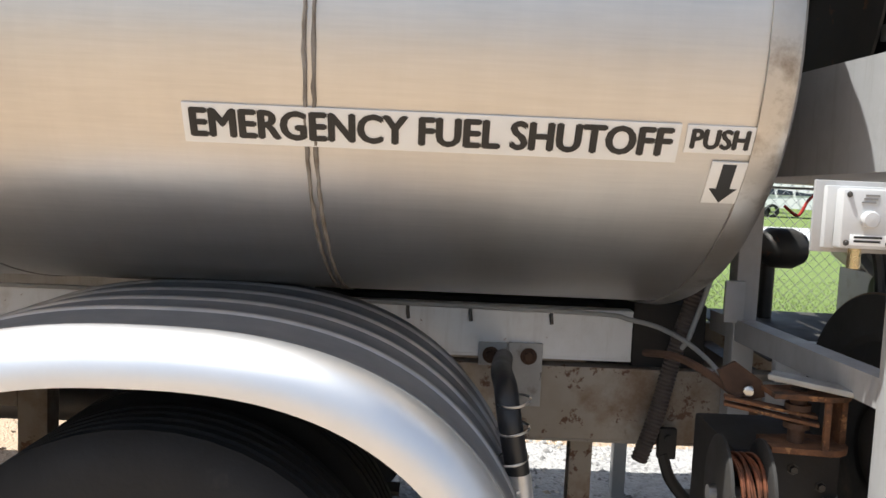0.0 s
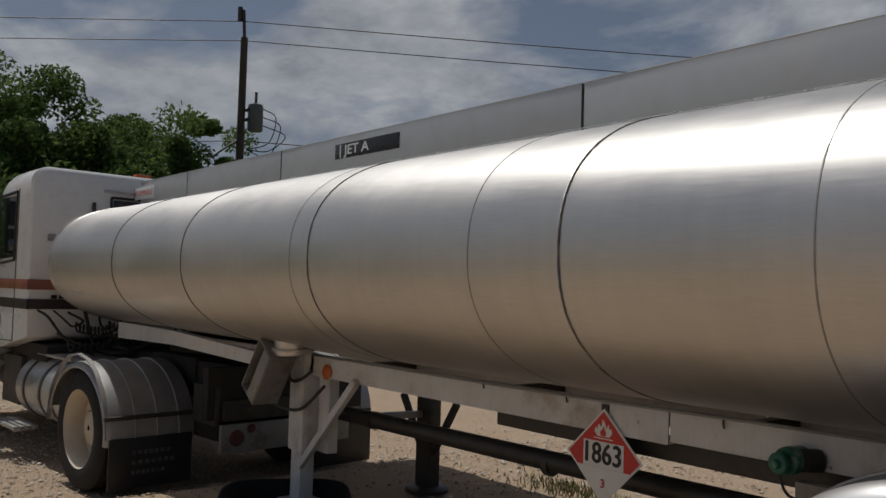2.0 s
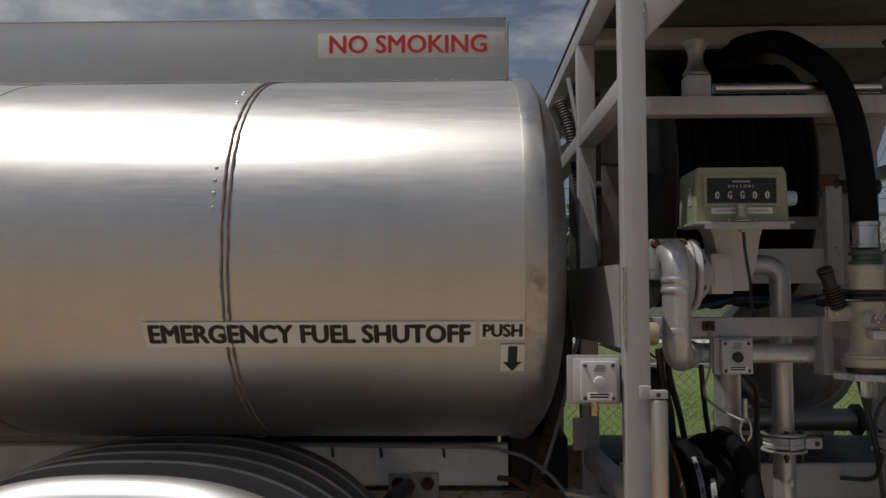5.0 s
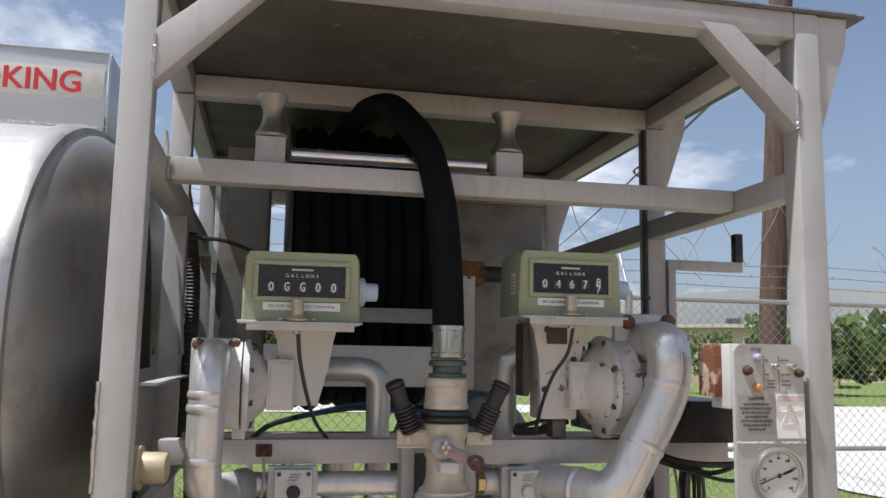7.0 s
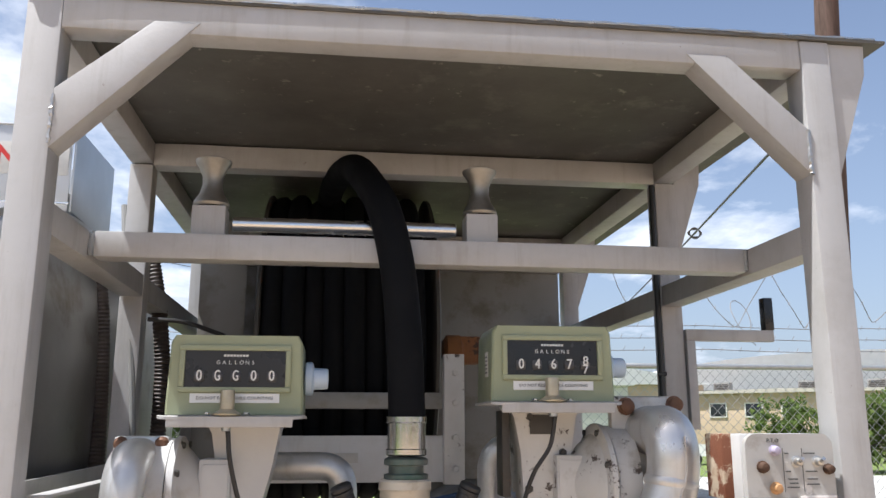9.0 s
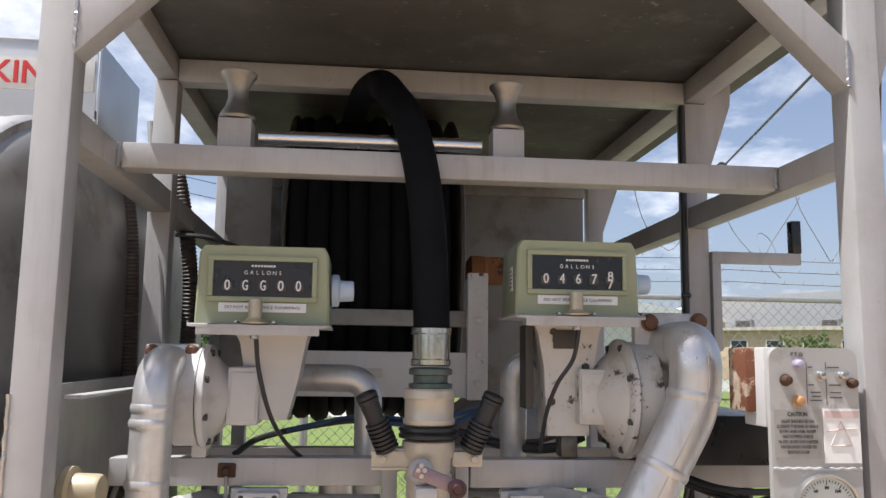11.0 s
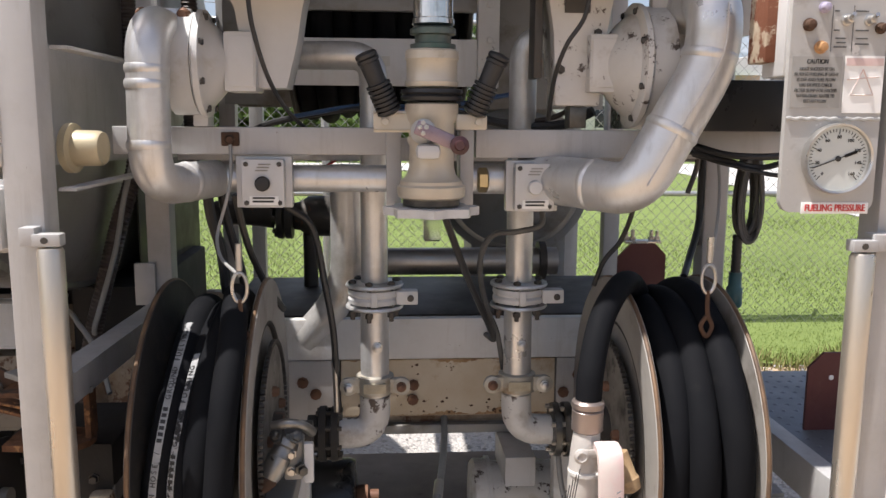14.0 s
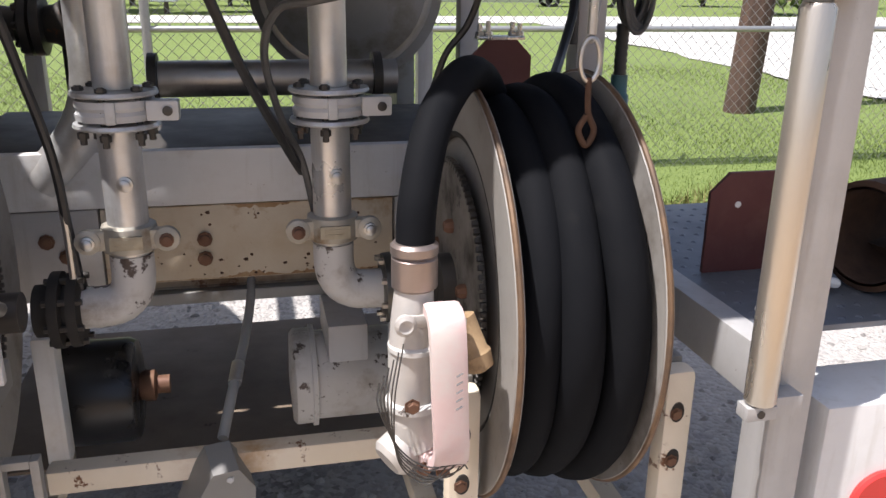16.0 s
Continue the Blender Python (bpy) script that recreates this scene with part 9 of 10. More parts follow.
rod(bm, (0.575, 1.473, 0.852), (0.70, 1.46, 0.852), 0.018, 14)
part("hub", bm, M_STEEL, br_)
# foot switch under the cables and hydraulic clutter
fsw = thing("foot_switch", (1.523, 1.66, 0.46), "grey cast foot switch housing on the conduit", "switch")
fm = Matrix.Translation((1.523, 1.66, 0.545)) @ Euler((0.35, 0.12, 0.3)).to_matrix().to_4x4()
bm = B()
sheet(bm, [[(-0.062, -0.03, -0.09), (0.066, -0.03, -0.09), (0.05, -0.03, 0.02), (0.012, -0.03, 0.075), (-0.03, -0.03, 0.07), (-0.055, -0.03, -0.02)], [(-0.062, 0.035, -0.09), (0.066, 0.035, -0.09), (0.05, 0.035, 0.02), (0.012, 0.035, 0.075), (-0.03, 0.035, 0.07), (-0.055, 0.035, -0.02)]], closed_v=True, cap=True)
bm.transform(fm)
part("housing", bm, M_SHEET, fsw)
for q in ((-0.045, -0.031, -0.07), (0.048, -0.031, -0.07), (0.0, -0.031, 0.055)):
    bm = B()
    hexbolt(bm, fm @ Vector(q), (0, -1, 0.35), 0.005, 0.004)
    part("screw", bm, M_STEEL, fsw)
bm = B()
tube(bm, smooth_path([(1.59, 2.13, 0.75), (1.585, 2.05, 0.72), (1.57, 1.92, 0.69), (1.55, 1.80, 0.66), (1.53, 1.70, 0.615)], 8), 0.0095, 10)
part("conduit", bm, M_GREYCABLE, fsw)
bm = B()
rod(bm, (1.559, 1.86, 0.677), (1.552, 1.81, 0.662), 0.0125, 12)
part("coupling_nut", bm, M_STEEL, fsw)

# ---- rear deck on the far right ----
dk = thing("tread_deck", (2.9, 2.4, 0.8), "blue-grey tread plate deck with a painted steel edge", "deck")
bm = B()
box(bm, 2.345, 4.2, 1.40, 2.10, 0.868, 0.878, 0.001)
part("deck_plate", bm, M_DECK, dk)
bm = B()
for i in range(34):
    for j in range(15):
        x, y = 2.37 + i * 0.032, 1.42 + j * 0.045
        lathe(bm, [(0.0085, 0), (0.002, 0.0025)], (x, y, 0.878), (0, 0, 1), 4)
tagged(part("tread_pattern", bm, M_DECK, dk), kind="stuff")
bm = B()
box(bm, 2.30, 2.344, 1.335, 2.10, 0.795, 0.882, 0.004)
part("edge_channel", bm, M_FRAME, dk)
sbx = thing("storage_box", (2.75, 1.4, 0.2), "white painted steel box with a red round reflector", "box")
bm = B()
box(bm, 2.375, 4.2, 1.27, 1.395, 0.25, 0.813, 0.005)
part("body", bm, M_FRAME_W, sbx)
bm = B()
lathe(bm, [(0.052, 0), (0.052, 0.006), (0.048, 0.010), (0.002, 0.012)], (2.487, 1.27, 0.648), (0, -1, 0), 30)
part("reflector", bm, M_PLACARD, sbx, "red round reflector")
bm = B()
lathe(bm, [(0.006, 0), (0.006, 0.002), (0.001, 0.003)], (2.487, 1.258, 0.648), (0, -1, 0), 10)
parts("screw", bm, M_STEEL, sbx)
for px, py, w in ((2.385, 1.65, 0.26), (2.035, 2.0, 0.128)):
    mp_ = thing("maroon_plate", (px + w / 2, py, 0.862), "maroon painted plate with clipped corners", "plate", "maroon plates")
    zt = 1.062 if px > 2.2 else 1.262
    zb = 0.879 if px > 2.2 else 1.10
    quad = [(px, zb), (px + w, zb), (px + w, zt - 0.03), (px + w - 0.03, zt), (px + 0.035, zt), (px, zt - 0.035)]
    bm = B()
    sheet(bm, [[(q[0], py, q[1]) for q in quad], [(q[0], py + 0.008, q[1]) for q in quad]], closed_v=True, cap=True)
    part("plate", bm, M_MAROON, mp_)
    bm = B()
    lathe(bm, [(0.006, 0), (0.006, 0.001), (0.001, 0.001)], (px + 0.055, py, zb + 0.125 if px > 2.2 else zb + 0.04), (0, -1, 0), 10)
    part("hole", bm, M_WHITE, mp_)
cb_ = thing("clamp_bolts", (2.10, 2.01, 1.262), "silver clamp bolts on a maroon plate", "bolts")
bm = B()
box(bm, 2.052, 2.148, 1.995, 2.03, 1.2625, 1.270, 0.002)
part("clamp_strip", bm, M_STEEL, cb_)
for x, h in ((2.058, 0.022), (2.075, 0.028), (2.125, 0.026), (2.140, 0.024)):
    bm = B()
    rod(bm, (x, 2.01, 1.270), (x, 2.01, 1.270 + h), 0.005, 8)
    lathe(bm, [(0.009, 0), (0.009, 0.008), (0.005, 0.009)], (x, 2.01, 1.270), (0, 0, 1), 6)
    part("bolt", bm, M_STEEL, cb_)
bm = B()
lathe_open(bm, [(0.085, 0), (0.095, 0.004), (0.095, 0.30), (0.085, 0.30), (0.08, 0.0)], (2.60, 1.52, 0.975), (1, 0.25, 0), 30)
solo("rusty_pipe_stub", bm, M_RUST_DARK, "short rusty pipe lying on the deck", "pipe")
bm = B()
tube(bm, smooth_path([(2.37, 1.45, 0.889), (2.42, 1.47, 0.90), (2.50, 1.50, 0.91), (2.56, 1.52, 0.895)], 6), 0.009, 8)
solo("white_strap", bm, M_WHITE, "white strap lying on the deck", "strap")
bm = B()
for k in range(26):
    x, y = 2.70 + rb.random() * 0.4, 1.62 + rb.random() * 0.35
    lathe(bm, [(0.02, 0), (0.035 * (0.6 + rb.random()), 0.02), (0.01, 0.05)], (x, y, 0.880 + 0.03 * rb.random()), (rb.random() - 0.5, rb.random() - 0.5, 1), 6)
solo("scrap_heap", bm, M_RUST_DARK, "small heap of rusty scrap on the deck", "scrap", kind="stuff")

# ---- tractor ----
TR = thing("truck_tractor", (-6.45, 0.95, 0.0), "white day-cab truck tractor with orange and dark stripes", "truck", turn=180 + 5.0, local=True)

TR.location = (-7.626, 1.297, -0.285)
TR.scale = (1.18, 1.18, 1.18)


def tbox(name, mat, a, bev=0.01, parent=None, label=""):
    """A part in the tractor's axes: u forward, v inward, z up."""
    bm = B()
    box(bm, a[0], a[1], -a[3], -a[2], a[4], a[5], bev)
    return part(name, bm, mat, parent or TR, label)


def tsheet(name, mat, rows, parent=None, label="", cv=False, cap=False, sharp=38):
    bm = B()
    sheet(bm, [[(u, -v, z) for u, v, z in r] for r in rows], closed_v=cv, cap=cap)
    return part(name, bm, mat, parent or TR, label, sharp)


# cab shell: sections from rear to front
W = 2.12
V0 = 0.05


def cab_section(u, zb, zt, inset, top_in, r=0.15):
    v0, v1 = V0 + inset, V0 + W - inset
    arc = [math.radians(15 * k) for k in range(7)]
    left = [(u, v0 + top_in * (0.3 + 0.7 * math.sin(a)) + r * (1 - math.cos(a)), zt - r + r * math.sin(a)) for a in arc]
    right = [(u, v1 - top_in * (0.3 + 0.7 * math.sin(a)) - r * (1 - math.cos(a)), zt - r + r * math.sin(a)) for a in arc[::-1]]
    return [(u, v0, zb), (u, v0, zt - 0.30)] + left + right + [(u, v1, zt - 0.30), (u, v1, zb)]


tsheet("cab_shell", M_CABWHITE, [cab_section(1.43, 1.08, 2.545, 0.05, 0.03), cab_section(1.44, 1.06, 2.57, 0.02, 0.01), cab_section(1.47, 1.04, 2.59, 0.0, 0.0), cab_section(1.8, 0.98, 2.585, 0.0, 0.0), cab_section(2.1, 0.92, 2.57, 0.0, 0.005), cab_section(2.22, 0.91, 2.55, 0.003, 0.012), cab_section(2.32, 0.90, 2.51, 0.008, 0.022), cab_section(2.39, 0.89, 2.45, 0.012, 0.035), cab_section(2.44, 0.885, 2.38, 0.017, 0.05), cab_section(2.48, 0.88, 2.29, 0.02, 0.06), cab_section(2.85, 0.86, 1.62, 0.05, 0.02)], cv=True, cap=True, sharp=34)
tsheet("side_window", M_CABGLASS, [[(1.83, V0 - 0.004, 1.77), (1.83, V0 - 0.004, 2.33)], [(2.32, V0 - 0.004, 1.74), (2.28, V0 - 0.004, 2.33)], [(2.52, V0 + 0.012, 1.70), (2.42, V0 + 0.01, 2.24)]])
bm = B()
for a, b2 in (((1.80, 1.74), (1.80, 2.37)), ((1.80, 2.37), (2.42, 2.34)), ((2.42, 2.34), (2.58, 1.68)), ((2.58, 1.68), (1.80, 1.74))):
    tube(bm, [(a[0], -(V0 - 0.006), a[1]), (b2[0], -(V0 - 0.002), b2[1])], 0.014, 6)
parts("window_seal", bm, M_RUBBER, TR)
tsheet("windscreen", M_CABGLASS, [[(2.50, 0.28, 2.26), (2.50, 2.04, 2.26)], [(2.87, 0.24, 1.64), (2.87, 2.08, 1.64)]])
tbox("rear_window", M_CABGLASS, (1.418, 1.429, 0.78, 1.54, 2.06, 2.34), 0.02)
bm = B()
for a, b2 in (((0.76, 2.04), (1.56, 2.04)), ((1.56, 2.04), (1.56, 2.36)), ((1.56, 2.36), (0.76, 2.36)), ((0.76, 2.36), (0.76, 2.04))):
    tube(bm, [(1.422, -a[0], a[1]), (1.422, -b2[0], b2[1])], 0.012, 6)
parts("rear_window_seal", bm, M_RUBBER, TR)
tbox("grab_bar", M_STEEL, (1.40, 1.42, 0.68, 1.0, 2.40, 2.425), 0.005)
tbox("grab_bar", M_DARK, (1.40, 1.42, 0.58, 0.61, 2.06, 2.30), 0.005)
tbox("vent_tag", M_SHEET, (1.412, 1.425, 0.20, 0.27, 1.92, 1.98), 0.004)
tbox("orange_stripe", M_STRIPE_O, (1.42, 2.92, V0 - 0.005, V0 + 0.02, 1.475, 1.565), 0.002)
tbox("orange_stripe", M_STRIPE_O, (1.421, 1.428, V0 + 0.02, V0 + W, 1.475, 1.565), 0.002)
tbox("dark_stripe", M_STRIPE_K, (1.42, 2.92, V0 - 0.005, V0 + 0.02, 1.30, 1.39), 0.002)
tbox("dark_stripe", M_STRIPE_K, (1.421, 1.428, V0 + 0.02, V0 + W, 1.30, 1.39), 0.002)
tbox("door_panel_mark", M_STRIPE_K, (2.12, 2.43, V0 - 0.006, V0 - 0.003, 1.12, 1.22), 0.001)
tbox("door_panel_mark", M_STRIPE_K, (2.45, 2.62, V0 - 0.006, V0 - 0.003, 1.30, 1.5), 0.001)
bm = B()
for a, b2 in (((1.76, 1.0), (1.76, 2.40)), ((2.62, 1.0), (2.62, 1.66)), ((1.76, 1.0), (2.62, 0.98))):
    tube(bm, [(a[0], -(V0 - 0.001), a[1]), (b2[0], -(V0 + 0.0), b2[1])], 0.006, 5)
parts("door_gap", bm, M_DARK, TR)
bm = B()
for k in range(10):
    box(bm, 1.412, 1.418, -(0.25 + 0.07 * k + 0.05), -(0.25 + 0.07 * k), 1.395, 1.43, 0.002)
part("fleet_lettering", bm, M_INK, TR)
# hood, wing and bumper


def hood_section(u, zt, v0, v1, zb):
    return [(u, v0, zb), (u, v0 + 0.03, zt - 0.22), (u, v0 + 0.18, zt - 0.05), (u, v0 + 0.5, zt), (u, v1 - 0.5, zt), (u, v1 - 0.18, zt - 0.05), (u, v1 - 0.03, zt - 0.22), (u, v1, zb)]


tsheet("hood", M_CABWHITE, [hood_section(2.80, 1.66, 0.22, 2.10, 0.9), hood_section(3.3, 1.56, 0.25, 2.07, 0.9), hood_section(3.9, 1.42, 0.30, 2.02, 0.8), hood_section(4.2, 1.25, 0.36, 1.96, 0.6), hood_section(4.26, 0.95, 0.40, 1.92, 0.6)], cv=True, cap=True, sharp=50)


def wing(v0, v1):
    rows = []
    for a in np.linspace(math.radians(-5), math.radians(150), 26):
        r = 0.60
        c, s_ = math.cos(a), math.sin(a)
        rows.append([(3.33 + r * c, v0 + 0.02, 0.44 + r * s_ * 1.12 - 0.09), (3.33 + r * c, v0, 0.44 + r * s_ * 1.12 - 0.05), (3.33 + r * c, v0 + 0.04, 0.44 + r * s_ * 1.12), (3.33 + r * c, v1, 0.44 + r * s_ * 1.14 + 0.02)])
    return rows


tsheet("wing", M_CABWHITE, wing(0.02, 0.42), sharp=60)
tsheet("wing", M_CABWHITE, wing(2.30, 1.9), sharp=60)
tsheet("wing_skirt", M_CABWHITE, [[(2.72, 0.06, 1.0), (2.72, 0.06, 0.62)], [(2.95, 0.05, 1.05), (2.80, 0.05, 0.62)]])
tbox("bumper", M_CABWHITE, (4.12, 4.30, 0.08, 2.24, 0.38, 0.66), 0.03)
tbox("head_lamp", M_AMBER, (4.05, 4.2, 0.22, 0.34, 0.86, 0.98), 0.02)
tbox("cab_step", M_TANKFUEL, (2.28, 3.05, -0.02, 0.25, 0.84, 0.90), 0.01)
tbox("roof_lamp", M_AMBER, (1.5, 1.58, 1.02, 1.18, 2.58, 2.625), 0.01, label="orange roof marker lamp")
# mirror
mr = tbox("mirror", M_BLACK, (2.44, 2.54, -0.24, -0.05, 1.80, 2.40), 0.03)
tbox("mirror_glass", M_CABGLASS, (2.433, 2.44, -0.225, -0.065, 2.10, 2.32), 0.005, mr)
tbox("mirror_cap", M_CABWHITE, (2.432, 2.44, -0.225, -0.065, 2.33, 2.38), 0.003, mr)
tbox("mirror_bar", M_CABWHITE, (2.432, 2.44, -0.225, -0.065, 2.055, 2.085), 0.003, mr)
tbox("wide_mirror_glass", surf("mirror_glass_face", (0.30, 0.31, 0.32), rough=0.05, metal=1.0, bump=0, rvar=0.01), (2.433, 2.44, -0.225, -0.065, 1.84, 1.95), 0.005, mr)
bm = B()
for z in (2.40, 2.36, 1.74):
    tube(bm, [(2.40, -(V0), z), (2.49, 0.15, z + 0.02)], 0.011, 7)
parts("mirror_arm", bm, M_DARK, TR)
bm = B()
tube(bm, [(2.49, 0.16, 2.36), (2.52, 0.16, 3.5)], 0.007, 6)
part("antenna", bm, M_GALV, TR)
# chassis, wheels, tank, steps
for v in (0.72, 1.58):
    tbox("chassis_rail", M_NEARBLACK, (-1.0, 4.1, v, v + 0.08, 0.72, 0.98), 0.01)
tbox("crossmember", M_NEARBLACK, (-1.02, -0.94, 0.5, 1.9, 0.60, 0.98), 0.01)
tbox("tail_panel", M_SHEET, (-1.06, -1.02, 0.60, 1.75, 0.36, 0.57), 0.01)
tbox("tail_beam", M_DARK, (-1.05, -0.98, 0.62, 1.7, 0.59, 0.74), 0.015)
tbox("tail_bracket", M_DARK, (-1.03, -0.70, 0.56, 0.60, 0.56, 0.84), 0.01)
for v in (0.72, 1.45):
    bm = B()
    lathe(bm, [(0.055, 0), (0.06, 0.01), (0.05, 0.03)], (-1.06, -v, 0.47), (-1, 0, 0), 18)
    part("tail_lamp", bm, M_MAROON, TR, "round dark red tail lamp")
bm = B()
lathe(bm, [(0.03, 0), (0.034, 0.01), (0.02, 0.03)], (-1.06, -0.84, 0.53), (-1, 0, 0), 14)
part("tail_lamp", bm, M_MAROON, TR)
bm = B()
lathe(bm, [(0.42, 0), (0.46, 0.02), (0.46, 0.06), (0.40, 0.08)], (-0.1, -1.17, 1.0), (0, 0, 1), 30)
part("fifth_wheel", bm, M_NEARBLACK, TR)
tbox("fifth_wheel_stand", M_NEARBLACK, (-0.45, 0.3, 0.7, 1.65, 0.80, 1.0), 0.02)
for v, rimmat in ((0.0, M_RIMCREAM), (0.31, M_DARK), (1.76, M_DARK), (2.07, M_RIMCREAM)):
    t_ = tyre_mesh("wheel", (0.0, -v, 0.455), (0, -1, 0), 0.46, 0.27, 0.295, parent=TR)
    bm = B()
    d = 1 if v < 1 else -1
    o = 0.0 if v < 1 else 0.27
    lathe_open(bm, [(0.297, o), (0.285, o + d * 0.02), (0.268, o + d * 0.05), (0.262, o + d * 0.15), (0.20, o + d * 0.17), (0.13, o + d * 0.165), (0.125, o + d * 0.10), (0.10, o + d * 0.085), (0.02, o + d * 0.08)], (0.0, -v, 0.455), (0, -1, 0), 40)
    rim_ = part("rim", bm, rimmat, t_)
    if v == 0.0:
        for k in range(10):
            a = 2 * math.pi * k / 10
            bm = B()
            hexbolt(bm, (0.168 * math.cos(a), -0.16, 0.455 + 0.168 * math.sin(a)), (0, 1, 0), 0.014, 0.03)
            ob = part("lug_nut", bm, M_RUST, rim_)
for v in (0.04, 1.98):
    t_ = tyre_mesh("wheel", (3.33, -v, 0.45), (0, -1, 0), 0.45, 0.26, 0.295, parent=TR)
    bm = B()
    d = 1 if v < 1 else -1
    o = 0.0 if v < 1 else 0.26
    lathe_open(bm, [(0.297, o), (0.285, o + d * 0.015), (0.27, o + d * 0.05), (0.22, o + d * 0.03), (0.16, o + d * 0.0), (0.13, o - d * 0.03), (0.06, o - d * 0.04), (0.01, o - d * 0.04)], (3.33, -v, 0.45), (0, -1, 0), 36)
    rim_ = part("rim", bm, M_TANKFUEL, t_)
    if v < 1:
        for k in range(8):
            a = 2 * math.pi * k / 8
            bm = B()
            lathe(bm, [(0.026, 0), (0.022, 0.06), (0.01, 0.065)], (3.33 + 0.2 * math.cos(a), -0.06, 0.45 + 0.2 * math.sin(a)), (0, 1, 0), 8)
            part("wheel_nut_cap", bm, M_DARK, rim_)
# half fenders on the drive wheels


def drive_fender(v0, v1):
    prof = [(v0 + 0.01, -0.05), (v0, -0.04), (v0 + 0.01, -0.01), (v0 + 0.05, 0.005)]
    for k in range(1, 4):
        c = v0 + 0.05 + (v1 - v0) * k / 4
        prof += [(c - 0.009, 0.005), (c - 0.004, 0.015), (c + 0.004, 0.015), (c + 0.009, 0.005)]
    prof.append((v1, 0.005))
    rows = []
    for a in np.linspace(math.radians(12), math.radians(186), 44):
        r = 0.535
        rows.append([(0.0 + (r + h) * math.cos(a) * 1.08, v, 0.455 + (r + h) * math.sin(a) * 0.94) for v, h in prof])
    return rows


for v0, v1 in ((-0.03, 0.64), (2.37, 1.70)):
    rows = drive_fender(min(v0, v1), max(v0, v1))
    tsheet("drive_fender", M_DULLGREY, rows, label="ribbed aluminium half fender", sharp=60)
bm = B()
tube(bm, [(-0.56, 0.035, 0.60), (-0.56, -0.66, 0.60)], 0.018, 8)
part("fender_band", bm, M_DARK, TR)
fl_ = tbox("mud_flap", M_RUBBER, (-0.60, -0.588, -0.01, 0.62, 0.10, 0.46), 0.003, label="black rubber mud flap")
bm = B()
for z, w in ((0.34, 0.30), (0.27, 0.34), (0.20, 0.26)):
    for k in range(7):
        v = 0.16 + k * w / 7
        box(bm, -0.604, -0.6005, -(v + w / 11), -v, z, z + 0.028, 0)
parts("flap_lettering", bm, M_DIMINK, fl_)
tbox("mud_flap", M_RUBBER, (-0.60, -0.588, 1.70, 2.36, 0.04, 0.50), 0.003, label="black rubber mud flap")
tbox("suspension_beam", M_NEARBLACK, (-0.9, 0.8, 0.66, 0.78, 0.42, 0.72), 0.02)
tbox("axle", M_NEARBLACK, (-0.1, 0.1, 0.5, 1.85, 0.36, 0.56), 0.05)
bm = B()
lathe_open(bm, [(0.565, -0.004), (0.57, 0.0), (0.57, 0.03), (0.562, 0.034)], (0.0, 0.03, 0.455), (0, -1, 0), 20)
bmesh.ops.delete(bm, geom=[f for f in bm.faces if f.calc_center_median().z < 0.50], context="FACES")
part("fender_lip", bm, M_TANKFUEL, TR, "bright rolled fender edge")
bm = B()
rod(bm, (0.58, -0.36, 0.60), (1.72, -0.36, 0.60), 0.285, 36, 0.04)
tk = part("fuel_tank", bm, M_TANKFUEL, TR, "dull aluminium cylindrical fuel tank")
for u in (0.78, 1.05, 1.45):
    bm = B()
    lathe_open(bm, [(0.286, 0), (0.292, 0.002), (0.292, 0.05), (0.286, 0.052)], (u, -0.36, 0.60), (1, 0, 0), 36)
    part("strap", bm, M_DARK, tk)
tbox("tank_step", M_TANKFUEL, (0.75, 1.55, 0.2, 0.62, 0.885, 0.91), 0.006)
for a in ((1.25, 1.85, -0.06, 0.16, 0.27, 0.30), (2.32, 3.0, -0.06, 0.16, 0.31, 0.34)):
    bm = B()
    for k in range(4):
        box(bm, a[0], a[1], -(a[2] + 0.055 * k + 0.04), -(a[2] + 0.055 * k), a[4], a[5], 0.004)
    box(bm, a[0], a[0] + 0.03, -0.16, 0.06, a[4] - 0.01, a[4], 0.002)
    box(bm, a[1] - 0.03, a[1], -0.16, 0.06, a[4] - 0.01, a[4], 0.002)
    part("running_step", bm, M_TANKFUEL, TR)
bm = B()
rod(bm, (2.05, -0.3, 0.62), (2.55, -0.3, 0.62), 0.12, 20, 0.02)
part("air_tank", bm, M_DARK, TR)
tbox("battery_box", M_DARK, (1.8, 2.3, 0.15, 0.6, 0.40, 0.85), 0.02)
tbox("cab_underside", M_NEARBLACK, (1.3, 3.0, 0.2, 2.1, 0.75, 0.98), 0.02)
bm = B()
pts = []
for k in range(90):
    a = k * 0.7
    s_ = k / 89
    pts.append((1.05 + 0.05 * math.sin(a), -(0.55 + 0.9 * s_), 1.22 - 0.22 * math.sin(s_ * math.pi) + 0.05 * math.cos(a)))
tube(bm, pts, 0.011, 6)
part("coiled_air_line", bm, M_NEARBLACK, TR)
bm = B()
tube(bm, smooth_path([(1.26, -0.5, 1.28), (1.0, -0.5, 1.0), (0.7, -0.6, 0.95), (0.5, -0.8, 1.05)], 8), 0.016, 7)
tube(bm, smooth_path([(1.26, -0.8, 1.25), (1.05, -0.85, 1.05), (0.8, -0.9, 1.0), (0.6, -1.0, 1.08)], 8), 0.016, 7)
parts("brake_hose", bm, M_NEARBLACK, TR)
tbox("deck_plate", M_NEARBLACK, (0.55, 1.25, 0.6, 1.75, 0.98, 1.0), 0.003)

# ---- surroundings ----
M_BARB = surf("weathered_barbed_wire", (0.16, 0.155, 0.145), (0.24, 0.23, 0.215), rough=0.6, metal=0.4, scale=3)


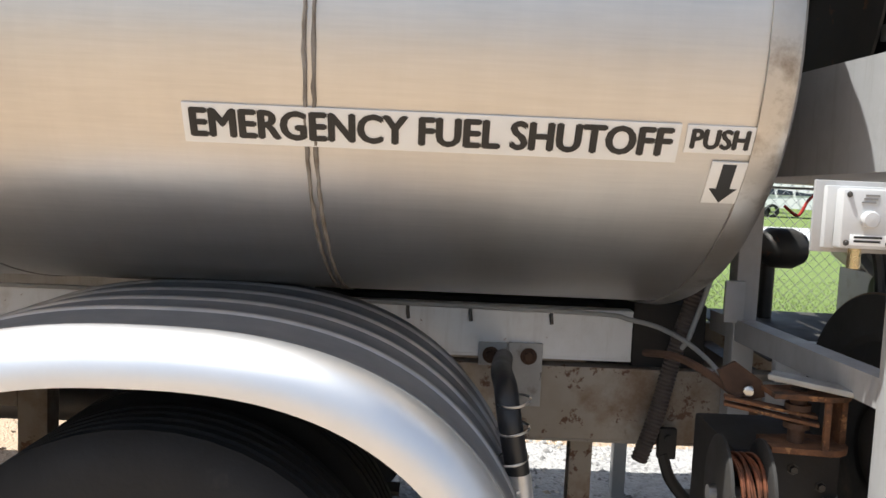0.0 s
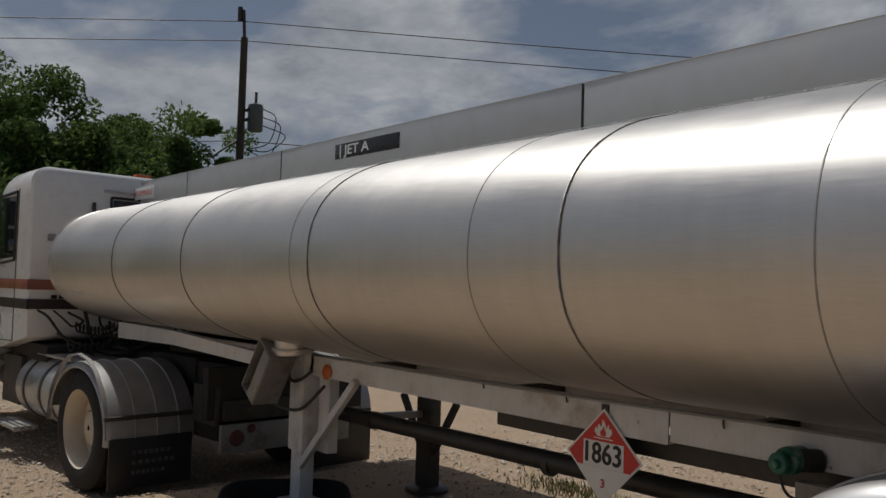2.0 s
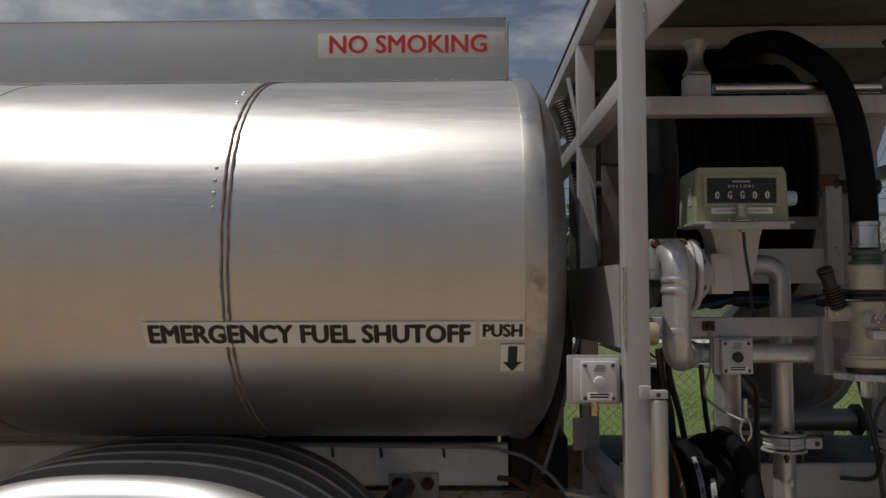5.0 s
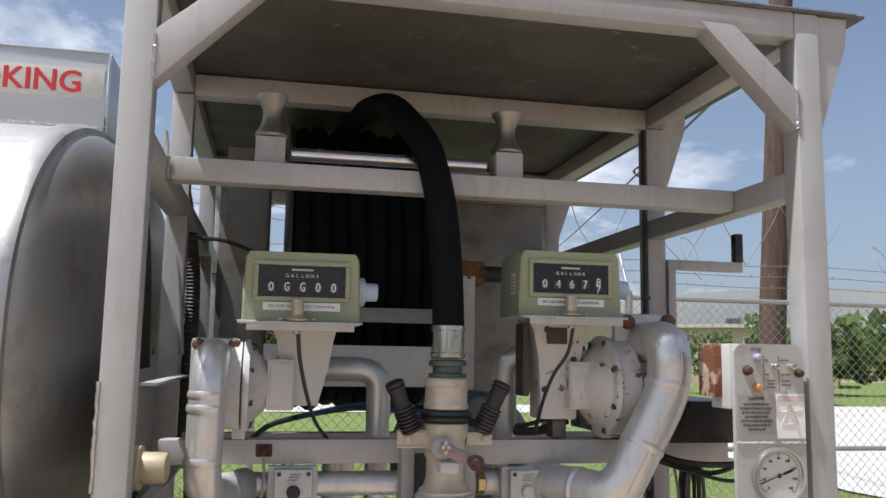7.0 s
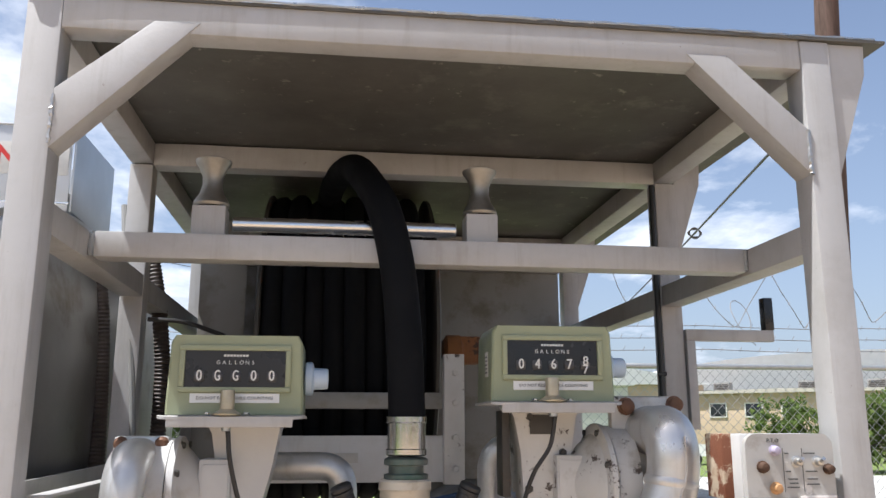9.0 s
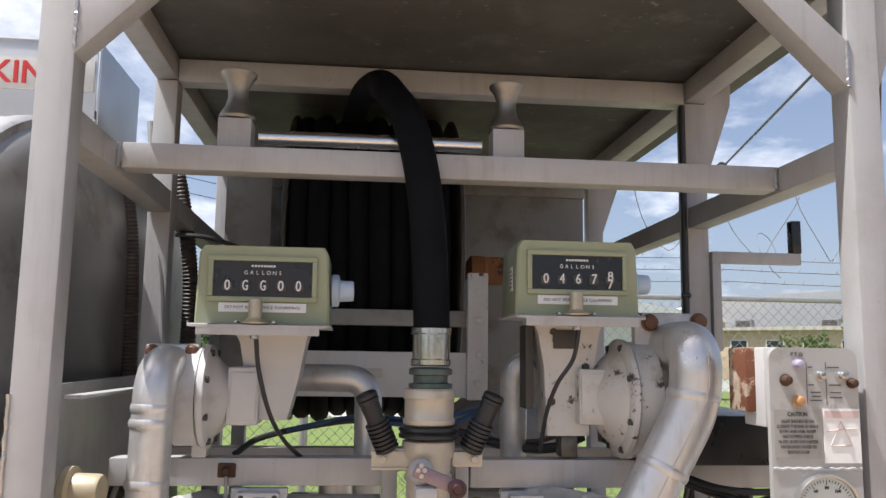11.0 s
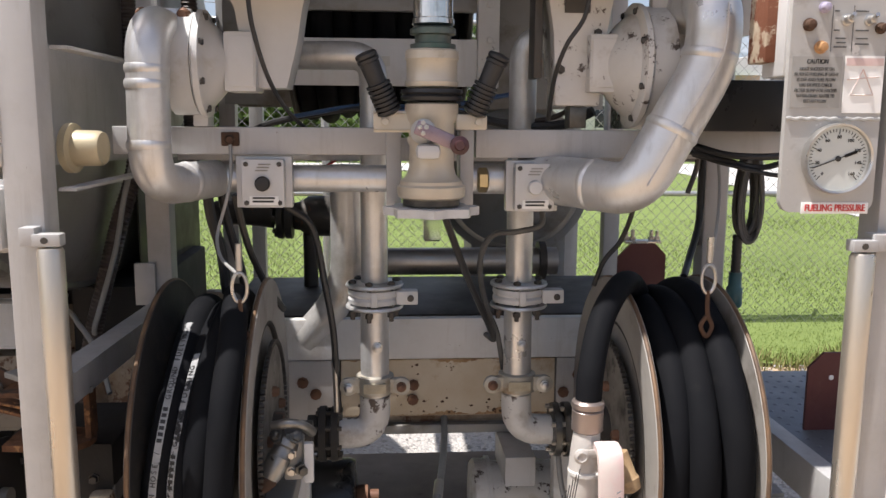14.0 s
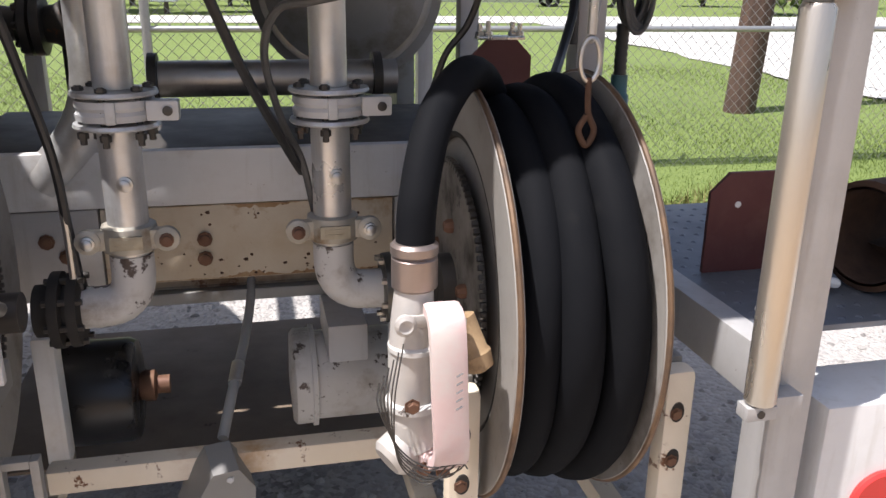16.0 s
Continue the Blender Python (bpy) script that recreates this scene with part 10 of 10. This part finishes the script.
def chain_link(name, x0, y0, x1, y1, z1, label, pitch=0.058, r=0.0022, z0=0.03, low_rail=None, outriggers=True, post_every=3.0, wire=None, barb=0.0032):
    """A run of chain-link fence: posts, rails, woven wire and three barbed strands."""
    a, b = Vector((x0, y0, 0)), Vector((x1, y1, 0))
    d = (b - a).normalized()
    L = (b - a).length
    wire = wire or M_GALV
    fe = thing(name, ((x0 + x1) / 2, (y0 + y1) / 2, 0), label, "fence")
    V, F = [], []
    nrm = Vector((-d.y, d.x, 0))
    h = z1 - z0

    def strand(s0, za, s1, zb, off):
        k = len(V)
        p, q = a + d * s0 + Vector((0, 0, za)) + nrm * off, a + d * s1 + Vector((0, 0, zb)) + nrm * off
        t = (q - p).normalized()
        u = nrm
        w = t.cross(u)
        for c in (p, q):
            for j in range(3):
                an = 2.094 * j
                V.append(c + (u * math.cos(an) + w * math.sin(an)) * r)
        for j in range(3):
            F.append((k + j, k + (j + 1) % 3, k + 3 + (j + 1) % 3, k + 3 + j))

    step = pitch * 1.414
    n = int((L + h) / step)
    for sg in (1, -1):
        for i in range(n):
            s = i * step - (h if sg > 0 else 0)
            if sg > 0:
                sa, za, sb, zb = s, z0, s + h, z1
            else:
                sa, za, sb, zb = s + 0, z0, s - h, z1
            lo, hi = min(sa, sb), max(sa, sb)
            if hi <= 0 or lo >= L:
                continue

            def at(sv):
                return za + (zb - za) * (sv - sa) / (sb - sa)
            c0, c1 = min(max(sa, 0), L), min(max(sb, 0), L)
            strand(c0, at(c0), c1, at(c1), 0.002 * sg)
    me = bpy.data.meshes.new("wire_mesh")
    me.from_pydata([tuple(v) for v in V], [], F)
    tagged(part("wire_mesh", me, wire, fe, "woven galvanised wire"), kind="stuff")
    m = int(L / post_every)
    for i in range(m + 1):
        p = a + d * (L * i / m)
        bm = B()
        rod(bm, p, p + Vector((0, 0, z1 + 0.05)), 0.03, 12)
        part("post", bm, wire, fe)
        if outriggers:
            bm = B()
            rod(bm, p + Vector((0, 0, z1 + 0.04)), p + nrm * 0.18 + Vector((0, 0, z1 + 0.38)), 0.014, 8)
            part("barb_arm", bm, wire, fe)
    for z in [z1] + ([low_rail] if low_rail else []):
        bm = B()
        rod(bm, a + Vector((0, 0, z)), b + Vector((0, 0, z)), 0.021, 10)
        part("rail", bm, wire, fe)
    if outriggers:
        rr = random.Random(5)
        for k in range(3):
            o = nrm * (0.06 + 0.05 * k) + Vector((0, 0, z1 + 0.14 + 0.10 * k))
            bm = B()
            pts = [a + o + d * (L * i / 40) + Vector((0, 0, -0.02 * math.sin(i * 0.9) ** 2)) for i in range(41)]
            tube(bm, pts, barb, 5)
            for i in range(int(L / 0.16)):
                c = a + o + d * (i * 0.16)
                tube(bm, [c + Vector((0.01, 0, 0.018)), c - Vector((0.01, 0, 0.018))], 0.0022, 4)
            part("barbed_strand", bm, M_BARB, fe)
        for s in np.arange(0.7, L, 1.9):
            c = a + d * float(s) + nrm * 0.1
            bm = B()
            pts = []
            for i in range(26):
                an = i / 25 * 3.6 + rr.random() * 0.05
                pts.append(c + d * (0.28 * math.cos(an) + 0.02 * i) + nrm * (0.12 * math.sin(an * 1.3)) + Vector((0, 0, z1 + 0.28 + 0.26 * math.sin(an) + rr.random() * 0.02)))
            tube(bm, pts, barb, 5)
            part("loose_wire_loop", bm, M_BARB, fe)
    return fe


road_fence = chain_link("chain_link_fence", -2.0, 6.0, 16.0, 6.0, 2.27, "galvanised chain-link fence with sagging barbed wire", low_rail=1.04)
# old wire drooping in loops above the fence
rw = random.Random(14)
for k in range(4):
    x0 = 3.55 + 0.64 * k + rw.uniform(-0.06, 0.06)
    top, low = 3.08 + rw.uniform(-0.06, 0.22), 2.60 + rw.uniform(-0.05, 0.08)
    pts = [(x0 + 0.62 * i / 14, 6.08 + 0.05 * math.sin(i * 0.7 + k), low + (top - low) * abs(2 * (i / 14) ** 0.85 - 1) ** 1.5) for i in range(15)]
    bm = tube(B(), pts, 0.0034, 5)
    for i in range(1, 14, 2):
        p = Vector(pts[i])
        tube(bm, [p + Vector((0.012, 0, 0.016)), p - Vector((0.012, 0, 0.016))], 0.0022, 4)
    part("drooping_wire", bm, M_BARB, road_fence)
chain_link("yard_fence", -18.5, -9.0, -17.0, 16.0, 1.85, "dark chain-link yard fence before the trees", pitch=0.09, r=0.003, outriggers=True, wire=surf("dark_weathered_wire", (0.085, 0.085, 0.08), (0.13, 0.125, 0.115), rough=0.6, metal=0.4, scale=3), barb=0.004)


def utility_pole(x, y, h, r, mat, lab, lean=0.0):
    up = thing("utility_pole", (x, y, 0), lab, "pole", "utility poles")
    bm = B()
    lathe(bm, [(r * 1.12, 0), (r, h * 0.3), (r * 0.85, h), (r * 0.7, h + 0.02)], (x, y, 0), (lean, 0, 1), 14)
    part("shaft", bm, mat, up)
    return up


up1 = utility_pole(-27.0, 11.9, 10.3, 0.15, M_WOOD_POLE, "dark wooden utility pole with a transformer can")
bm = B()
rod(bm, (-27.0, 11.9, 10.3), (-27.03, 11.85, 11.3), 0.06, 8)
rod(bm, (-27.1, 11.75, 10.9), (-27.1, 11.75, 11.4), 0.09, 8)
parts("top_pin", bm, M_DARK, up1)
bm = B()
lathe(bm, [(0.24, 0), (0.27, 0.05), (0.27, 0.85), (0.24, 0.95), (0.08, 1.0)], (-26.7, 12.3, 6.95), (0, 0, 1), 20)
part("transformer_can", bm, M_CAN, up1, "grey transformer can")
bm = B()
rod(bm, (-26.7, 12.3, 7.95), (-26.7, 12.3, 8.35), 0.05, 8)
part("bushing", bm, M_DARK, up1)
bm = B()
box(bm, -26.95, -26.6, 11.95, 12.4, 7.3, 7.38, 0.01)
box(bm, -26.95, -26.6, 11.95, 12.4, 7.65, 7.72, 0.01)
parts("can_bracket", bm, M_DARK, up1)
bm = B()
for k, (dz, sag) in enumerate(((7.8, 1.2), (7.5, 1.4), (7.2, 0.9))):
    tube(bm, smooth_path([(-26.7, 12.6, dz), (-26.5, 13.0 + 0.2 * k, dz - 0.3), (-26.6, 12.8, dz - sag), (-26.9, 12.1, 6.3)], 8), 0.02, 5)
tube(bm, smooth_path([(-27.0, 11.8, 6.6), (-27.2, 11.3, 6.2), (-27.3, 11.0, 5.9)], 6), 0.04, 5)
parts("jumper_wire", bm, M_DARK, up1)
for z, y2, z2 in ((10.9, 80, 12), (10.2, 80, 11.2), (6.6, 80, 7.5)):
    for sgn in (1, -1):
        bm = B()
        e = Vector((-27.0 + (40 if sgn > 0 else -30), 11.9 + sgn * 55, z2 - (2 if sgn < 0 else 0)))
        s0 = Vector((-27.0, 11.9, z))
        tube(bm, [s0.lerp(e, t) - Vector((0, 0, 1.2 * math.sin(math.pi * t))) for t in np.linspace(0, 1, 16)], 0.018, 5)
        solo("power_line", bm, M_DARK, "sagging black power line", "cable", "power lines")
utility_pole(6.75, 8.4, 10.5, 0.15, M_BROWN_POLE, "brown wooden utility pole behind the fence", lean=0.066)
bm = B()
s0, e = Vector((7.13, 8.4, 5.75)), Vector((20.0, 60.0, 8.35))
tube(bm, [s0.lerp(e, t) - Vector((0, 0, 0.25 * math.sin(math.pi * t))) for t in np.linspace(0, 1, 24)], 0.022, 6)
c = s0.lerp(e, 0.166) - Vector((0, 0, 0.125))
for k in range(3):
    tube(bm, [(c.x + (0.16 - 0.02 * k) * math.cos(a), c.y, c.z + (0.085 + 0.02 * k) * math.sin(a)) for a in np.linspace(0, 2 * math.pi, 18, endpoint=False)], 0.014, 5, closed=True)
solo("service_line", bm, M_DARK, "black service cable with a small coil", "cable", "power lines")
for dz, ex in ((9.8, 40), (9.3, 44), (8.2, 38)):
    bm = B()
    s0, e = Vector((6.75, 8.4, dz)), Vector((ex, 26.0, dz + 1.5))
    tube(bm, [s0.lerp(e, t) - Vector((0, 0, 0.9 * math.sin(math.pi * t))) for t in np.linspace(0, 1, 16)], 0.014, 5)
    solo("power_line", bm, M_DARK, "sagging black power line", "cable", "power lines")


def tree(x, y, h, spread, seed, mat, n=5200, leaf=0.16, low=0.22, name="tree", label="broad leafy green tree behind the yard fence"):
    """A tapered trunk with limbs, and a crown of leaf sprays gathered in uneven clumps."""
    r = np.random.RandomState(seed)
    tr = thing(name, (x, y, 0), label, "tree", "trees")
    bm = B()
    trunk_h = h * 0.45
    base = Vector((x, y, 0))
    lean = Vector((r.randn() * 0.05, r.randn() * 0.05, 1)).normalized()
    top = base + lean * trunk_h
    tube(bm, [base, base + lean * trunk_h * 0.3, base + lean * trunk_h * 0.7, top], [0.035 * h, 0.026 * h, 0.02 * h, 0.014 * h], 9)
    tips = []
    for k in range(11):
        a = k * 2.4 + r.rand()
        el = 0.25 + 0.9 * r.rand()
        L = spread * (0.55 + 0.5 * r.rand())
        st = base + lean * trunk_h * (0.45 + 0.55 * r.rand())
        e = st + Vector((math.cos(a) * math.cos(el), math.sin(a) * math.cos(el), math.sin(el) * 0.9)) * L
        mid = st.lerp(e, 0.5) + Vector((0, 0, 0.12 * L))
        tube(bm, [st, mid, e], [0.010 * h, 0.006 * h, 0.002 * h], 6)
        tips += [e, mid]
    tips.append(top + Vector((0, 0, h * 0.3)))
    part("trunk", bm, M_BARK, tr)
    centres = []
    for k in range(60):
        t = tips[r.randint(len(tips))]
        u = r.randn(3)
        c = np.array([t.x, t.y, t.z]) + u * np.array([spread * 0.30, spread * 0.30, h * 0.10])
        c[2] = min(max(c[2], h * low), h * (0.90 + 0.08 * r.rand()))
        centres.append((c, spread * (0.16 + 0.20 * r.rand())))
    pick = r.randint(len(centres), size=n)
    cc = np.array([c for c, q in centres])[pick]
    cs = np.array([q for c, q in centres])[pick][:, None]

    def unit(v):
        return v / (np.linalg.norm(v, axis=1)[:, None] + 1e-9)

    p = cc + unit(r.randn(n, 3)) * cs * (r.rand(n, 1) ** 0.45) * np.array([1, 1, 0.75])
    a1 = unit(r.randn(n, 3))
    a2 = unit(np.cross(a1, r.randn(n, 3)))
    q = leaf * (0.5 + r.rand(n, 1))
    V = np.stack([p - a1 * q, p + a2 * q * 0.45, p + a1 * q, p - a2 * q * 0.45], 1).reshape(-1, 3)
    me = bpy.data.meshes.new("crown")
    me.from_pydata(V.tolist(), [], np.arange(n * 4).reshape(-1, 4).tolist())
    part("crown", me, mat, tr)
    return tr


rt = random.Random(11)
for k in range(10):
    ang = radians(177 - k * 2.15)
    D_ = 25 + 4 * rt.random()
    tree(0.1 + D_ * math.cos(ang), -1 + D_ * math.sin(ang), (8.6, 8.3, 8.2, 8.0, 8.0, 8.8, 9.3, 9.2, 8.6, 7.2)[k] * D_ / 26, 2.2 + 0.8 * rt.random() - 0.06 * k, 20 + k, M_LEAF if k % 4 else M_LEAF2, 34000, 0.075)
for k in range(5):
    tree(-21.5 - rt.random() * 2, -7 + 2.6 * k, 5.0 + 0.6 * rt.random(), 2.2, 60 + k, M_LEAF, 12000, 0.08, 0.1)
for k in range(6):
    tree(-19.6 + rt.random(), -4 + 2.2 * k, 2.4 + rt.random(), 1.3, 80 + k, M_LEAF, 5000, 0.06, 0.05, "shrub", "dark shrub growing along the yard fence")
tree(22.5, 31.5, 3.6, 1.9, 100, M_LEAF2, 4500, 0.16, 0.2, label="green street tree beyond the fence")
tree(31.0, 40.0, 4.2, 2.2, 101, M_LEAF, 4500, 0.2, 0.2, label="green street tree beyond the fence")
tree(24.8, 41.0, 4.0, 1.7, 102, M_LEAF2, 3000, 0.13, 0.1, label="small bushy tree beside a far house")
tree(3.0, 32.0, 5.5, 2.6, 103, M_LEAF, 4500, 0.18, 0.12, label="green street tree beyond the fence")
tree(-4.0, 33.0, 5.0, 2.4, 104, M_LEAF, 4000, 0.18, 0.1, label="green street tree beyond the fence")
for k in range(9):
    tree(-9.0 + 2.0 * k, 23.0 + 8 * rt.random() + 8, 2.6 + rt.random() * 1.2, 1.4, 120 + k, M_LEAF, 1800, 0.13, 0.05, "shrub", "dark hedge shrub across the road")

M_STUCCO = surf("tan_stucco", (0.56, 0.43, 0.31), (0.50, 0.39, 0.28), rough=0.85, scale=2)
M_OFFWHITE = surf("off_white_siding", (0.68, 0.67, 0.63), (0.62, 0.61, 0.57), rough=0.7, scale=2)
M_ROOFWHITE = surf("white_metal_roof", (0.74, 0.74, 0.73), (0.68, 0.68, 0.67), rough=0.45, scale=1.5)
M_ROOFTAN = surf("pale_tan_roof", (0.52, 0.48, 0.42), rough=0.8, scale=3)
M_WINDOW = surf("dark_window_glass", (0.03, 0.035, 0.04), rough=0.1, bump=0)


def house(x, y, w, d, h, roof_h, wall_mat, roof_mat, label, windows, arched=False, turn=0):
    ho = thing("house", (x, y, 0), label, "building", "far buildings", turn=turn, local=True)
    bm = B()
    box(bm, -w / 2, w / 2, 0, d, 0, h, 0.02)
    part("wall", bm, wall_mat, ho)
    bm = B()
    if arched:
        pr = [(w / 2 * 1.02 * math.cos(a), h + roof_h * math.sin(a)) for a in np.linspace(0, math.pi, 22)]
    else:
        pr = [(-w / 2 - 0.3, h - 0.05), (-w / 2 - 0.3, h + 0.12), (0, h + roof_h + 0.12), (w / 2 + 0.3, h + 0.12), (w / 2 + 0.3, h - 0.05)]
        pr = pr[::-1]
    sheet(bm, [[(p[0], yy, p[1]) for p in pr] for yy in (-0.4, d + 0.4)], closed_v=True, cap=True)
    part("roof", bm, roof_mat, ho)
    for wx, wz, ww, wh in windows:
        bm = B()
        box(bm, wx - ww / 2, wx + ww / 2, -0.03, 0.05, wz, wz + wh, 0.01)
        win = part("window", bm, M_WINDOW, ho)
        bm = B()
        for a in ((wx - ww / 2 - 0.08, wx - ww / 2, wz - 0.08, wz + wh + 0.08), (wx + ww / 2, wx + ww / 2 + 0.08, wz - 0.08, wz + wh + 0.08), (wx - ww / 2, wx + ww / 2, wz + wh, wz + wh + 0.08), (wx - ww / 2, wx + ww / 2, wz - 0.08, wz)):
            box(bm, a[0], a[1], -0.08, 0.04, a[2], a[3], 0.005)
        parts("window_frame", bm, M_OFFWHITE, win)
    return ho


tan_house = house(33.0, 56.0, 17, 9, 4.3, 0.12, M_STUCCO, M_ROOFTAN, "long low tan stucco building with roof coolers", [(-7 + 2.5 * k, 2.6, 1.1, 0.9) for k in range(6)], turn=-38)
for ux in (-4.5, 1.5, 6.0):
    bm = B()
    box(bm, ux - 0.6, ux + 0.6, 1.5, 2.7, 4.42, 5.15, 0.04)
    cooler = part("roof_cooler", bm, M_SHEET, tan_house, "grey rooftop cooler box")
    bm = B()
    for k in range(4):
        box(bm, ux - 0.5, ux + 0.5, 1.47, 1.50, 4.55 + 0.13 * k, 4.61 + 0.13 * k, 0)
    parts("louvre", bm, M_DARK, cooler)
house(78.0, 92.0, 84, 30, 6.0, 5.2, M_OFFWHITE, M_ROOFWHITE, "large white hangar with a curved metal roof", [], arched=True)
house(6.0, 46.0, 24, 10, 4.2, 2.0, M_OFFWHITE, M_ROOFWHITE, "long white shed across the road", [(-8 + 4 * k, 1.2, 1.6, 1.2) for k in range(5)])
house(52.0, 47.0, 10, 7, 2.8, 1.2, M_OFFWHITE, M_ROOFTAN, "low white bungalow beside the road", [(-3, 0.9, 2.0, 1.2), (1, 0.9, 1.2, 1.1)])
house(-14.0, 48.0, 20, 10, 3.6, 1.6, M_OFFWHITE, M_ROOFWHITE, "white shed beyond the road", [(-5 + 3 * k, 1.0, 1.2, 1.1) for k in range(4)])
house(16.0, 60.0, 26, 10, 5.0, 2.2, M_STUCCO, M_ROOFWHITE, "pale workshop building behind the road", [(-8 + 4 * k, 1.4, 1.6, 1.4) for k in range(5)])


def parked_car(x, y, turn, mat, lab):
    """A boxy estate car with glazed upper half and four wheels."""
    ca = thing("parked_car", (x, y, 0), lab, "car", "parked cars", turn=turn, local=True)
    bm = B()
    pr = [(-2.2, 0.45), (-2.25, 0.8), (-2.1, 1.0), (-1.0, 1.08), (-0.45, 1.62), (1.9, 1.66), (2.15, 1.1), (2.2, 0.5)]
    sheet(bm, [[(p[0], s * (0.9 if p[1] < 1.2 else 0.76), p[1]) for p in pr] for s in (-1, 1)], closed_v=True, cap=True)
    part("body", bm, mat, ca)
    for s in (-1, 1):
        bm = B()
        for a, b2 in ((-0.55, 0.35), (0.45, 1.2), (1.28, 1.95)):
            f = [(a, 1.12), (b2, 1.12), (b2 - 0.08, 1.52), (a + (0.32 if a < 0 else 0.04), 1.52)]
            bm.faces.new([bm.verts.new((q[0], s * (0.915 - 0.17 * (q[1] - 1.08) / 0.5), q[1])) for q in f])
        parts("side_window", bm, M_WINDOW, ca)
        for u in (-1.4, 1.35):
            tyre_mesh("wheel", (u, s * 0.92, 0.34), (0, -s, 0), 0.34, 0.22, 0.2, parent=ca)
    return ca


parked_car(17.4, 40.0, 172, M_CABWHITE, "white boxy estate car parked across the road")
parked_car(24.5, 20.5, 10, M_SHEET, "grey car parked near the bungalow")
# small yard things by the left fence
yt = thing("yard_table", (-16.2, 1.2, 0.0), "grey metal rack standing by the yard fence", "rack")
for dx in (0, 0.9):
    for dy in (0, 0.7):
        bm = B()
        rod(bm, (-16.4 + dx, 0.9 + dy, 0), (-16.4 + dx, 0.9 + dy, 1.0), 0.025, 8)
        part("leg", bm, M_CAN, yt)
for z in (0.62, 1.0):
    bm = B()
    box(bm, -16.45, -15.45, 0.85, 1.65, z, z + 0.04, 0.01)
    part("shelf", bm, M_CAN, yt)
# distant tree line closes the horizon
rl = np.random.RandomState(77)
n = 26000
V = np.zeros((n * 4, 3))
for i in range(n):
    a = rl.rand() * 2 * math.pi
    R = 95 + 20 * rl.rand()
    top = 4.5 + 1.6 * math.sin(a * 9) + 1.2 * math.sin(a * 23 + 1) + 0.8 * math.sin(a * 57)
    p = np.array([R * math.cos(a), R * math.sin(a), rl.rand() * top])
    u = rl.randn(3)
    u /= np.linalg.norm(u)
    w = np.cross(u, rl.randn(3))
    w /= np.linalg.norm(w)
    q = 0.9 * (0.5 + rl.rand())
    V[4 * i], V[4 * i + 1], V[4 * i + 2], V[4 * i + 3] = p - u * q, p + w * q * 0.6, p + u * q, p - w * q * 0.6
me = bpy.data.meshes.new("far_tree_line")
me.from_pydata(V.tolist(), [], np.arange(n * 4).reshape(-1, 4).tolist())
me.materials.append(M_LEAF)
tagged(new("far_tree_line", me), "far dark tree line along the horizon", "trees", kind="stuff")
